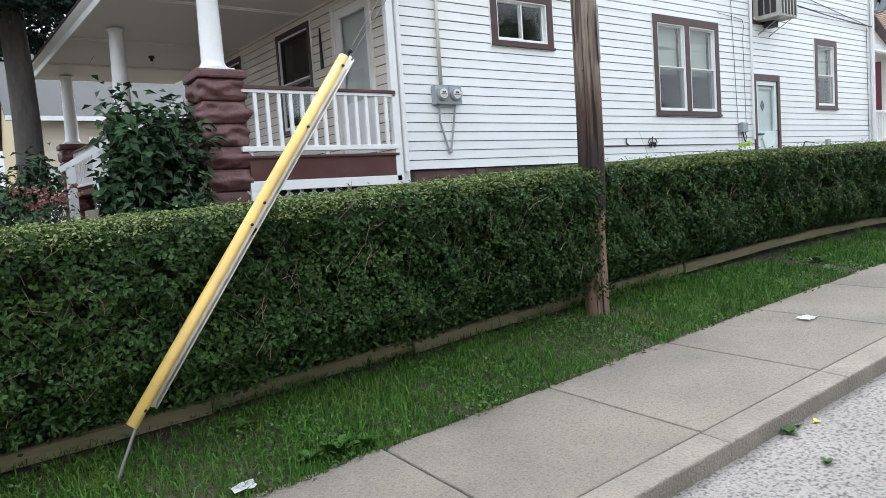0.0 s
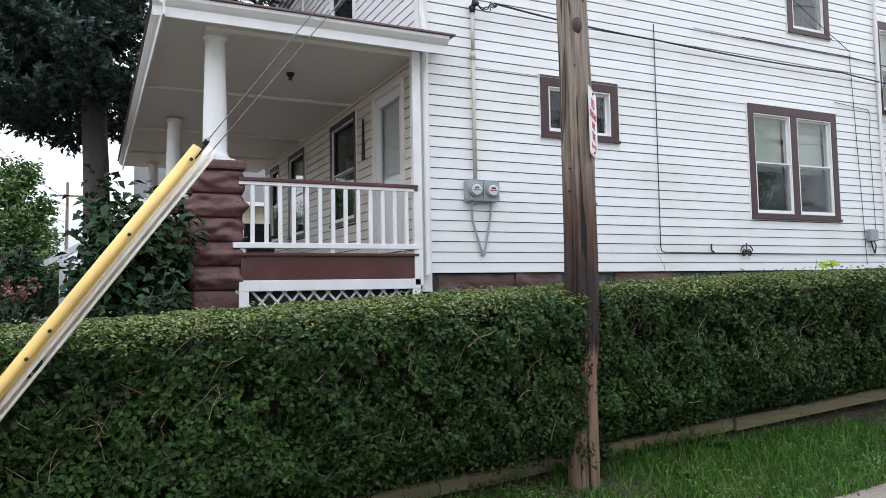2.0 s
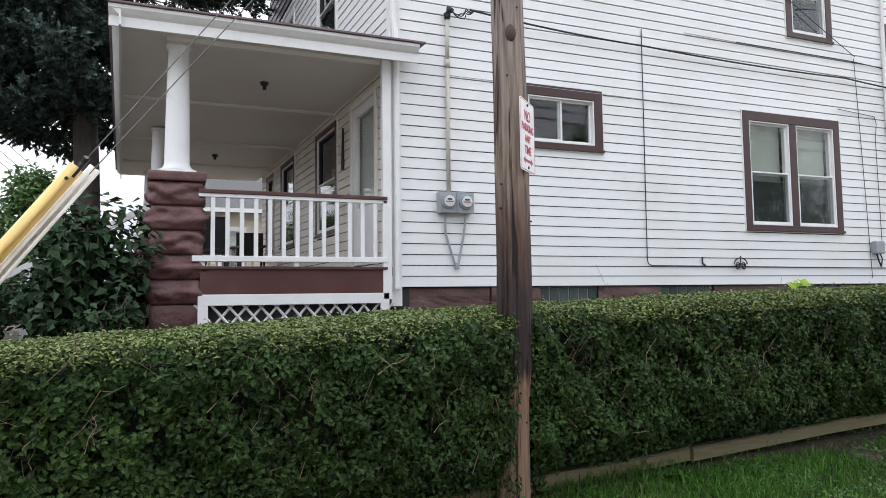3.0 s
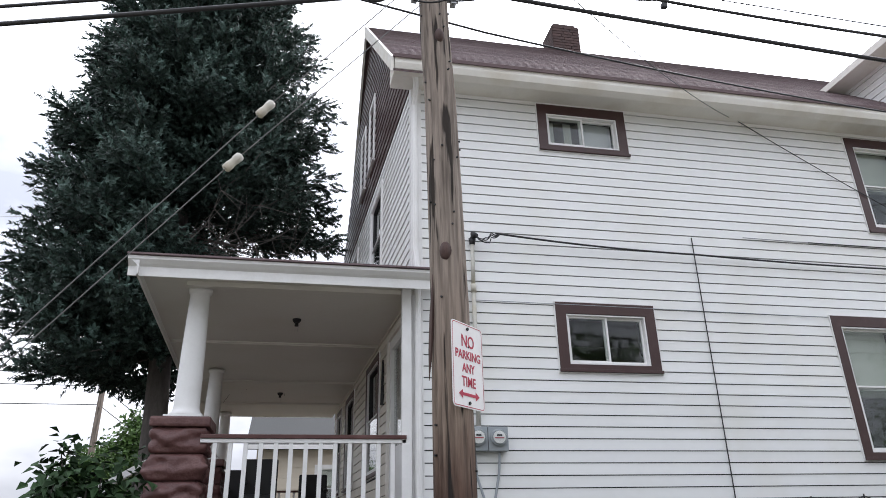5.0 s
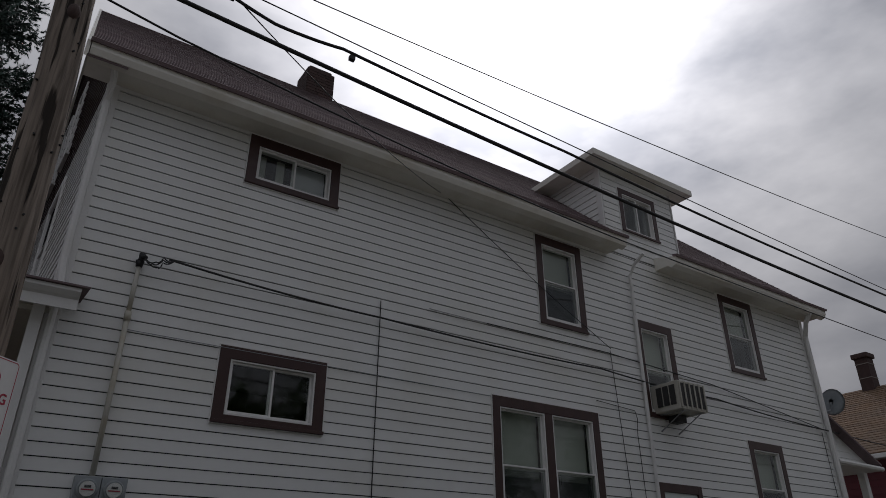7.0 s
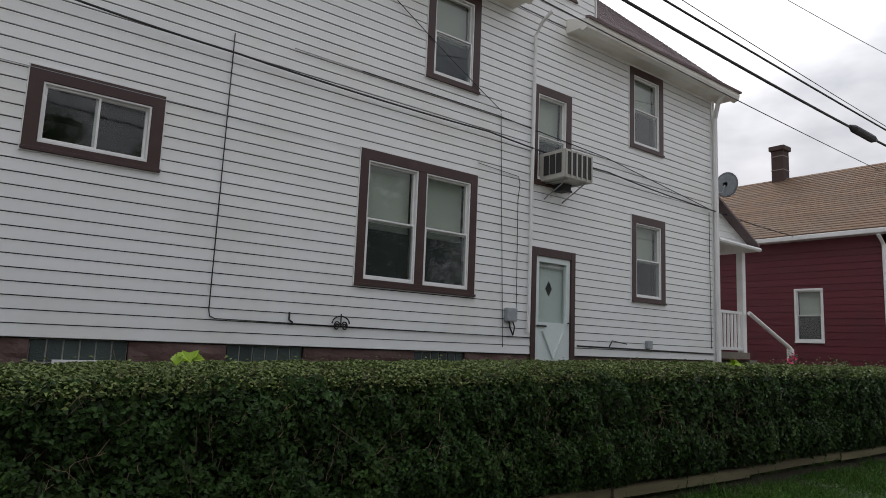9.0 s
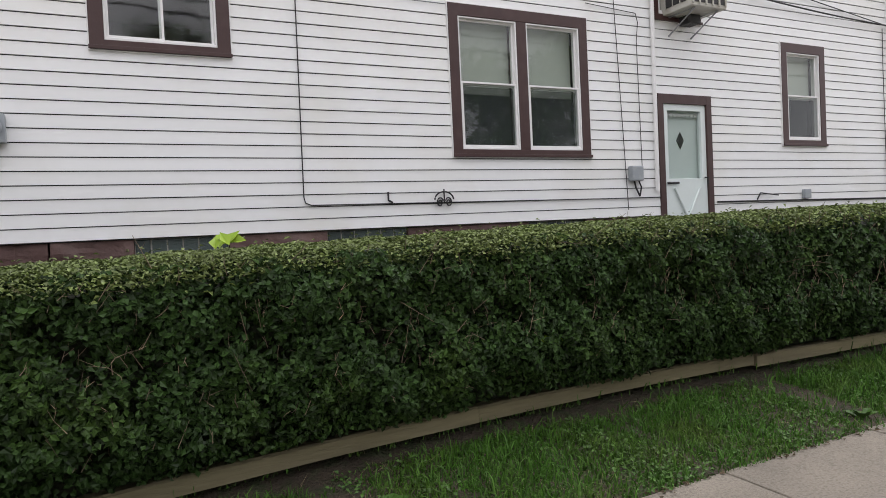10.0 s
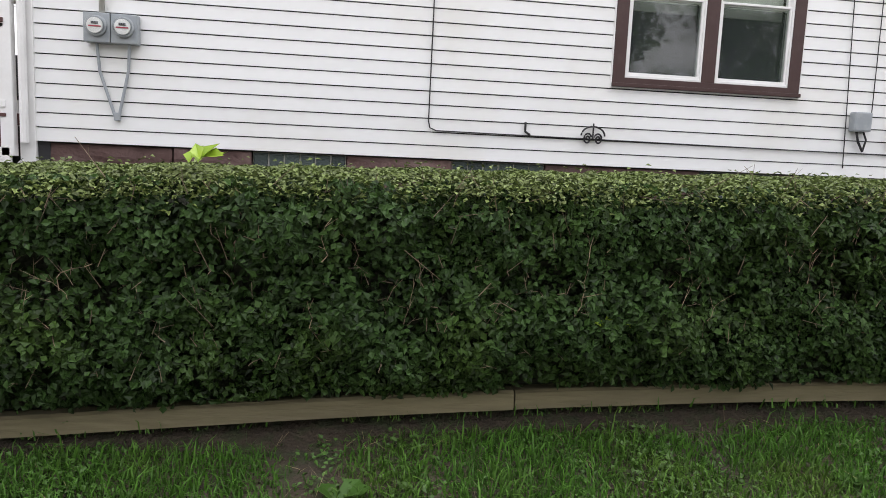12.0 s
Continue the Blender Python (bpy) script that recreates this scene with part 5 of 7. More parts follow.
# ---- grass on the verge ----
verge = tagged(new("grass"), "mown green grass with weeds and bare patches", "grass", kind="stuff")
verge.location = (4, 3.4, g(4) - 0.1)
ROOTS[verge.name] = Vector(verge.location)
rng = np.random.default_rng(21)
m = 190000
x = rng.uniform(-3.5, 17.0, m)
y = rng.uniform(2.93, 4.0, m) + 0.03 * np.sin(x * 5) + 0.03 * np.sin(x * 11.3 + 1) * rng.uniform(0, 1, m)
p = np.stack([x, y, np.zeros(m)], axis=1)
thin = fbm(p, 2.2, 4.0)
bare = 0.7 * np.exp(-((x - 4.7) / 0.32) ** 2 - ((y - 3.62) / 0.22) ** 2) + 0.7 * (y > 3.87 + 0.04 * np.sin(x * 3.1)) * (x > 6.0)
keep = (thin + 0.6 * fbm(p, 6.5, 8.0) + rng.normal(0, 0.30, m) > np.interp(x, (4.8, 6.0), (-0.72, -0.42))) & (rng.uniform(0, 1, m) > bare * 1.1)
x, y = x[keep], y[keep]
m = len(x)
z = np.array([ground_z(a, b) for a, b in zip(x, y)]) - 0.004
h = rng.gamma(2.6, 0.0145, m) * (1 + 0.5 * fbm(np.stack([x, y, x * 0], axis=1), 1.1, 9.0)).clip(0.5, 1.8)
h = np.where((x > 5.5) & (y > 3.3), h * 1.2, h)
ang = rng.uniform(0, 2 * math.pi, m)
lean = rng.normal(0, 0.55, (m, 2))
base = np.stack([x, y, z], axis=1)
side = np.stack([np.cos(ang), np.sin(ang), np.zeros(m)], axis=1) * (rng.uniform(0.0022, 0.0048, m))[:, None]
mid = base + np.stack([lean[:, 0] * h * 0.3, lean[:, 1] * h * 0.3, h * 0.6], axis=1)
tip = base + np.stack([lean[:, 0] * h, lean[:, 1] * h, h * (1 - 0.25 * np.abs(lean).sum(axis=1).clip(0, 2))], axis=1)
v = np.stack([base - side, base + side, mid + side * 0.8, mid - side * 0.8, tip], axis=1).reshape(-1, 3)
k = np.arange(m)[:, None] * 5
f = np.concatenate([k + np.array([0, 1, 2]), k + np.array([0, 2, 3]), k + np.array([3, 2, 4])], axis=0)
raw_part("blades", v, f, M_GRASS, verge, kind="stuff")
m = 3600
x, y = rng.uniform(-3.5, 15.0, m), rng.uniform(WALK_Y, 3.96, m)
keep = fbm(np.stack([x, y, x * 0], axis=1), 3.3, 6.0) + rng.normal(0, 0.4, m) > 0.1
x, y = x[keep], y[keep]
m = len(x)
base = np.stack([x, y, np.array([ground_z(a, b) for a, b in zip(x, y)]) + 0.004], axis=1)
tip = base + np.stack([rng.normal(0, 0.035, m), rng.normal(0, 0.035, m), np.abs(rng.normal(0.02, 0.03, m))], axis=1)
v, f = sticks(base, tip, np.full(m, 0.0011))
raw_part("dry_straw", v, f, M_STRAW, verge, "dry tan straw", kind="stuff")
m = 420  # dead leaves blown along the pavement's grassy edge
x = rng.uniform(-3.0, 13.0, m)
y = WALK_Y - np.abs(rng.normal(0, 0.035, m))
p = np.stack([x, y, np.array([g(a) for a in x]) - 0.158], axis=1)
nn = unit(np.stack([rng.normal(0, 0.4, m), rng.normal(0, 0.4, m), np.ones(m)], axis=1))
v, f = leaf_mesh(p, nn, 0.034, 0.022, rng)
raw_part("leaf_litter", v, f, M_DEADLEAF, verge, "brown dead leaves", kind="stuff")
m = 34000
x, y = rng.uniform(-3.5, 16, m), rng.uniform(2.93, 3.93, m)
p = np.stack([x, y, x * 0], axis=1)
keep = fbm(p, 2.9, 1.0) + rng.normal(0, 0.25, m) > 0.08
x, y = x[keep], y[keep]
p = np.stack([x, y, np.array([ground_z(a, b) for a, b in zip(x, y)]) + rng.uniform(0.005, 0.045, len(x))], axis=1)
nn = unit(np.stack([rng.normal(0, 0.4, len(x)), rng.normal(-0.2, 0.4, len(x)), np.ones(len(x))], axis=1))
v, f = leaf_mesh(p, nn, 0.026, 0.021, rng)
raw_part("clover", v, f, M_WEED, verge, kind="stuff")


def rosette(x, y, n, length, mat, label, name="weed", grp="weeds on the verge"):
    """A low plant of broad leaves round one root."""
    z = ground_z(x, y) if y > WALK_Y - 0.02 else g(x) - 0.296
    weed = thing(name, (x, y, z), label, "weed", grp)
    for i in range(n):
        bm = BM()
        a = 2 * math.pi * i / n + random.uniform(-0.3, 0.3)
        ln = length * random.uniform(0.7, 1.2)
        el = random.uniform(0.35, 0.95)
        d = Vector((math.cos(a) * math.cos(el), math.sin(a) * math.cos(el), math.sin(el)))
        s = Vector((-math.sin(a), math.cos(a), 0)) * ln * random.uniform(0.22, 0.32)
        b0 = Vector((x, y, z))
        pts = [b0 + s * 0.1, b0 + d * ln * 0.35 + s * 0.8, b0 + d * ln * 0.7 + s - Vector((0, 0, ln * 0.05)), b0 + d * ln - Vector((0, 0, ln * 0.22))]
        ptr = [b0 - s * 0.1, b0 + d * ln * 0.35 - s * 0.8, b0 + d * ln * 0.7 - s - Vector((0, 0, ln * 0.05))]
        mid = [b0 + Vector((0, 0, -0.003)), b0 + d * ln * 0.35 - Vector((0, 0, ln * 0.06)), b0 + d * ln * 0.7 - Vector((0, 0, ln * 0.12)), pts[3]]
        L, R, C = [bm.verts.new(p) for p in pts[:3]], [bm.verts.new(p) for p in ptr], [bm.verts.new(p) for p in mid]
        for j in range(2):
            bm.faces.new((L[j], L[j + 1], C[j + 1], C[j]))
            bm.faces.new((C[j], C[j + 1], R[j + 1], R[j]))
        bm.faces.new((L[2], C[3], C[2]))
        bm.faces.new((C[2], C[3], R[2]))
        part("leaf", bm, mat, weed)
    return weed


for x, y, n, ln in ((5.80, 3.84, 9, 0.13), (5.62, 3.78, 6, 0.10), (2.80, 3.12, 8, 0.08), (7.72, 3.42, 6, 0.15), (7.42, 3.16, 9, 0.10), (9.95, 3.40, 8, 0.10), (10.9, 3.1, 9, 0.12), (5.2, 3.55, 8, 0.08), (1.29, 3.70, 9, 0.10), (1.6, 3.5, 8, 0.07), (3.2, 3.45, 8, 0.07), (6.9, 3.55, 7, 0.06), (8.95, 3.86, 7, 0.06), (14.4, 3.45, 8, 0.10)):
    rosette(x, y, n, ln, M_WEED, "broad-leaved green weed in the grass")
for x, y, n, ln in ((1.61, 3.08, 16, 0.15), (1.45, 3.10, 12, 0.12), (1.78, 3.06, 12, 0.11)):
    rosette(x, y, n, ln, M_GRASS, "tuft of long grass at the pavement's edge", "grass_tuft", "grass tufts at the pavement")
for x, y, n, ln in ((3.60, 1.585, 10, 0.055), (3.70, 1.59, 8, 0.035), (3.36, 1.27, 9, 0.045)):
    rosette(x, y, n, ln, M_WEED, "small tuft of weeds in the gutter", "gutter_weed", "weeds in the gutter")
rosette(3.83, 1.55, 6, 0.032, M_YSIGN, "yellow dead weed against the kerb", "gutter_weed", "weeds in the gutter")


def litter(x, y, size, label):
    z = (g(x) - 0.175) if y < WALK_Y else ground_z(x, y) + 0.02
    bm = BM()
    n = 6
    vs = [[bm.verts.new((x + (i / n - 0.5) * size * 1.5, y + (j / n - 0.5) * size, z + 0.008 + 0.03 * abs(noise.noise((i * 0.9, j * 0.9, x))))) for i in range(n + 1)] for j in range(n + 1)]
    for j in range(n):
        for i in range(n):
            bm.faces.new((vs[j][i], vs[j][i + 1], vs[j + 1][i + 1], vs[j + 1][i]))
    bmesh.ops.solidify(bm, geom=bm.faces[:], thickness=0.002)
    return single("litter", bm, M_PAPER, (x, y, z), label, "litter", "scraps of litter")


litter(5.55, 2.45, 0.11, "crumpled white paper scrap on the pavement")
litter(1.06, 3.04, 0.08, "white and yellow wrapper at the grass edge")

# ---- utility pole with its sign, guy wires and cables ----
PX, PY = 4.50, 3.74
pz = ground_z(PX, PY)
pole = thing("utility_pole", (PX, PY, pz), "weathered split wooden utility pole at the edge of the verge", "utility pole")


def pole_r(z):
    return float(np.interp(z, (0.2, 0.5, 1.22, 1.45, 2.5, 3.5, 6.0, 9.0), (0.112, 0.098, 0.093, 0.112, 0.110, 0.104, 0.094, 0.086)))


def pole_x(z):
    """The pole bends slightly towards the porch at its top."""
    return PX + float(np.interp(z, (0.3, 1.2, 2.0, 3.2, 4.6, 5.2, 6.5, 9.0), (-0.008, 0.008, 0.026, 0.022, -0.005, -0.035, -0.065, -0.12)))


bm = BM()
seg, rings = 72, []
for k in range(120):
    z = pz - 0.3 + k * 0.075
    ring = []
    for i in range(seg):
        a = 2 * math.pi * i / seg
        r = pole_r(z)
        crack = noise.noise((math.cos(a) * 5, math.sin(a) * 5, z * 0.30)) + 0.8 * noise.noise((math.cos(a) * 15, math.sin(a) * 15, z * 0.45))
        crack += 0.5 * noise.noise((math.cos(a) * 26, math.sin(a) * 26, z * 0.6))
        r += 0.008 * crack - 0.05 * max(0.0, crack - 0.36)
        if z < 1.5:
            r += 0.03 * max(0.0, noise.noise((a * 1.5, z * 0.8, 7))) * (1.5 - z)
        ring.append(bm.verts.new((pole_x(z) + r * math.cos(a), PY + r * math.sin(a), z)))
    rings.append(ring)
for r, s in zip(rings, rings[1:]):
    for i in range(seg):
        bm.faces.new((r[i], r[(i + 1) % seg], s[(i + 1) % seg], s[i]))
bm.faces.new(rings[-1])
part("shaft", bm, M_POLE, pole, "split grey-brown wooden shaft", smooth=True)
# a hanging splinter, knots, clamps and nails
bm = BM()
a0 = Vector((pole_x(3.0) - 0.100, PY - 0.03, 2.95))
tube(bm, [a0 + Vector((0.0, 0, 0.45)), a0 + Vector((-0.012, 0, 0.2)), a0 + Vector((-0.022, 0, 0.0)), a0 + Vector((-0.03, 0, -0.16))], [0.004, 0.014, 0.012, 0.002], 5)
part("splinter", bm, M_POLETAR, pole, "loose dark splinter")
for z, a in ((3.52, -1.9), (5.05, -1.5)):
    bm = BM()
    bmesh.ops.create_uvsphere(bm, u_segments=12, v_segments=8, radius=0.045, matrix=Matrix.Translation((pole_x(z) + math.cos(a) * (pole_r(z) - 0.012), PY + math.sin(a) * (pole_r(z) - 0.012), z)) @ Matrix.Diagonal((0.8, 0.8, 1.3, 1)))
    part("knot", bm, M_POLETAR, pole, "dark knot", smooth=True)
for z in (5.42, 5.70):
    bm = BM()
    tube(bm, [(pole_x(z) - 0.17, PY - 0.02, z), (pole_x(z) + 0.17, PY - 0.02, z)], 0.013, 8)
    for s in (-1, 1):
        box(bm, pole_x(z) + s * 0.135 - 0.02, pole_x(z) + s * 0.135 + 0.02, PY - 0.045, PY + 0.01, z - 0.035, z + 0.04, 0.006)
    part("cable_clamp", bm, M_STEEL, pole, "steel through-bolt and clamps")
for k in range(26):
    bm = BM()
    a = random.uniform(-2.9, -0.2)
    z = random.uniform(3.6, 5.6) if k < 18 else random.uniform(1.0, 3.4)
    r = pole_r(z)
    tube(bm, [(pole_x(z) + math.cos(a) * r * 0.96, PY + math.sin(a) * r * 0.96, z), (pole_x(z) + math.cos(a) * (r + 0.010), PY + math.sin(a) * (r + 0.010), z)], 0.006, 6)
    part("nail", bm, M_IRON, pole)

# parking sign, curled slightly, on the street side of the pole
SIGN = Frame((4.592, 3.652, 2.862), (0.72, 0.695, 0), (0.695, -0.72, 0))
sign = thing("parking_sign", tuple(SIGN.p(0, 0, -0.2285)), "white metal parking sign with red lettering on the utility pole", "sign")
SW, SH = 0.1525, 0.2285


def rounded(hw, hh, r, n=5):
    pts = []
    for cx, cy, a0 in ((hw - r, hh - r, 0), (-hw + r, hh - r, 90), (-hw + r, -hh + r, 180), (hw - r, -hh + r, 270)):
        pts += [(cx + r * math.cos(radians(a0 + 90 * i / n)), cy + r * math.sin(radians(a0 + 90 * i / n))) for i in range(n + 1)]
    return pts


bm = BM()
poly(bm, [SIGN.p(u, 0, w) for u, w in rounded(SW, SH, 0.022)], SIGN.n * 0.003)
part("plate", bm, M_SIGN, sign)
bm = BM()
outer, inner = rounded(SW - 0.006, SH - 0.006, 0.018), rounded(SW - 0.010, SH - 0.010, 0.015)
vo, vi = [bm.verts.new(SIGN.p(u, 0.0042, w)) for u, w in outer], [bm.verts.new(SIGN.p(u, 0.0042, w)) for u, w in inner]
for i in range(len(vo)):
    j = (i + 1) % len(vo)
    bm.faces.new((vo[i], vo[j], vi[j], vi[i]))
part("border", bm, M_SIGNRED, sign, "thin red border")
bm = BM()
for s in (-1, 1):
    poly(bm, [SIGN.p(s * 0.10 * a, 0.0042, -0.158 + b) for a, b in ((1.0, 0), (0.62, 0.024), (0.62, 0.008), (0.0, 0.008), (0.0, -0.008), (0.62, -0.008), (0.62, -0.024))], SIGN.n * 0.0008)
part("arrow", bm, M_SIGNRED, sign, "red double arrow")
for w in (0.20, -0.20):
    bm = BM()
    tube(bm, [SIGN.p(0, 0.002, w), SIGN.p(0, 0.010, w)], 0.009, 8)
    part("bolt", bm, M_IRON, sign)
bm = BM()
fbox(bm, SIGN, -0.02, 0.02, -0.04, -0.001, -0.2, 0.2)
part("bracket", bm, M_STEEL, sign)
for text, w, size, wide in (("NO", 0.098, 0.094, 0.86), ("PARKING", 0.030, 0.066, 0.90), ("ANY", -0.040, 0.068, 0.86), ("TIME", -0.115, 0.074, 0.86)):
    cu = bpy.data.curves.new("lettering", "FONT")
    cu.body, cu.size, cu.align_x = text, size, "CENTER"
    cu.extrude, cu.offset = 0.0006, 0.0012
    ob = new("lettering", cu)
    ob.parent = sign
    ax = Matrix((SIGN.u, Vector((0, 0, 1)), SIGN.n)).transposed().to_4x4()
    ob.matrix_world = Matrix.Translation(SIGN.p(0, 0.0045, w)) @ ax @ Matrix.Diagonal((wide, 1, 1, 1))
    ob.matrix_local = Matrix.Translation(SIGN.p(0, 0.0045, w) - root_of(sign)) @ ax @ Matrix.Diagonal((wide, 1, 1, 1))
    cu.materials.append(M_SIGNRED)
    bpy.context.view_layer.update()
    dg = bpy.context.evaluated_depsgraph_get()
    me = bpy.data.meshes.new_from_object(ob.evaluated_get(dg))
    m4 = ob.matrix_local.copy()
    bpy.data.objects.remove(ob)
    ob = new("lettering", me)
    ob.parent = sign
    ob.matrix_local = m4
    if not me.materials:
        me.materials.append(M_SIGNRED)
    tagged(ob, "red word " + text)

# guy wires with the yellow guard
GA = Vector((0.53, 3.52, ground_z(0.53, 3.52)))
guard = thing("guy_wire_guard", tuple(GA), "long yellow plastic guard over a guy wire before the hedge", "guy guard")
B0, B1 = Vector((0.65, 3.44, 0.51)), Vector((2.09, 3.52, 2.49))
way = (B1 - B0).normalized()
across = Vector((0, -1, 0))
upn = way.cross(across).normalized()
if upn.z < 0:
    upn = -upn


def channel(bm, a, b, c0, half, deep, arc0, arc1, n=9, thick=0.004):
    rows = []
    for p in (a, a + (b - a) * 0.33, a + (b - a) * 0.66, b):
        outer = [p + c0 + (upn * math.sin(t) + across * math.cos(t)) * half for t in np.linspace(arc0, arc1, n)]
        inner = [p + c0 + (upn * math.sin(t) + across * math.cos(t)) * (half - thick) for t in np.linspace(arc1, arc0, n)]
        rows.append([bm.verts.new(q) for q in outer + inner])
    k = len(rows[0])
    for r, s in zip(rows, rows[1:]):
        for i in range(k):
            bm.faces.new((r[i], r[(i + 1) % k], s[(i + 1) % k], s[i]))
    bm.faces.new(rows[0])
    bm.faces.new(rows[-1][::-1])


bm = BM()
channel(bm, B0, B1, Vector((0, 0, 0)), 0.042, 0.04, -0.2, math.pi + 0.5)
part("yellow_half", bm, M_YELLOW, guard, "yellow plastic channel", smooth=True)
bm = BM()
channel(bm, B0 + way * 0.12, B1 + way * 0.05, -upn * 0.046 - across * 0.055, 0.030, 0.03, 0.0, 2 * math.pi - 0.6)
part("white_half", bm, M_GUARDW, guard, "faded white channel edge", smooth=True)
for t in (0.04, 0.50, 0.56, 0.78, 0.97):
    q = B0 + (B1 - B0) * t + across * 0.040
    bm = BM()
    tube(bm, [q, q + across * 0.008], 0.009, 8)
    part("fastener", bm, M_IRON, guard)
bm = BM()
tube(bm, [GA + Vector((0, 0, -0.05)), B0 + way * 0.05], 0.009, 6)
part("anchor_rod", bm, M_STEEL, guard, "rusty anchor rod")
bm = BM()
tube(bm, [B1 - way * 0.05, B1 + way * 0.06], 0.016, 6)
tube(bm, [B1 + way * 0.03, B1 + way * 0.06 + across * 0.03], 0.012, 6)
part("wire_grip", bm, M_IRON, guard)


def cable(points, r, label, mat=M_BLACK, sag=0.0, name="cable", cat="cable", grp="overhead cables", n=14):
    pts = []
    for a, b in zip(points, points[1:]):
        a, b = Vector(a), Vector(b)
        for i in range(n):
            t = i / n
            pts.append(a + (b - a) * t + Vector((0, 0, -4 * sag * t * (1 - t))))
    pts.append(Vector(points[-1]))
    bm = BM()
    tube(bm, pts, r, 6)
    return single(name, bm, mat, tuple(pts[0]), label, cat, grp, smooth=True)


for top_end, off, c in ((Vector((4.36, 3.64, 5.29)), Vector((0.04, 0.05, -0.02)), Vector((3.28, 3.62, 3.97))), (Vector((4.38, 3.64, 5.55)), Vector((0, 0, 0)), Vector((3.43, 3.59, 4.32)))):
    a = B1 + off
    d = (top_end - a).normalized()
    cable([a, c - d * 0.05], 0.0032, "steel guy wire rising to the utility pole", M_WIRE, name="guy_wire", cat="guy wire", grp="guy wires")
    cable([c + d * 0.05, top_end], 0.0032, "steel guy wire rising to the utility pole", M_WIRE, name="guy_wire", cat="guy wire", grp="guy wires")
    bm = BM()
    tube(bm, [c - d * 0.062, c - d * 0.055, c - d * 0.02, c - d * 0.012, c + d * 0.012, c + d * 0.02, c + d * 0.055, c + d * 0.062], [0.018, 0.026, 0.026, 0.023, 0.023, 0.026, 0.026, 0.018], 12)
    single("strain_insulator", bm, M_CONDUIT, tuple(c), "pale ribbed strain insulator on a guy wire", "insulator", "guy wire insulators", smooth=True)

# street cables, both ways from the pole
CX, CY = pole_x(5.6), PY - 0.03
cable([(CX - 0.14, CY - 0.03, 5.42), (-30, 11.6, 5.0)], 0.017, "thick black cable strung along the street", sag=0.35, n=40)
cable([(CX - 0.14, CY - 0.03, 5.70), (3.9, 3.80, 5.56), (-30, 12.2, 5.6)], 0.013, "black cable strung along the street", sag=0.25, n=40)
cable([(CX + 0.14, CY - 0.03, 5.50), (16.0, 3.55, 5.14), (46, 3.4, 5.9)], 0.016, "thick black cable strung along the street", sag=0.10, n=30)
cable([(CX + 0.14, CY - 0.03, 5.74), (5.1, 3.65, 5.72), (5.6, 3.65, 5.58), (6.1, 3.64, 5.61), (8.2, 3.62, 5.53), (11.2, 3.60, 5.43), (17.5, 3.55, 5.40), (46, 3.2, 6.3)], 0.012, "black lashed cable strung along the street", sag=0.012, n=14)
cable([(CX + 0.14, CY - 0.03, 5.80), (17.5, 3.56, 5.46), (46, 3.3, 6.4)], 0.005, "thin messenger wire above the cable", sag=0.06, n=40)
cable([(CX + 0.05, CY - 0.1, 5.86), (17.3, 3.55, 6.65), (46, 3.5, 9.5)], 0.005, "thin bare wire high over the street", M_STEEL, sag=0.12, n=40)
cable([(-34, 0.5, 9.5), (5.2, 5.0, 6.32), (13.0, 6.3, 6.9), (40, 9, 9.0)], 0.010, "black service cable passing along the roof", sag=0.10, n=30)
cable([(CX - 0.1, CY - 0.05, 5.40), (4.3, 3.60, 5.28), (CX + 0.05, CY - 0.12, 5.30), (4.85, 3.62, 5.42), (5.1, 3.65, 5.60)], 0.006, "black drip loop wire on the pole", sag=0.02, n=10)
for x, z in ((3.88, 5.54), (5.30, 5.70), (6.20, 5.62)):
    bm = BM()
    box(bm, x - 0.022, x + 0.022, CY - 0.025, CY + 0.01, z - 0.02, z + 0.02, 0.006)
    single("cable_clip", bm, M_STEEL if x < 4 else M_BLACK, (x, CY, z - 0.03), "small clip holding the street cables together", "cable clip", "cable clips")
bm = BM()
tube(bm, [(15.45, 3.555, 5.15), (15.6, 3.555, 5.145), (16.2, 3.55, 5.14), (16.35, 3.55, 5.15)], [0.02, 0.055, 0.055, 0.02], 10)
single("splice_case", bm, M_BLACK, (15.45, 3.55, 5.10), "black splice case on the street cable", "splice case")
cable([(5.32, 3.65, 5.66), (9.47, 7.38, 7.42)], 0.005, "thin telephone wire to the eave", sag=0.12, n=24)
cable([(9.47, 7.36, 7.42), (12.66, 7.33, 5.60)], 0.006, "thin dark wire slanting down the clapboards", sag=0.05)
bm = BM()
tube(bm, [(9.47, 7.40, 7.43), (9.47, 7.33, 7.43)], 0.022, 10)
single("wire_hook", bm, M_STEEL, (9.47, 7.36, 7.41), "small round wire hook under the eave", "hook")

# ---- fixtures on the side wall ----
WY = HY0 - 0.022
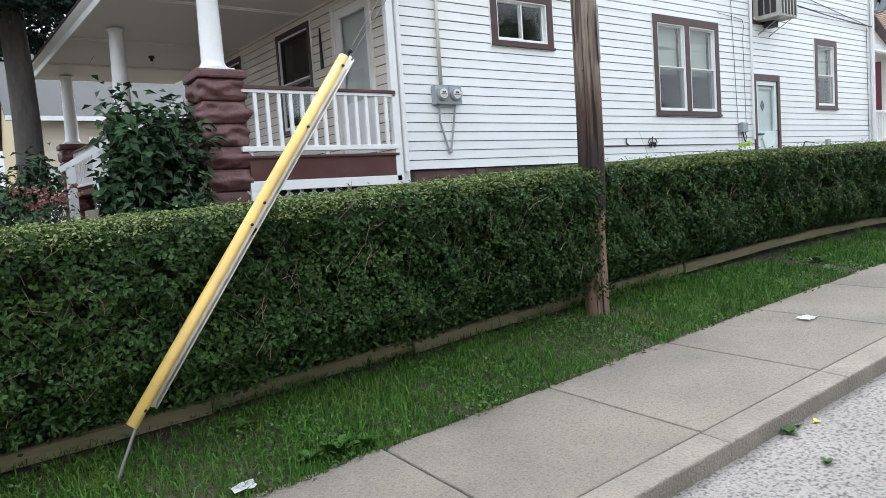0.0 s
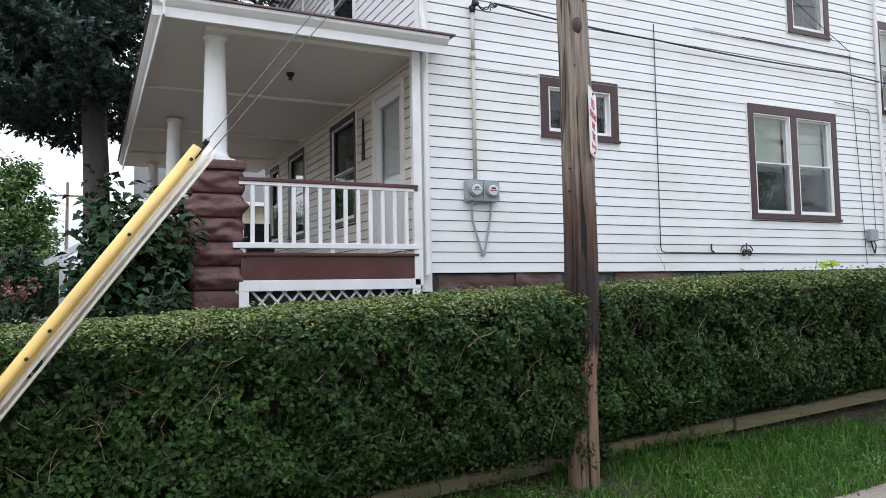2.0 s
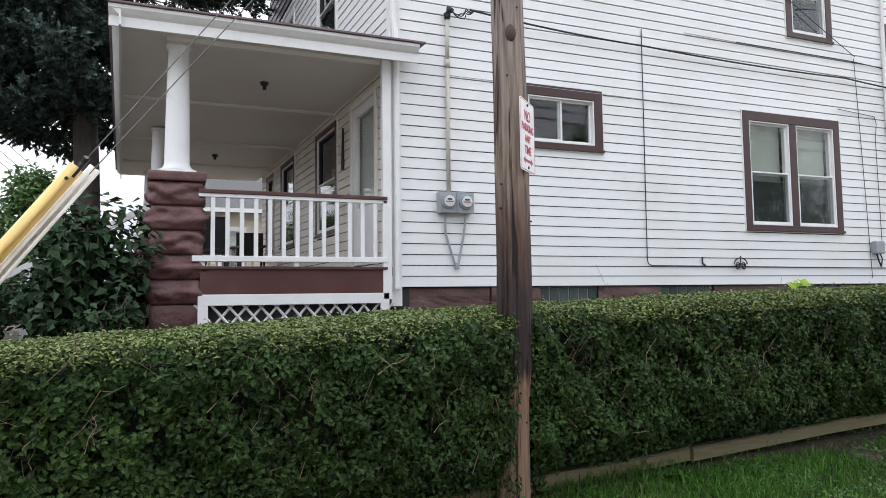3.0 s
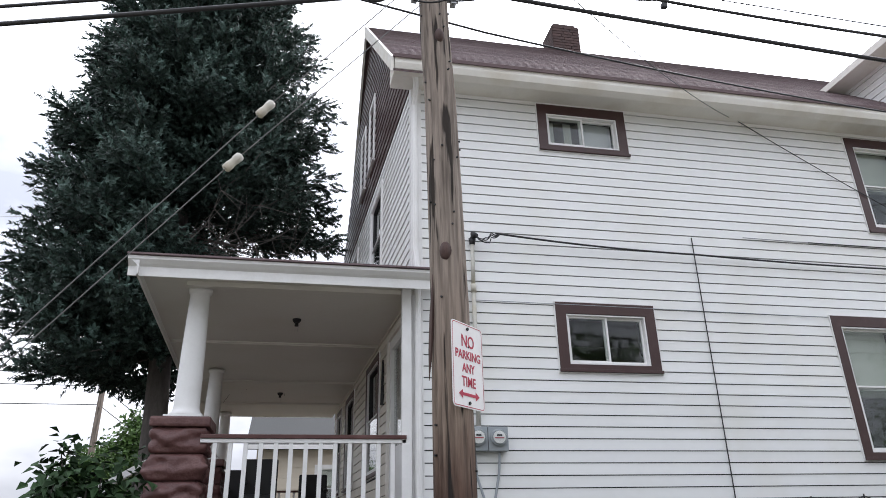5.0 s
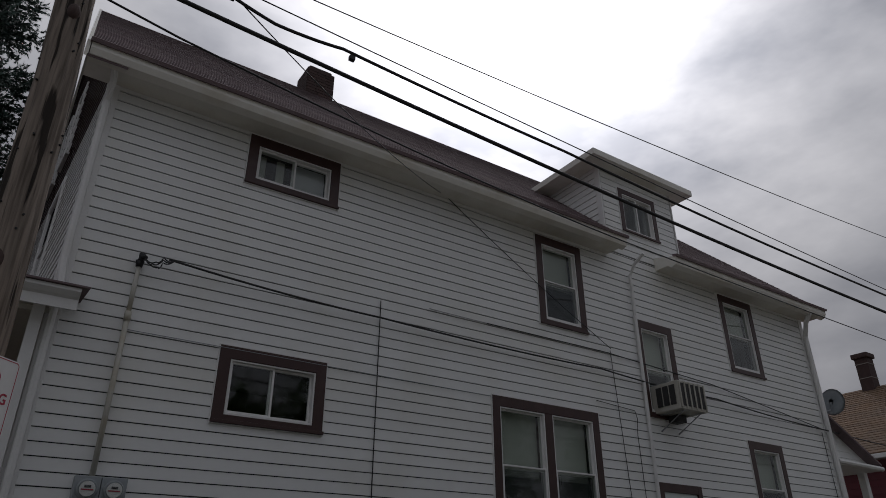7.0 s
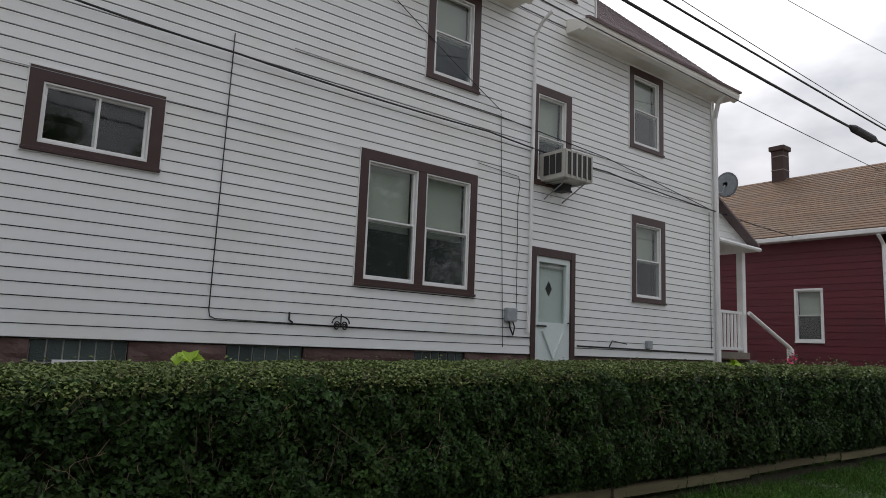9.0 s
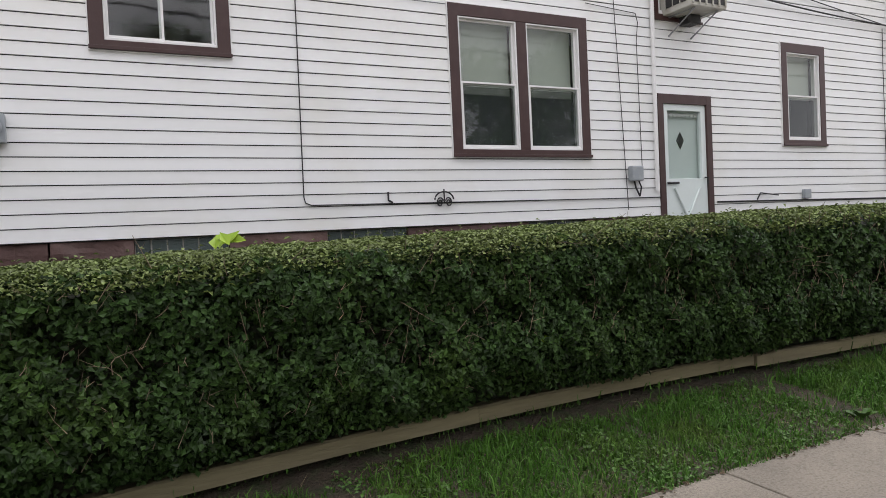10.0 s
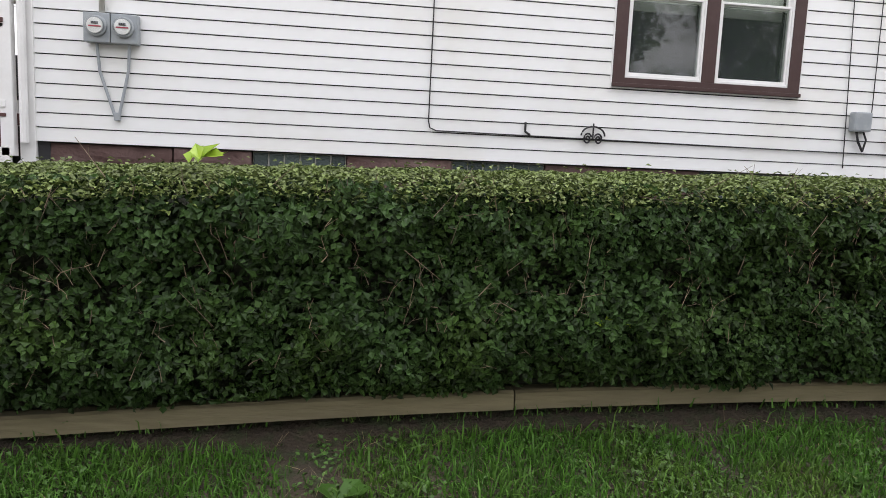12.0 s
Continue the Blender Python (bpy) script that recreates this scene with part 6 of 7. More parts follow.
# service head, conduit and twin meter
service = thing("electric_meter", (5.66, HY0, 2.80), "twin grey electric meter with conduit on the white clapboards", "electric meter")
bm = BM()
box(bm, 5.44, 5.66, WY - 0.10, WY, 2.84, 3.09, 0.008)
box(bm, 5.665, 5.885, WY - 0.10, WY, 2.84, 3.09, 0.008)
part("meter_box", bm, M_METER, service, "grey enamel meter box")
for x in (5.55, 5.775):
    bm = BM()
    tube(bm, [(x, WY - 0.10, 2.975), (x, WY - 0.125, 2.975), (x, WY - 0.130, 2.975)], [0.088, 0.088, 0.080], 24)
    ring = part("collar", bm, M_METER, service)
    bm = BM()
    tube(bm, [(x, WY - 0.128, 2.975), (x, WY - 0.185, 2.975), (x, WY - 0.205, 2.975)], [0.074, 0.070, 0.045], 24)
    dome = part("glass_dome", bm, M_GLASS, ring, smooth=True)
    bm = BM()
    tube(bm, [(x, WY - 0.131, 2.975), (x, WY - 0.150, 2.975)], 0.066, 24)
    part("dial_face", bm, M_SIGN, ring)
    bm = BM()
    box(bm, x - 0.028, x + 0.028, WY - 0.154, WY - 0.149, 2.985, 3.005)
    part("register", bm, M_DARK, ring)
    bm = BM()
    box(bm, x - 0.050, x + 0.050, WY - 0.154, WY - 0.149, 2.962, 2.972)
    part("disc", bm, M_SIGNRED, ring)
bm = BM()
tube(bm, [(5.58, WY - 0.045, 3.09), (5.585, WY - 0.045, 4.62)], 0.026, 12)
tube(bm, [(5.585, WY - 0.045, 4.60), (5.585, WY - 0.045, 4.70)], 0.034, 12)
tube(bm, [(5.585, WY - 0.045, 4.70), (5.59, WY - 0.045, 5.20)], 0.024, 12)
part("conduit", bm, M_CONDUIT, service, "painted conduit with rust stains", smooth=True)
bm = BM()
tube(bm, [(5.59, WY - 0.045, 5.20), (5.59, WY - 0.05, 5.27), (5.60, WY - 0.09, 5.31), (5.62, WY - 0.13, 5.28)], [0.032, 0.045, 0.045, 0.03], 12)
part("service_head", bm, M_IRON, service, "dark weatherhead", smooth=True)
bm = BM()
tube(bm, [(5.53, WY - 0.04, 2.84), (5.545, WY - 0.02, 2.60), (5.665, WY - 0.02, 2.22)], 0.014, 8)
tube(bm, [(5.80, WY - 0.04, 2.84), (5.785, WY - 0.02, 2.62), (5.70, WY - 0.02, 2.22)], 0.014, 8)
box(bm, 5.66, 5.71, WY - 0.04, WY, 2.18, 2.25, 0.005)
part("ground_conduit", bm, M_METER, service, smooth=False)
for i, dz in enumerate((0.0, 0.03, -0.03)):
    cable([(5.62, WY - 0.13, 5.28), (5.70 + 0.03 * i, WY - 0.16, 5.22 + dz), (5.80, WY - 0.14, 5.30 + dz), (5.92, WY - 0.12, 5.33)], 0.007, "loose black wire at the weatherhead", sag=0.03, n=6, grp="wires at the weatherhead")
cable([(5.86, WY - 0.12, 5.33), (8.5, WY - 0.06, 5.24), (12.4, WY - 0.06, 5.22), (15.2, WY - 0.06, 5.14), (18.75, WY - 0.08, 4.98), (26.0, 9.0, 5.6)], 0.012, "black service cable strung along the clapboards", sag=0.03)
cable([(5.60, WY - 0.02, 4.52), (10.24, WY - 0.015, 4.50)], 0.004, "thin grey wire stapled along the clapboards", M_METER, n=4, grp="wires on the wall")
cable([(12.25, WY - 0.015, 4.72), (13.08, WY - 0.015, 4.67), (13.10, WY - 0.03, 4.55), (13.08, WY - 0.015, 4.30), (13.10, WY - 0.015, 2.62)], 0.005, "thin black wire on the clapboards", n=6, grp="wires on the wall")
cable([(9.24, WY - 0.02, 5.54), (10.22, WY - 0.02, 5.53)], 0.006, "slim grey rod on the clapboards", M_STEEL, n=4, grp="wires on the wall")
cable([(10.20, WY - 0.02, 5.53), (12.6, WY - 0.02, 5.53), (15.2, WY - 0.03, 5.40), (18.6, WY - 0.03, 5.0)], 0.008, "slim dark rod on the clapboards", n=6, grp="wires on the wall")
cable([(8.50, WY - 0.012, 5.49), (8.475, WY - 0.012, 2.32), (8.49, WY - 0.012, 2.26), (8.55, WY - 0.012, 2.235), (13.40, WY - 0.012, 2.215)], 0.0065, "black gas tube bent along the clapboards", M_BLACK, n=8, name="tube", cat="pipe", grp="wires on the wall")
cable([(9.42, WY - 0.012, 2.36), (9.42, WY - 0.012, 2.27), (9.47, WY - 0.012, 2.24)], 0.011, "black bent tube stub on the clapboards", M_BLACK, n=5, name="tube", cat="pipe", grp="wires on the wall")
cable([(12.68, WY - 0.012, 5.58), (12.83, WY - 0.012, 2.3), (12.84, WY - 0.012, 2.06)], 0.005, "thin black wire down the clapboards", n=6, grp="wires on the wall")
cable([(14.5, WY - 0.012, 2.13), (18.62, WY - 0.012, 2.10)], 0.012, "black pipe low on the clapboards", n=6, name="tube", cat="pipe", grp="wires on the wall")
cable([(15.3, WY - 0.03, 2.14), (15.35, WY - 0.05, 2.24), (15.75, WY - 0.05, 2.20)], 0.010, "short pipe fitting on the clapboards", n=4, name="tube", cat="pipe", grp="wires on the wall")
cable([(18.52, WY - 0.012, 4.95), (18.50, WY - 0.02, 4.2), (18.54, WY - 0.012, 2.2)], 0.006, "thin black wire by the rear corner", n=6, grp="wires on the wall")
# scrolled iron bracket
bm = BM()
cx, cz = 10.10, 2.25
for s in (-1, 1):
    pts = []
    for i in range(40):
        t = i / 39
        a = 3.9 * math.pi * t
        r = 0.018 + 0.052 * t
        pts.append((cx + s * (0.055 + r * math.cos(a) * 0.75) if t < 0.98 else cx, WY - 0.03, cz - 0.02 + r * math.sin(a)))
    tube(bm, pts[:30], 0.009, 6)
tube(bm, [(cx + 0.12 * math.cos(a), WY - 0.03, cz + 0.01 + 0.09 * math.sin(a)) for a in [math.pi * i / 14 for i in range(15)]], 0.009, 6)
tube(bm, [(cx, WY - 0.03, cz + 0.13), (cx, WY - 0.03, cz - 0.02)], 0.008, 6)
single("iron_bracket", bm, M_IRON, (cx, WY, cz - 0.1), "black scrolled iron bracket on the clapboards", "bracket")
# telephone box
jbox = thing("junction_box", (12.97, WY, 2.42), "grey plastic junction box beside the side door", "junction box")
bm = BM()
box(bm, 12.86, 13.06, WY - 0.09, WY, 2.44, 2.64, 0.018)
part("lid", bm, M_METER, jbox)
bm = BM()
tube(bm, [(12.93, WY - 0.04, 2.44), (12.96, WY - 0.04, 2.34), (13.03, WY - 0.03, 2.24)], 0.012, 6)
tube(bm, [(13.01, WY - 0.04, 2.44), (13.05, WY - 0.04, 2.36), (13.03, WY - 0.03, 2.24)], 0.010, 6)
part("lead", bm, M_BLACK, jbox)
bm = BM()
box(bm, 16.35, 16.50, WY - 0.06, WY, 2.14, 2.28, 0.01)
single("outlet_cover", bm, M_METER, (16.42, WY, 2.14), "grey outlet cover low on the clapboards", "outlet")

# window air conditioner on its bracket
ac = thing("air_conditioner", (13.95, 7.1, 4.62), "beige window air conditioner on steel brackets in a side window", "air conditioner")
bm = BM()
box(bm, 13.57, 14.22, 6.86, 7.42, 4.68, 5.13, 0.012)
part("casing", bm, M_ACBODY, ac)
bm = BM()
box(bm, 13.60, 14.19, 6.852, 6.860, 4.73, 5.09)
part("coil", bm, M_DARK, ac, "dark finned coil")
for i in range(6):
    bm = BM()
    x = 13.595 + i * 0.119
    box(bm, x - 0.012, x + 0.012, 6.838, 6.856, 4.70, 5.11, 0.003)
    part("grille_bar", bm, M_ACBODY, ac)
for i in range(3):
    bm = BM()
    y = 6.93 + i * 0.13
    box(bm, 13.555, 13.568, y, y + 0.10, 4.76, 5.07)
    part("side_louvre", bm, M_DARK, ac, "dark side louvre")
for x in (13.68, 14.10):
    bm = BM()
    tube(bm, [(x, 7.38, 4.67), (x, 6.90, 4.67), (x, 7.38, 4.42)], 0.014, 6)
    part("bracket", bm, M_STEEL, ac)
bm = BM()
box(bm, 13.85, 14.05, 7.15, 7.35, 4.56, 4.68, 0.01)
part("drain_pan", bm, M_DARK, ac)

# porch fittings
for x, y in ((3.60, 8.62), (3.30, 13.4)):
    lamp = thing("porch_lamp", (x, y, 4.515), "small dark bare lamp holder on the porch ceiling", "lamp", "porch ceiling lamps")
    bm = BM()
    tube(bm, [(x, y, 4.595), (x, y, 4.570), (x, y, 4.545)], [0.055, 0.050, 0.03], 12)
    part("holder", bm, M_IRON, lamp)
    bm = BM()
    tube(bm, [(x, y, 4.545), (x, y, 4.505)], [0.022, 0.026], 10)
    part("socket", bm, M_IRON, lamp)
    bm = BM()
    tube(bm, [(x + 0.02, y, 4.545), (x + 0.02, y, 4.435)], 0.003, 5)
    part("pull_chain", bm, M_STEEL, lamp)
mail = thing("wind_chime", (4.77, 9.24, 3.6), "dark hanging bell string on the front wall", "bell string")
bm = BM()
tube(bm, [(4.765, 9.24, 4.25), (4.765, 9.24, 3.65)], [0.012, 0.03], 8)
part("rope", bm, M_IRON, mail)

# front steps with a white handrail
steps = thing("front_steps", (1.6, 9.3, 1.35), "concrete front steps with white wooden handrails", "steps")
for i in range(5):
    bm = BM()
    box(bm, 2.35 - 0.28 * (i + 1), 2.35 - 0.28 * i - 0.003, 8.45, 10.6, 1.30, 2.16 - 0.17 * (i + 0.5), 0.01)
    part("step", bm, M_CONCRETE, steps)
for y in (8.30, 10.75):
    bm = BM()
    prism(bm, Frame((0, y, 0), (0, 1, 0), (-1, 0, 0)), ((-2.38, 2.93), (-0.88, 2.07), (-0.88, 2.14), (-2.38, 3.01)), -0.045, 0.045)
    hr = part("handrail", bm, M_WHITE, steps, "sloping white handrail")
    for x, z in ((1.10, 2.20), (1.75, 2.57)):
        bm = BM()
        box(bm, x - 0.045, x + 0.045, y - 0.045, y + 0.045, 1.34, z, 0.005)
        part("post", bm, M_WHITE, steps)

# ---- the spruce behind the porch ----
def spruce(x, y, z0, label, seed):
    rng = np.random.default_rng(seed)
    tree = thing("spruce_tree", (x, y, z0), label, "tree")
    bm = BM()
    pts, rad = [], []
    for k in range(26):
        z = z0 - 0.2 + k * 0.75
        pts.append((x + 0.06 * math.sin(k * 0.6), y + 0.05 * math.cos(k * 0.5), z))
        rad.append(max(0.03, 0.235 * (1 - k / 27) ** 0.8 + (0.09 if k == 0 else 0.02 if k == 1 else 0)))
    tube(bm, pts, rad, 20)
    part("trunk", bm, M_BARK, tree, "rough grey-brown trunk", smooth=True)
    limb_a, limb_b, limb_r = [], [], []
    tw_base, tw_dir = [], []
    dead_a, dead_b = [], []
    z = z0 + 4.1
    H = z0 + 18.2
    while z < H - 0.3:
        t = (z - z0 - 4.1) / (H - z0 - 4.1)
        reach = 3.25 * (1 - t) ** 0.66 * (0.80 + 0.20 * min(1, t / 0.16)) + 0.20
        n = 11 if t < 0.8 else 7
        a0 = rng.uniform(0, 6.28)
        for i in range(n):
            a = a0 + 2 * math.pi * i / n + rng.normal(0, 0.16)
            L = reach * rng.uniform(0.74, 1.12) * (0.95 + 0.08 * math.cos(a))
            out = np.array([math.cos(a), math.sin(a), 0.0])
            p = np.array([x, y, z + rng.normal(0, 0.1)])
            # the house side low down is bare and dead
            bare = (out[0] > 0.25 and z < z0 + 6.6 and rng.uniform() < 0.8) or rng.uniform() < 0.02
            prev = p.copy()
            m = 8
            droop = 0.30 if t < 0.6 else 0.05
            for j in range(1, m + 1):
                s = j / m
                q = p + out * L * s + np.array([0, 0, -droop * L * s * (1 - 0.35 * s) + 0.22 * L * max(0, s - 0.6) ** 2 * 4 + (0.25 * L * s if t > 0.7 else 0)])
                q += rng.normal(0, 0.02, 3)
                limb_a.append(prev), limb_b.append(q), limb_r.append(0.030 * (1 - 0.8 * s) * (0.5 + 0.5 * (1 - t)) + 0.004)
                if bare:
                    for _ in range(3):
                        w = out * 0.4 + rng.normal(0, 0.6, 3) + np.array([0, 0, -0.35])
                        dead_a.append(q), dead_b.append(q + w / np.linalg.norm(w) * rng.uniform(0.25, 0.7))
                elif s > 0.22:
                    lateral = np.cross(out, [0, 0, 1.0])
                    for _ in range(2 if s > 0.4 else 1):
                        side = rng.uniform(-1, 1)
                        c = prev + (q - prev) * rng.uniform(0, 1) + lateral * side * 0.55 * (1.1 - 0.55 * s) + np.array([0, 0, rng.uniform(-0.18, 0.08)])
                        fan = out * (0.75 + 0.3 * s) + lateral * side * 0.7 + np.array([0, 0, rng.uniform(-0.10, 0.30)])
                        for _ in range(19):
                            w = rng.normal(0, 1, 3) * np.array([0.55, 0.55, 0.40])
                            d = fan + w
                            b = c + w * 0.16 + fan * rng.uniform(-0.22, 0.16)
                            tw_base.append(b), tw_dir.append(d / np.linalg.norm(d))
                prev = q
        z += rng.uniform(0.36, 0.46)
    v, f = sticks(np.array(limb_a), np.array(limb_b), np.array(limb_r))
    raw_part("branchwork", v, f, M_BARK, tree, "brown whorled limbs", kind="stuff")
    v, f = sticks(np.array(dead_a), np.array(dead_b), np.full(len(dead_a), 0.007))
    raw_part("dead_brush", v, f, M_BARK, tree, "bare dead twigs", kind="stuff")
    base, d = np.array(tw_base), np.array(tw_dir)
    n = len(base)
    k = 13
    ln = rng.uniform(0.11, 0.25, n)
    along = np.tile(np.linspace(0.0, 1.0, k), (n, 1)) + rng.normal(0, 0.02, (n, k))
    root = base[:, None, :] + d[:, None, :] * (along * ln[:, None])[:, :, None]
    w = rng.normal(size=(n, k, 3))
    w = w - d[:, None, :] * np.sum(w * d[:, None, :], axis=2, keepdims=True)
    w /= np.maximum(np.linalg.norm(w, axis=2, keepdims=True), 1e-6)
    way = w * 0.8 + d[:, None, :] * 0.75
    way /= np.linalg.norm(way, axis=2, keepdims=True)
    tip = root + way * rng.uniform(0.060, 0.105, (n, k, 1))
    sd = np.cross(way, d[:, None, :]) 
    sd /= np.maximum(np.linalg.norm(sd, axis=2, keepdims=True), 1e-6)
    hw = 0.023
    v = np.stack([root - sd * hw, root + sd * hw, tip], axis=2).reshape(-1, 3)
    f = np.arange(len(v)).reshape(-1, 3)
    # twigs that point up get the colour with light from above painted in
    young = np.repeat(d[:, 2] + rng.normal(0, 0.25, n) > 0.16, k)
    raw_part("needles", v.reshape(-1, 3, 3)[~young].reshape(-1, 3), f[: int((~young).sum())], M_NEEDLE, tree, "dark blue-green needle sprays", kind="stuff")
    raw_part("needles", v.reshape(-1, 3, 3)[young].reshape(-1, 3), f[: int(young.sum())], M_NEEDLETIP, tree, "blue-green shoots pointing up, paler as lit tops", kind="stuff")
    return tree


spruce(1.10, 13.4, 1.35, "tall dark blue-green spruce with drooping limbs behind the porch", 3)


def shrub(name, x, y, z, rx, ry, height, leaf, wide, count, mat, label, seed, cat="shrub", stems=14, flowers=None, droop=None):
    rng = np.random.default_rng(seed)
    sh = thing(name, (x, y, z), label, cat)
    a, b, pts, nrm = [], [], [], []
    for i in range(stems):
        ang, r = rng.uniform(0, 6.28), math.sqrt(rng.uniform(0, 1))
        tip = np.array([x + rx * r * math.cos(ang), y + ry * r * math.sin(ang), z + height * rng.uniform(0.55, 1.05) * (1 - 0.35 * r * r)])
        root = np.array([x + 0.25 * rx * math.cos(ang) * r, y + 0.25 * ry * math.sin(ang) * r, z])
        prev = root
        for j in range(1, 7):
            s = j / 6
            q = root + (tip - root) * s + np.array([0, 0, 0.12 * height * math.sin(math.pi * s)]) + rng.normal(0, 0.015, 3)
            a.append(prev), b.append(q)
            if s > 0.15:
                for _ in range(max(1, int(count / stems / 5))):
                    o = rng.normal(0, 1, 3).clip(-1.6, 1.6) * np.array([0.20 * rx, 0.20 * ry, 0.09 * height]).clip(-1, 1) * 0.9
                    pts.append(prev + (q - prev) * rng.uniform() + o)
                    nv = o / (np.linalg.norm(o) + 1e-6) * 0.5 + rng.normal(0, 0.4, 3) + np.array([0, -0.3, 0.8])
                    nrm.append(nv / np.linalg.norm(nv))
            prev = q
    v, f = sticks(np.array(a), np.array(b), np.full(len(a), 0.011))
    raw_part("stemwork", v, f, M_BARK, sh, "brown stems", kind="stuff")
    p, n = np.array(pts), np.array(nrm)
    p[:, 2] = np.maximum(p[:, 2], z + 0.05)
    v, f = leaf_mesh(p, n, leaf, wide, rng, 0.15, droop)
    raw_part("leaves", v, f, mat, sh, kind="stuff")
    if flowers:
        fm, count_f, size, where = flowers
        q = p[rng.integers(0, len(p), count_f)] + np.array([0, -0.03, 0.06])
        if where == "top":
            q[:, 2] = z + height * rng.uniform(0.75, 1.0, count_f)
        pp = np.repeat(q, 14, axis=0) + rng.normal(0, size * 0.35, (count_f * 14, 3))
        nn = unit(rng.normal(0, 1, (len(pp), 3)) + np.array([0, -0.4, 0.8]))
        v, f = leaf_mesh(pp, nn, size * 0.7, size * 0.55, rng)
        raw_part("blossom", v, f, fm, sh, kind="stuff")
    return sh


shrub("shrub", 1.80, 7.45, 1.30, 0.62, 0.45, 1.66, 0.125, 0.085, 2300, M_BUSH, "dark green broad-leaved shrub against the porch pier", 31, droop=np.array([0, 0, -0.7]))
shrub("shrub", 0.55, 9.0, 1.30, 0.50, 0.40, 1.05, 0.085, 0.052, 1100, M_BUSH, "dark green low shrub by the front steps", 32)
shrub("shrub", 1.50, 7.3, 1.30, 0.32, 0.30, 1.05, 0.11, 0.075, 700, M_BUSH, "dark green broad-leaved shrub before the front steps", 37, droop=np.array([0, 0, -0.7]))
shrub("shrub", 0.72, 7.9, 1.30, 0.28, 0.30, 1.10, 0.09, 0.06, 600, M_BUSH, "dark green low shrub by the front steps", 38)
shrub("shrub", 2.0, 7.0, 1.30, 0.30, 0.30, 0.75, 0.10, 0.07, 300, M_BUSH, "dark green broad-leaved shrub at the pier's foot", 36)
shrub("shrub", -0.15, 8.2, 1.30, 0.55, 0.45, 0.75, 0.06, 0.04, 700, M_FARTREE, "pale green garden shrub beside the steps", 33)
shrub("flowering_shrub", 0.72, 7.2, 1.30, 0.28, 0.25, 0.62, 0.06, 0.04, 260, M_BUSH, "garden plant with dusty pink flower heads", 34, flowers=(M_DRYFLOWER, 16, 0.06, "top"))
shrub("rose_bush", 21.4, 7.1, 1.32, 0.75, 0.4, 0.95, 0.06, 0.04, 900, M_BUSH, "rose bush with pink flowers by the rear steps", 41, flowers=(M_PINK, 16, 0.10, "any"))
shrub("shrub", 23.2, 7.0, 1.32, 0.8, 0.5, 0.85, 0.07, 0.045, 900, M_FARTREE, "light green garden shrub by the red house", 42, flowers=(M_PINK, 6, 0.08, "any"))
shrub("shrub", 25.0, 6.6, 1.30, 0.6, 0.5, 0.9, 0.07, 0.045, 700, M_FARTREE, "light green garden shrub by the red house", 43)

# ---- rear porch of the white house ----
rear = thing("rear_porch", (19.7, 8.6, 1.35), "white rear porch with a lean-to roof and stairs", "porch")
bm = BM()
va = [(18.77, 5.34), (20.45, 4.50), (20.45, 4.46), (18.77, 5.29)]
f = Frame((0, 7.45, 0), (0, 1, 0), (1, 0, 0))
prism(bm, f, va, -0.15, 4.0)
part("roof", bm, M_SHINGLE, rear)
bm = BM()
poly(bm, [(18.77, 7.52, 5.30), (20.38, 7.52, 4.49), (20.38, 7.52, 4.42), (18.77, 7.52, 4.42)], (0, 0.1, 0))
gb = part("gable", bm, M_SIDING, rear)
for k in range(6):
    a = 4.43 + k * COURSE
    bm = BM()
    prism(bm, Frame((0, 7.52, 0), (1, 0, 0), (0, -1, 0)), ((0.0, a), (0.018, a), (0.006, a + COURSE), (0, a + COURSE)), 18.80, max(18.9, 20.32 - max(0, (a + COURSE - 4.52)) * 1.99))
    part("clapboard", bm, M_SIDING, gb)
bm = BM()
prism(bm, f, ((18.77, 4.36), (20.46, 4.36), (20.48, 4.45), (18.77, 4.46)), -0.12, 4.0)
part("eave", bm, M_WHITE, rear)
bm = BM()
tube(bm, [(18.77, 7.32, 4.42), (20.48, 7.32, 4.40)], 0.05, 8)
part("gutter", bm, M_WHITE, rear)
for y in (7.70, 10.8):
    bm = BM()
    box(bm, 20.30, 20.44, y - 0.07, y + 0.07, 2.15, 4.38, 0.008)
    part("post", bm, M_WHITE, rear)
bm = BM()
box(bm, 18.8, 20.5, 7.6, 11.0, 2.02, 2.16)
part("floor", bm, M_CONCRETE, rear)
bm = BM()
box(bm, 18.8, 20.3, 7.66, 7.72, 2.98, 3.04)
rrl = part("railing", bm, M_WHITE, rear)
for i in range(10):
    bm = BM()
    x = 18.9 + i * 0.145
    box(bm, x - 0.02, x + 0.02, 7.67, 7.71, 2.2, 2.98)
    part("baluster", bm, M_WHITE, rrl)
bm = BM()
box(bm, 18.8, 20.3, 7.66, 7.72, 2.2, 2.26)
part("bottom_rail", bm, M_WHITE, rrl)
bm = BM()
tube(bm, [(20.4, 7.55, 3.02), (22.3, 7.55, 2.30)], 0.045, 8)
part("handrail", bm, M_WHITE, rear)
bm = BM()
box(bm, 22.22, 22.34, 7.49, 7.61, 1.33, 2.30, 0.006)
part("post", bm, M_WHITE, rear)
for i in range(4):
    bm = BM()
    box(bm, 20.5 + 0.3 * i, 20.8 + 0.3 * i, 7.6, 9.4, 1.33, 2.0 - 0.17 * i)
    part("step", bm, M_CONCRETE, rear)
dish = thing("satellite_dish", (18.9, 7.35, 5.35), "grey satellite dish on the rear corner of the house", "satellite dish")
bm = BM()
rings = []
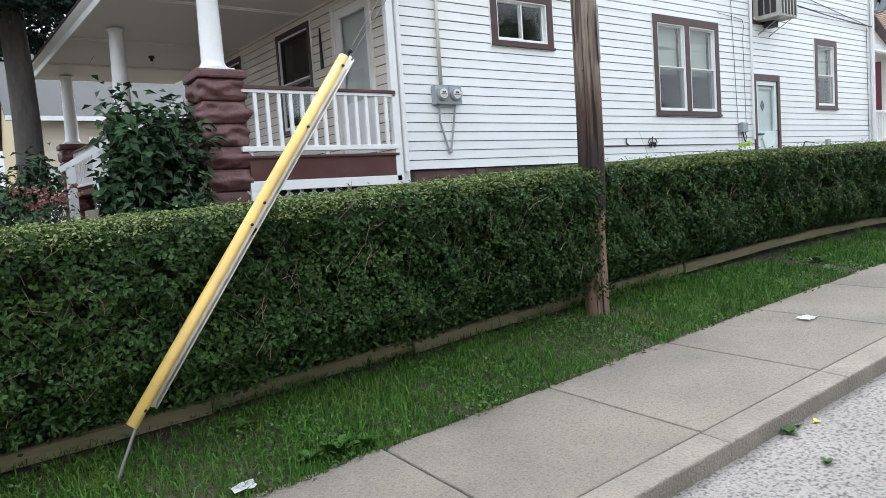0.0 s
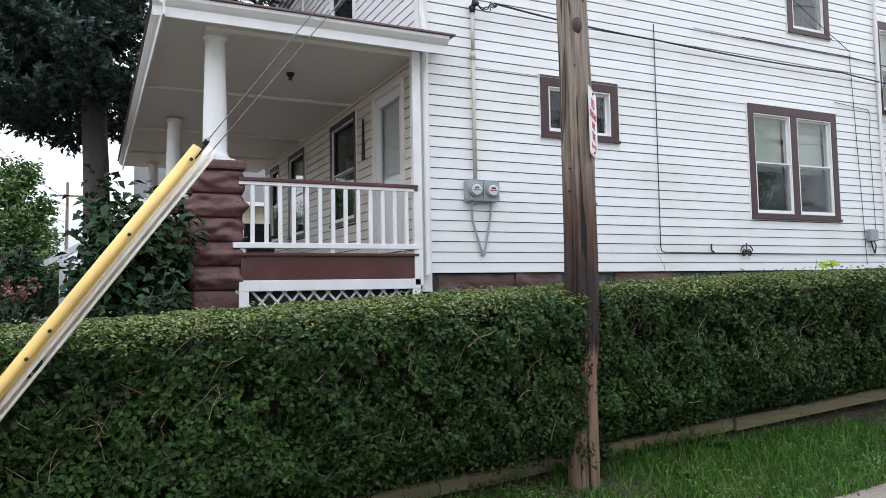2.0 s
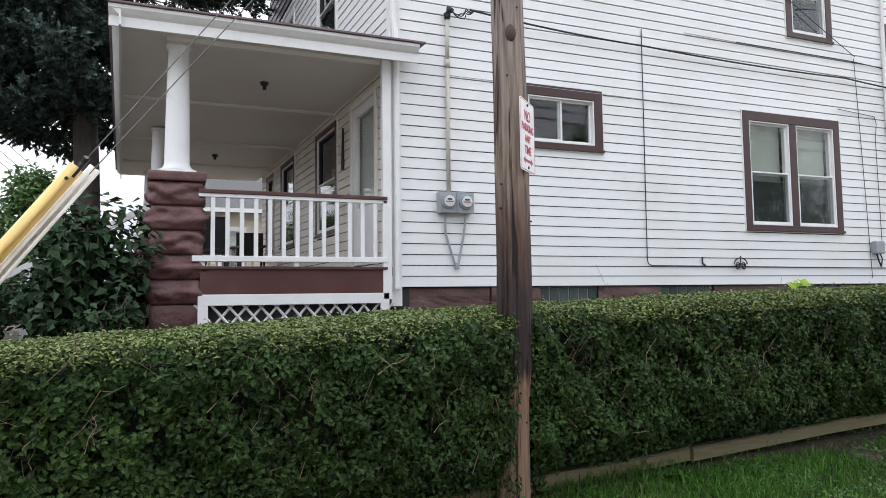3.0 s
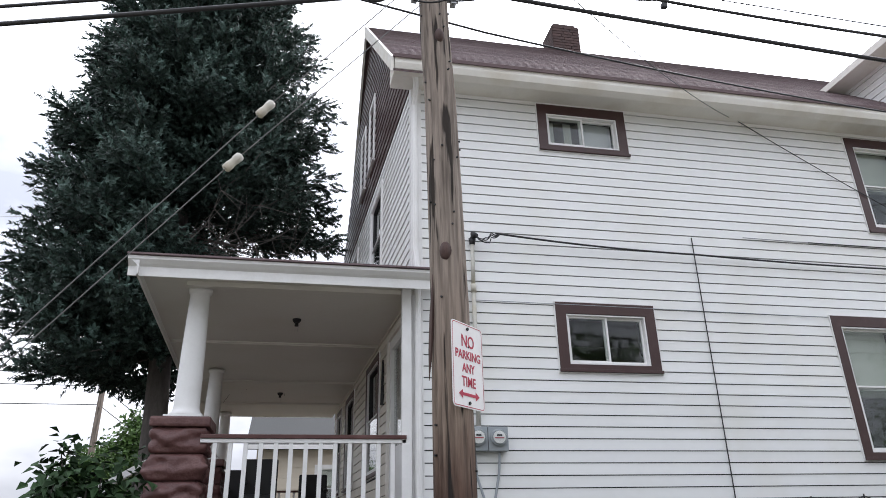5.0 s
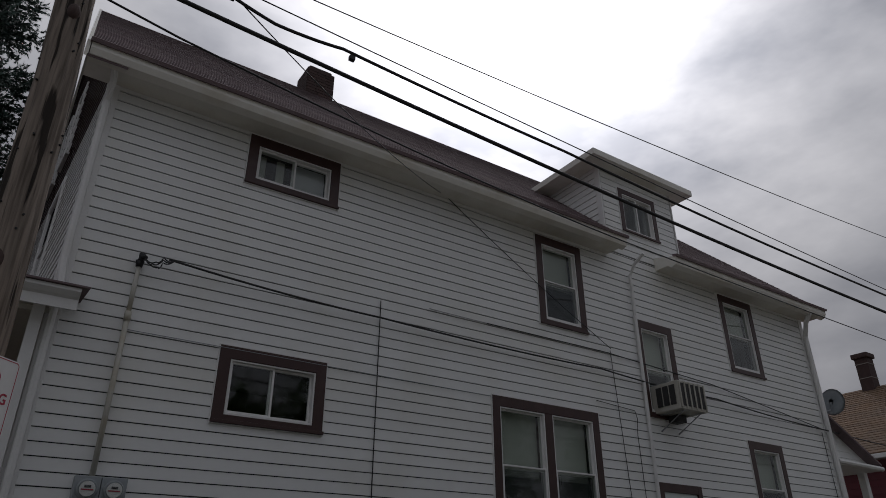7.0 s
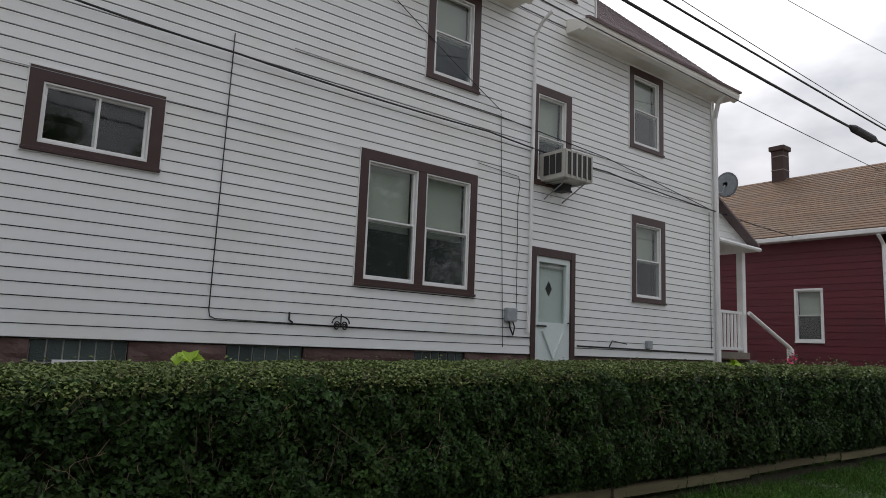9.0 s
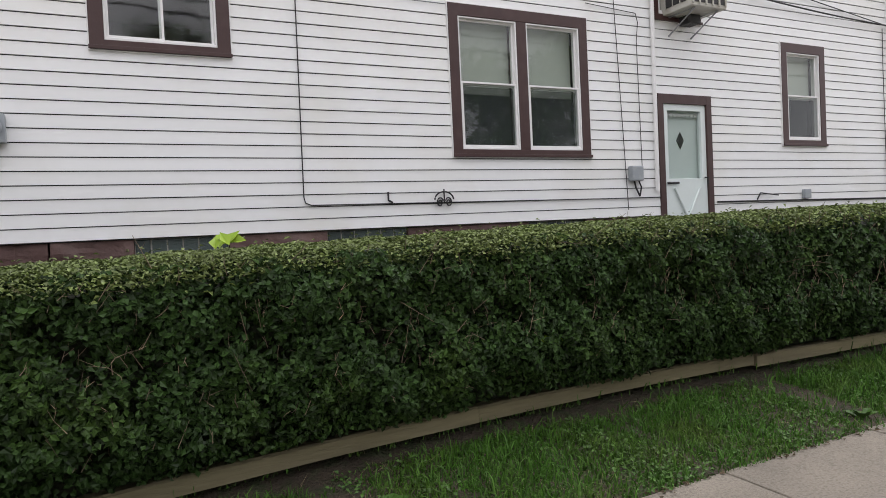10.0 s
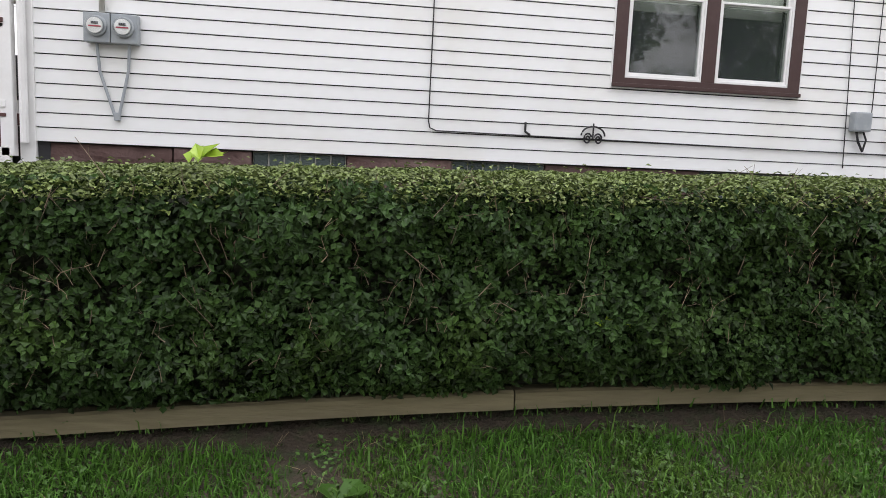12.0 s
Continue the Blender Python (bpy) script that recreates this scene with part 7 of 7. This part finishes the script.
for k in range(6):
    r = 0.27 * k / 5
    rings.append([bm.verts.new((19.05 + 0.35 * (r * r) * 2.0, 7.30 + r * math.cos(a) * 0.95, 5.62 + r * math.sin(a))) for a in [2 * math.pi * i / 20 for i in range(20)]])
for r, s in zip(rings[1:], rings[2:]):
    for i in range(20):
        bm.faces.new((r[i], r[(i + 1) % 20], s[(i + 1) % 20], s[i]))
bm.faces.new(rings[1])
bmesh.ops.solidify(bm, geom=bm.faces[:], thickness=0.012)
part("reflector", bm, M_METER, dish, smooth=True)
bm = BM()
tube(bm, [(18.77, 7.35, 5.40), (18.98, 7.33, 5.42), (19.04, 7.30, 5.60)], 0.02, 8)
tube(bm, [(19.06, 7.30, 5.37), (19.40, 7.28, 5.48)], 0.012, 6)
part("arm", bm, M_METER, dish)

# ---- red neighbour house ----
red = thing("house", (28, 11, 1.3), "dark red sided house with a tan shingle roof and brick chimney", "house")
RF = Frame((26.0, 6.7, 0), (0, 1, 0), (-1, 0, 0))
redw = (1.60, 2.39, 2.53, 4.07, "hung", 0.5)
rwall = walls(RF, 0.0, 11.0, 1.1, 5.6, [hole(redw, 0.045, 0.05, 0.06)], 0.2, "wall", M_RED, red)
clapboards(RF, rwall, M_RED, 1.5, 5.55, lambda w: (0.05, 10.9), [redw[:4]], course=0.19, proud=0.022)
window(RF, redw, red, side=0.045, top=0.05, bottom=0.06, trim=M_WHITE)
RS = Frame((26.0, 6.7, 0), (1, 0, 0), (0, -1, 0))
bm = BM()
fbox(bm, RS, 0.0, 8.0, -0.2, 0.0, 1.1, 5.6)
rs = part("wall", bm, M_RED, red)
clapboards(RS, rs, M_RED, 1.5, 5.55, lambda w: (0.02, 7.95), [], course=0.19, proud=0.022)
bm = BM()
poly(bm, [RS.p(0, -0.2, 5.6), RS.p(8, -0.2, 5.6), RS.p(4, -0.2, 8.3)], RS.n * 0.2)
part("gable", bm, M_RED, red)
bm = BM()
box(bm, 26.2, 34, 17.5, 17.7, 1.1, 5.6)
box(bm, 33.8, 34.0, 6.7, 17.5, 1.1, 5.6)
part("wall", bm, M_RED, red)
for s in (1, -1):
    bm = BM()
    ex = 25.65 if s > 0 else 34.35
    poly(bm, [(ex, 6.35, 5.58), (ex, 18.0, 5.58), (30.0, 18.0, 8.42), (30.0, 6.35, 8.42)], (0, 0, -0.14))
    deck = part("roof", bm, M_REDROOF, red)
    if s > 0:
        steps_n = 30
        for k in range(steps_n):
            a, b = k / steps_n, (k + 1) / steps_n
            y0 = 6.33
            while y0 < 18.0:
                y1 = min(y0 + random.uniform(1.2, 2.4), 18.02)
                bm = BM()
                pa, pb = Vector((ex + 4.35 * a, 0, 5.585 + 2.84 * a)), Vector((ex + 4.35 * b, 0, 5.585 + 2.84 * b))
                nn = Vector((-2.84, 0, 4.35)).normalized()
                q = [pa + nn * 0.004, pa + nn * 0.018, pb + nn * 0.006, pb + nn * 0.002]
                v0 = [bm.verts.new((p.x, y0, p.z)) for p in q]
                v1 = [bm.verts.new((p.x, y1 - 0.004, p.z)) for p in q]
                for i in range(4):
                    bm.faces.new((v0[i], v0[(i + 1) % 4], v1[(i + 1) % 4], v1[i]))
                part("shingle_strip", bm, M_REDROOF, deck)
                y0 = y1
bm = BM()
box(bm, 25.60, 25.72, 6.35, 18.0, 5.43, 5.56, 0.02)
box(bm, 25.72, 26.0, 6.35, 18.0, 5.44, 5.47)
part("eave", bm, M_WHITE, red, "white gutter and eave")
bm = BM()
tube(bm, [(25.66, 6.75, 5.40), (25.92, 6.72, 5.15), (25.94, 6.72, 1.35)], 0.05, 8)
part("downspout", bm, M_WHITE, red, "white downspout")
rch = thing("chimney", (30.0, 11.3, 8.2), "narrow dark brick chimney with a flared cap", "chimney")
bm = BM()
box(bm, 29.78, 30.22, 11.03, 11.45, 7.9, 9.44)
stack = part("brick_shaft", bm, M_BRICK, rch)
for z in (8.72, 9.22):
    bm = BM()
    box(bm, 29.77, 30.23, 11.02, 11.46, z, z + 0.03)
    part("mortar_band", bm, M_MORTAR, rch)
bm = BM()
box(bm, 29.71, 30.29, 10.96, 11.52, 9.44, 9.62, 0.04)
part("cap", bm, M_BRICK, rch)
canopy = thing("door_canopy", (25.3, 13.0, 3.7), "striped metal door canopy on the red house", "canopy")
bm = BM()
for i in range(5):
    poly(bm, [(26.0, 11.8 + 0.34 * i, 4.02), (26.0, 12.1 + 0.34 * i, 4.02), (24.9, 12.1 + 0.34 * i, 3.66), (24.9, 11.8 + 0.34 * i, 3.66)], (0, 0, 0.03))
part("slats", bm, M_WHITE, canopy, "white metal slats")
bm = BM()
box(bm, 24.9, 26.0, 11.75, 13.5, 3.60, 3.64)
part("underside", bm, M_DARK, canopy)

# ---- beyond the porch: beige house, far hedge, trees, poles ----
beige = thing("house", (8.6, 33.0, 1.4), "beige clapboard house with a grey shingle roof", "house")
BF = Frame((2.1, 28.0, 0), (1, 0, 0), (0, -1, 0))
bw = [(2.2, 3.3, 3.0, 4.7, "hung", 0.4), (6.0, 7.1, 3.0, 4.7, "hung", 0.4), (9.2, 10.3, 3.0, 4.7, "hung", 0.4)]
bwall = walls(BF, 0.0, 13.0, 1.2, 5.4, [hole(r) for r in bw], 0.2, "wall", M_BEIGE, beige)
clapboards(BF, bwall, M_BEIGE, 1.6, 5.35, lambda w: (0, 13.0), [r[:4] for r in bw], course=0.2)
for r in bw:
    window(BF, r, beige, trim=M_WHITE)
bm = BM()
box(bm, 2.1, 2.3, 28.2, 38, 1.2, 5.4)
part("wall", bm, M_CREAM, beige, "pale yellow end wall")
bm = BM()
box(bm, 14.9, 15.1, 28.2, 38, 1.2, 5.4)
box(bm, 2.3, 14.9, 37.8, 38, 1.2, 5.4)
part("wall", bm, M_BEIGE, beige)
for y0, y1 in ((27.5, 33), (38.5, 33)):
    bm = BM()
    poly(bm, [(1.7, y0, 5.35), (15.6, y0, 5.35), (15.6, y1, 8.9), (1.7, y1, 8.9)], (0, 0, -0.15))
    part("roof", bm, M_GREYROOF, beige)
bm = BM()
poly(bm, [(2.1, 28, 5.4), (2.1, 38, 5.4), (2.1, 33, 8.6)], (0.2, 0, 0))
part("gable", bm, M_CREAM, beige)
bm = BM()
box(bm, 1.7, 15.6, 27.42, 27.52, 5.22, 5.38)
part("gutter", bm, M_WHITE, beige)
shed = thing("house", (1.5, 60, 2), "small grey house with a pale metal roof", "house")
bm = BM()
box(bm, -1.5, 4.5, 58, 68, 1.4, 4.2)
part("wall", bm, M_GREYROOF, shed)
bm = BM()
poly(bm, [(-1.9, 57.6, 4.1), (1.5, 57.6, 6.6), (4.9, 57.6, 4.1)], (0, 11, 0))
part("roof", bm, M_SIGN, shed, "pale metal roof")

rngh = np.random.default_rng(77)
far_hedge = thing("hedge", (-9, 18, 1.35), "dark green clipped hedge across the side street", "hedge", "privet hedges")
# the far hedge has the same core in painted shade
bm = BM()
box(bm, -24, 0.4, 17.6, 18.8, 1.3, 2.25, 0.1)
part("inner_wood", bm, M_CORE, far_hedge)
m = 22000
p = np.stack([rngh.uniform(-24, 0.5, m), rngh.uniform(17.5, 18.0, m), rngh.uniform(1.35, 2.36, m)], axis=1)
p[: m // 3, 2] = 2.30 + rngh.normal(0, 0.03, m // 3)
p[: m // 3, 1] = rngh.uniform(17.5, 18.9, m // 3)
nn = unit(np.stack([rngh.normal(0, 0.5, m), np.full(m, -0.7), rngh.normal(0.7, 0.4, m)], axis=1))
v, f = leaf_mesh(p, nn, 0.10, 0.06, rngh)
raw_part("foliage", v, f, M_HEDGE, far_hedge, kind="stuff")


def far_tree(x, y, z, height, spread, leaf, count, label, seed):
    rng = np.random.default_rng(seed)
    tr = thing("tree", (x, y, z), label, "tree", "far street trees")
    bm = BM()
    tube(bm, [(x, y, z - 0.2), (x + 0.1, y, z + height * 0.4), (x, y, z + height * 0.85)], [0.05 * height * 0.4, 0.03 * height * 0.4, 0.02], 10)
    part("trunk", bm, M_BARK, tr)
    a, b, pts = [], [], []
    for i in range(46):
        t = rng.uniform(0.12, 1.0)
        ang = rng.uniform(0, 6.28)
        r = spread * (1.0 - 0.75 * t) ** 0.8 * rng.uniform(0.5, 1.05) * min(1, t / 0.2)
        base = np.array([x, y, z + height * max(0.1, t - 0.15)])
        tip = np.array([x + r * math.cos(ang), y + r * math.sin(ang), z + height * t])
        a.append(base), b.append(tip)
        k = count // 46
        s = rng.uniform(0.25, 1.05, (k, 1))
        pts.append(base + (tip - base) * s + rng.normal(0, 0.11 * spread, (k, 3)))
    v, f = sticks(np.array(a), np.array(b), np.full(len(a), 0.02 * height * 0.25))
    raw_part("limbs", v, f, M_BARK, tr, kind="stuff")
    p = np.concatenate(pts)
    nn = unit(rng.normal(0, 0.6, (len(p), 3)) + np.array([0, -0.3, 0.7]))
    v, f = leaf_mesh(p, nn, leaf, leaf * 0.6, rng)
    raw_part("crown", v, f, M_FARTREE, tr, kind="stuff")
    return tr


far_tree(-1.9, 27.0, 1.4, 5.0, 1.9, 0.20, 7000, "light green conical young tree behind the far hedge", 51)
far_tree(-2.2, 22.0, 1.4, 3.4, 1.2, 0.14, 3500, "light green young tree behind the far hedge", 52)
far_tree(-30, 70, 2.0, 10, 5.5, 0.5, 6000, "distant rounded green street tree", 53)
far_tree(-20, 90, 2.0, 11, 6.5, 0.6, 6000, "distant rounded green street tree", 54)
far_tree(-45, 95, 2.0, 12, 7.5, 0.6, 6000, "distant rounded green street tree", 55)
far_tree(-8.5, 80, 2.0, 8, 5.0, 0.5, 5000, "distant rounded green street tree", 56)
# trees across the street, seen only in the window glass
for i, (x, y, hgt, sp) in enumerate(((-14, -22, 12, 6), (4, -26, 13, 6.5), (11, -29, 14, 7), (16, -24, 12, 6), (23, -28, 14, 7.5), (30, -25, 13, 7), (38, -28, 15, 8), (47, -26, 14, 8))):
    far_tree(x, y, 0.2, hgt, sp, 0.5, 5000, "broad green street tree across the road", 60 + i)

for x, y, h in ((-4.6, 31.0, 9.2), (-3.0, 58.0, 9.0)):
    up = thing("utility_pole", (x, y, 1.4), "distant grey utility pole with a crossarm", "utility pole")
    bm = BM()
    tube(bm, [(x, y, 1.2), (x + 0.06, y, 1.4 + h)], [0.15, 0.10], 10)
    part("shaft", bm, M_POLE, up)
    bm = BM()
    box(bm, x - 1.1, x + 1.1, y - 0.06, y + 0.06, 1.4 + h * 0.88, 1.52 + h * 0.88)
    part("crossarm", bm, M_POLE, up)
for i, (z, y0) in enumerate(((9.3, 30.9), (8.7, 31.0), (8.2, 31.1), (7.4, 31.0))):
    cable([(-60, y0 - 8, z + 0.6), (-4.6, y0, z), (-3.0, 58, z)], 0.018, "distant black street wire", sag=0.5, grp="distant street wires", n=16)
WX, WZ = -4.7, 3.0
crossing = thing("warning_sign", (WX, 40.0, 1.4), "yellow five-sided school crossing sign on a post", "sign")
bm = BM()
poly(bm, [(WX - 0.45, 40, WZ), (WX + 0.45, 40, WZ), (WX + 0.45, 40, WZ + 0.55), (WX, 40, WZ + 0.95), (WX - 0.45, 40, WZ + 0.55)], (0, 0.02, 0))
part("plate", bm, M_YSIGN, crossing)
for dx in (-0.13, 0.13):
    bm = BM()
    box(bm, WX + dx - 0.05, WX + dx + 0.05, 39.985, 39.998, WZ + 0.1, WZ + 0.6)
    part("symbol", bm, M_DARK, crossing, "plain dark bar")
bm = BM()
tube(bm, [(WX, 40.05, 1.3), (WX, 40.05, WZ + 0.7)], 0.03, 8)
part("post", bm, M_STEEL, crossing)
lampx, lampy = -14.0, 34.0
street_lamp = thing("street_lamp", (lampx, lampy, 1.4), "tall street lamp with a curved arm beyond the porch", "street lamp")
bm = BM()
tube(bm, [(lampx, lampy, 1.3), (lampx, lampy, 8.0), (lampx - 0.4, lampy, 8.5), (lampx - 2.2, lampy, 8.9)], [0.12, 0.08, 0.06, 0.05], 10)
part("post", bm, M_STEEL, street_lamp)
bm = BM()
tube(bm, [(lampx - 2.1, lampy, 8.9), (lampx - 2.4, lampy, 8.88), (lampx - 3.0, lampy, 8.85)], [0.06, 0.16, 0.08], 10)
part("head", bm, M_METER, street_lamp)

# dark chairs and bins on the porch
def porch_chair(x, y, turn, h):
    ch = thing("porch_chair", (x, y, 2.20), "black plastic porch chair with a high back", "chair", "porch chairs")
    bm = BM()
    box(bm, x - 0.26, x + 0.26, y - 0.26, y + 0.26, 2.58, 2.66, 0.02)
    part("seat", bm, M_DARKBIN, ch)
    bm = BM()
    box(bm, x - 0.26, x + 0.26, y + 0.20, y + 0.26, 2.66, 2.66 + h, 0.03)
    part("backrest", bm, M_DARKBIN, ch)
    for dx in (-0.22, 0.22):
        for dy in (-0.22, 0.22):
            bm = BM()
            tube(bm, [(x + dx, y + dy, 2.20), (x + dx, y + dy, 2.58)], 0.022, 8)
            part("leg", bm, M_DARKBIN, ch)
        bm = BM()
        box(bm, x + dx - 0.03, x + dx + 0.03, y - 0.24, y + 0.22, 2.84, 2.88, 0.01)
        part("armrest", bm, M_DARKBIN, ch)
    return ch


porch_chair(3.15, 11.4, 0, 0.55)
porch_chair(2.75, 13.2, 0, 0.55)
porch_chair(4.0, 13.6, 0, 0.50)
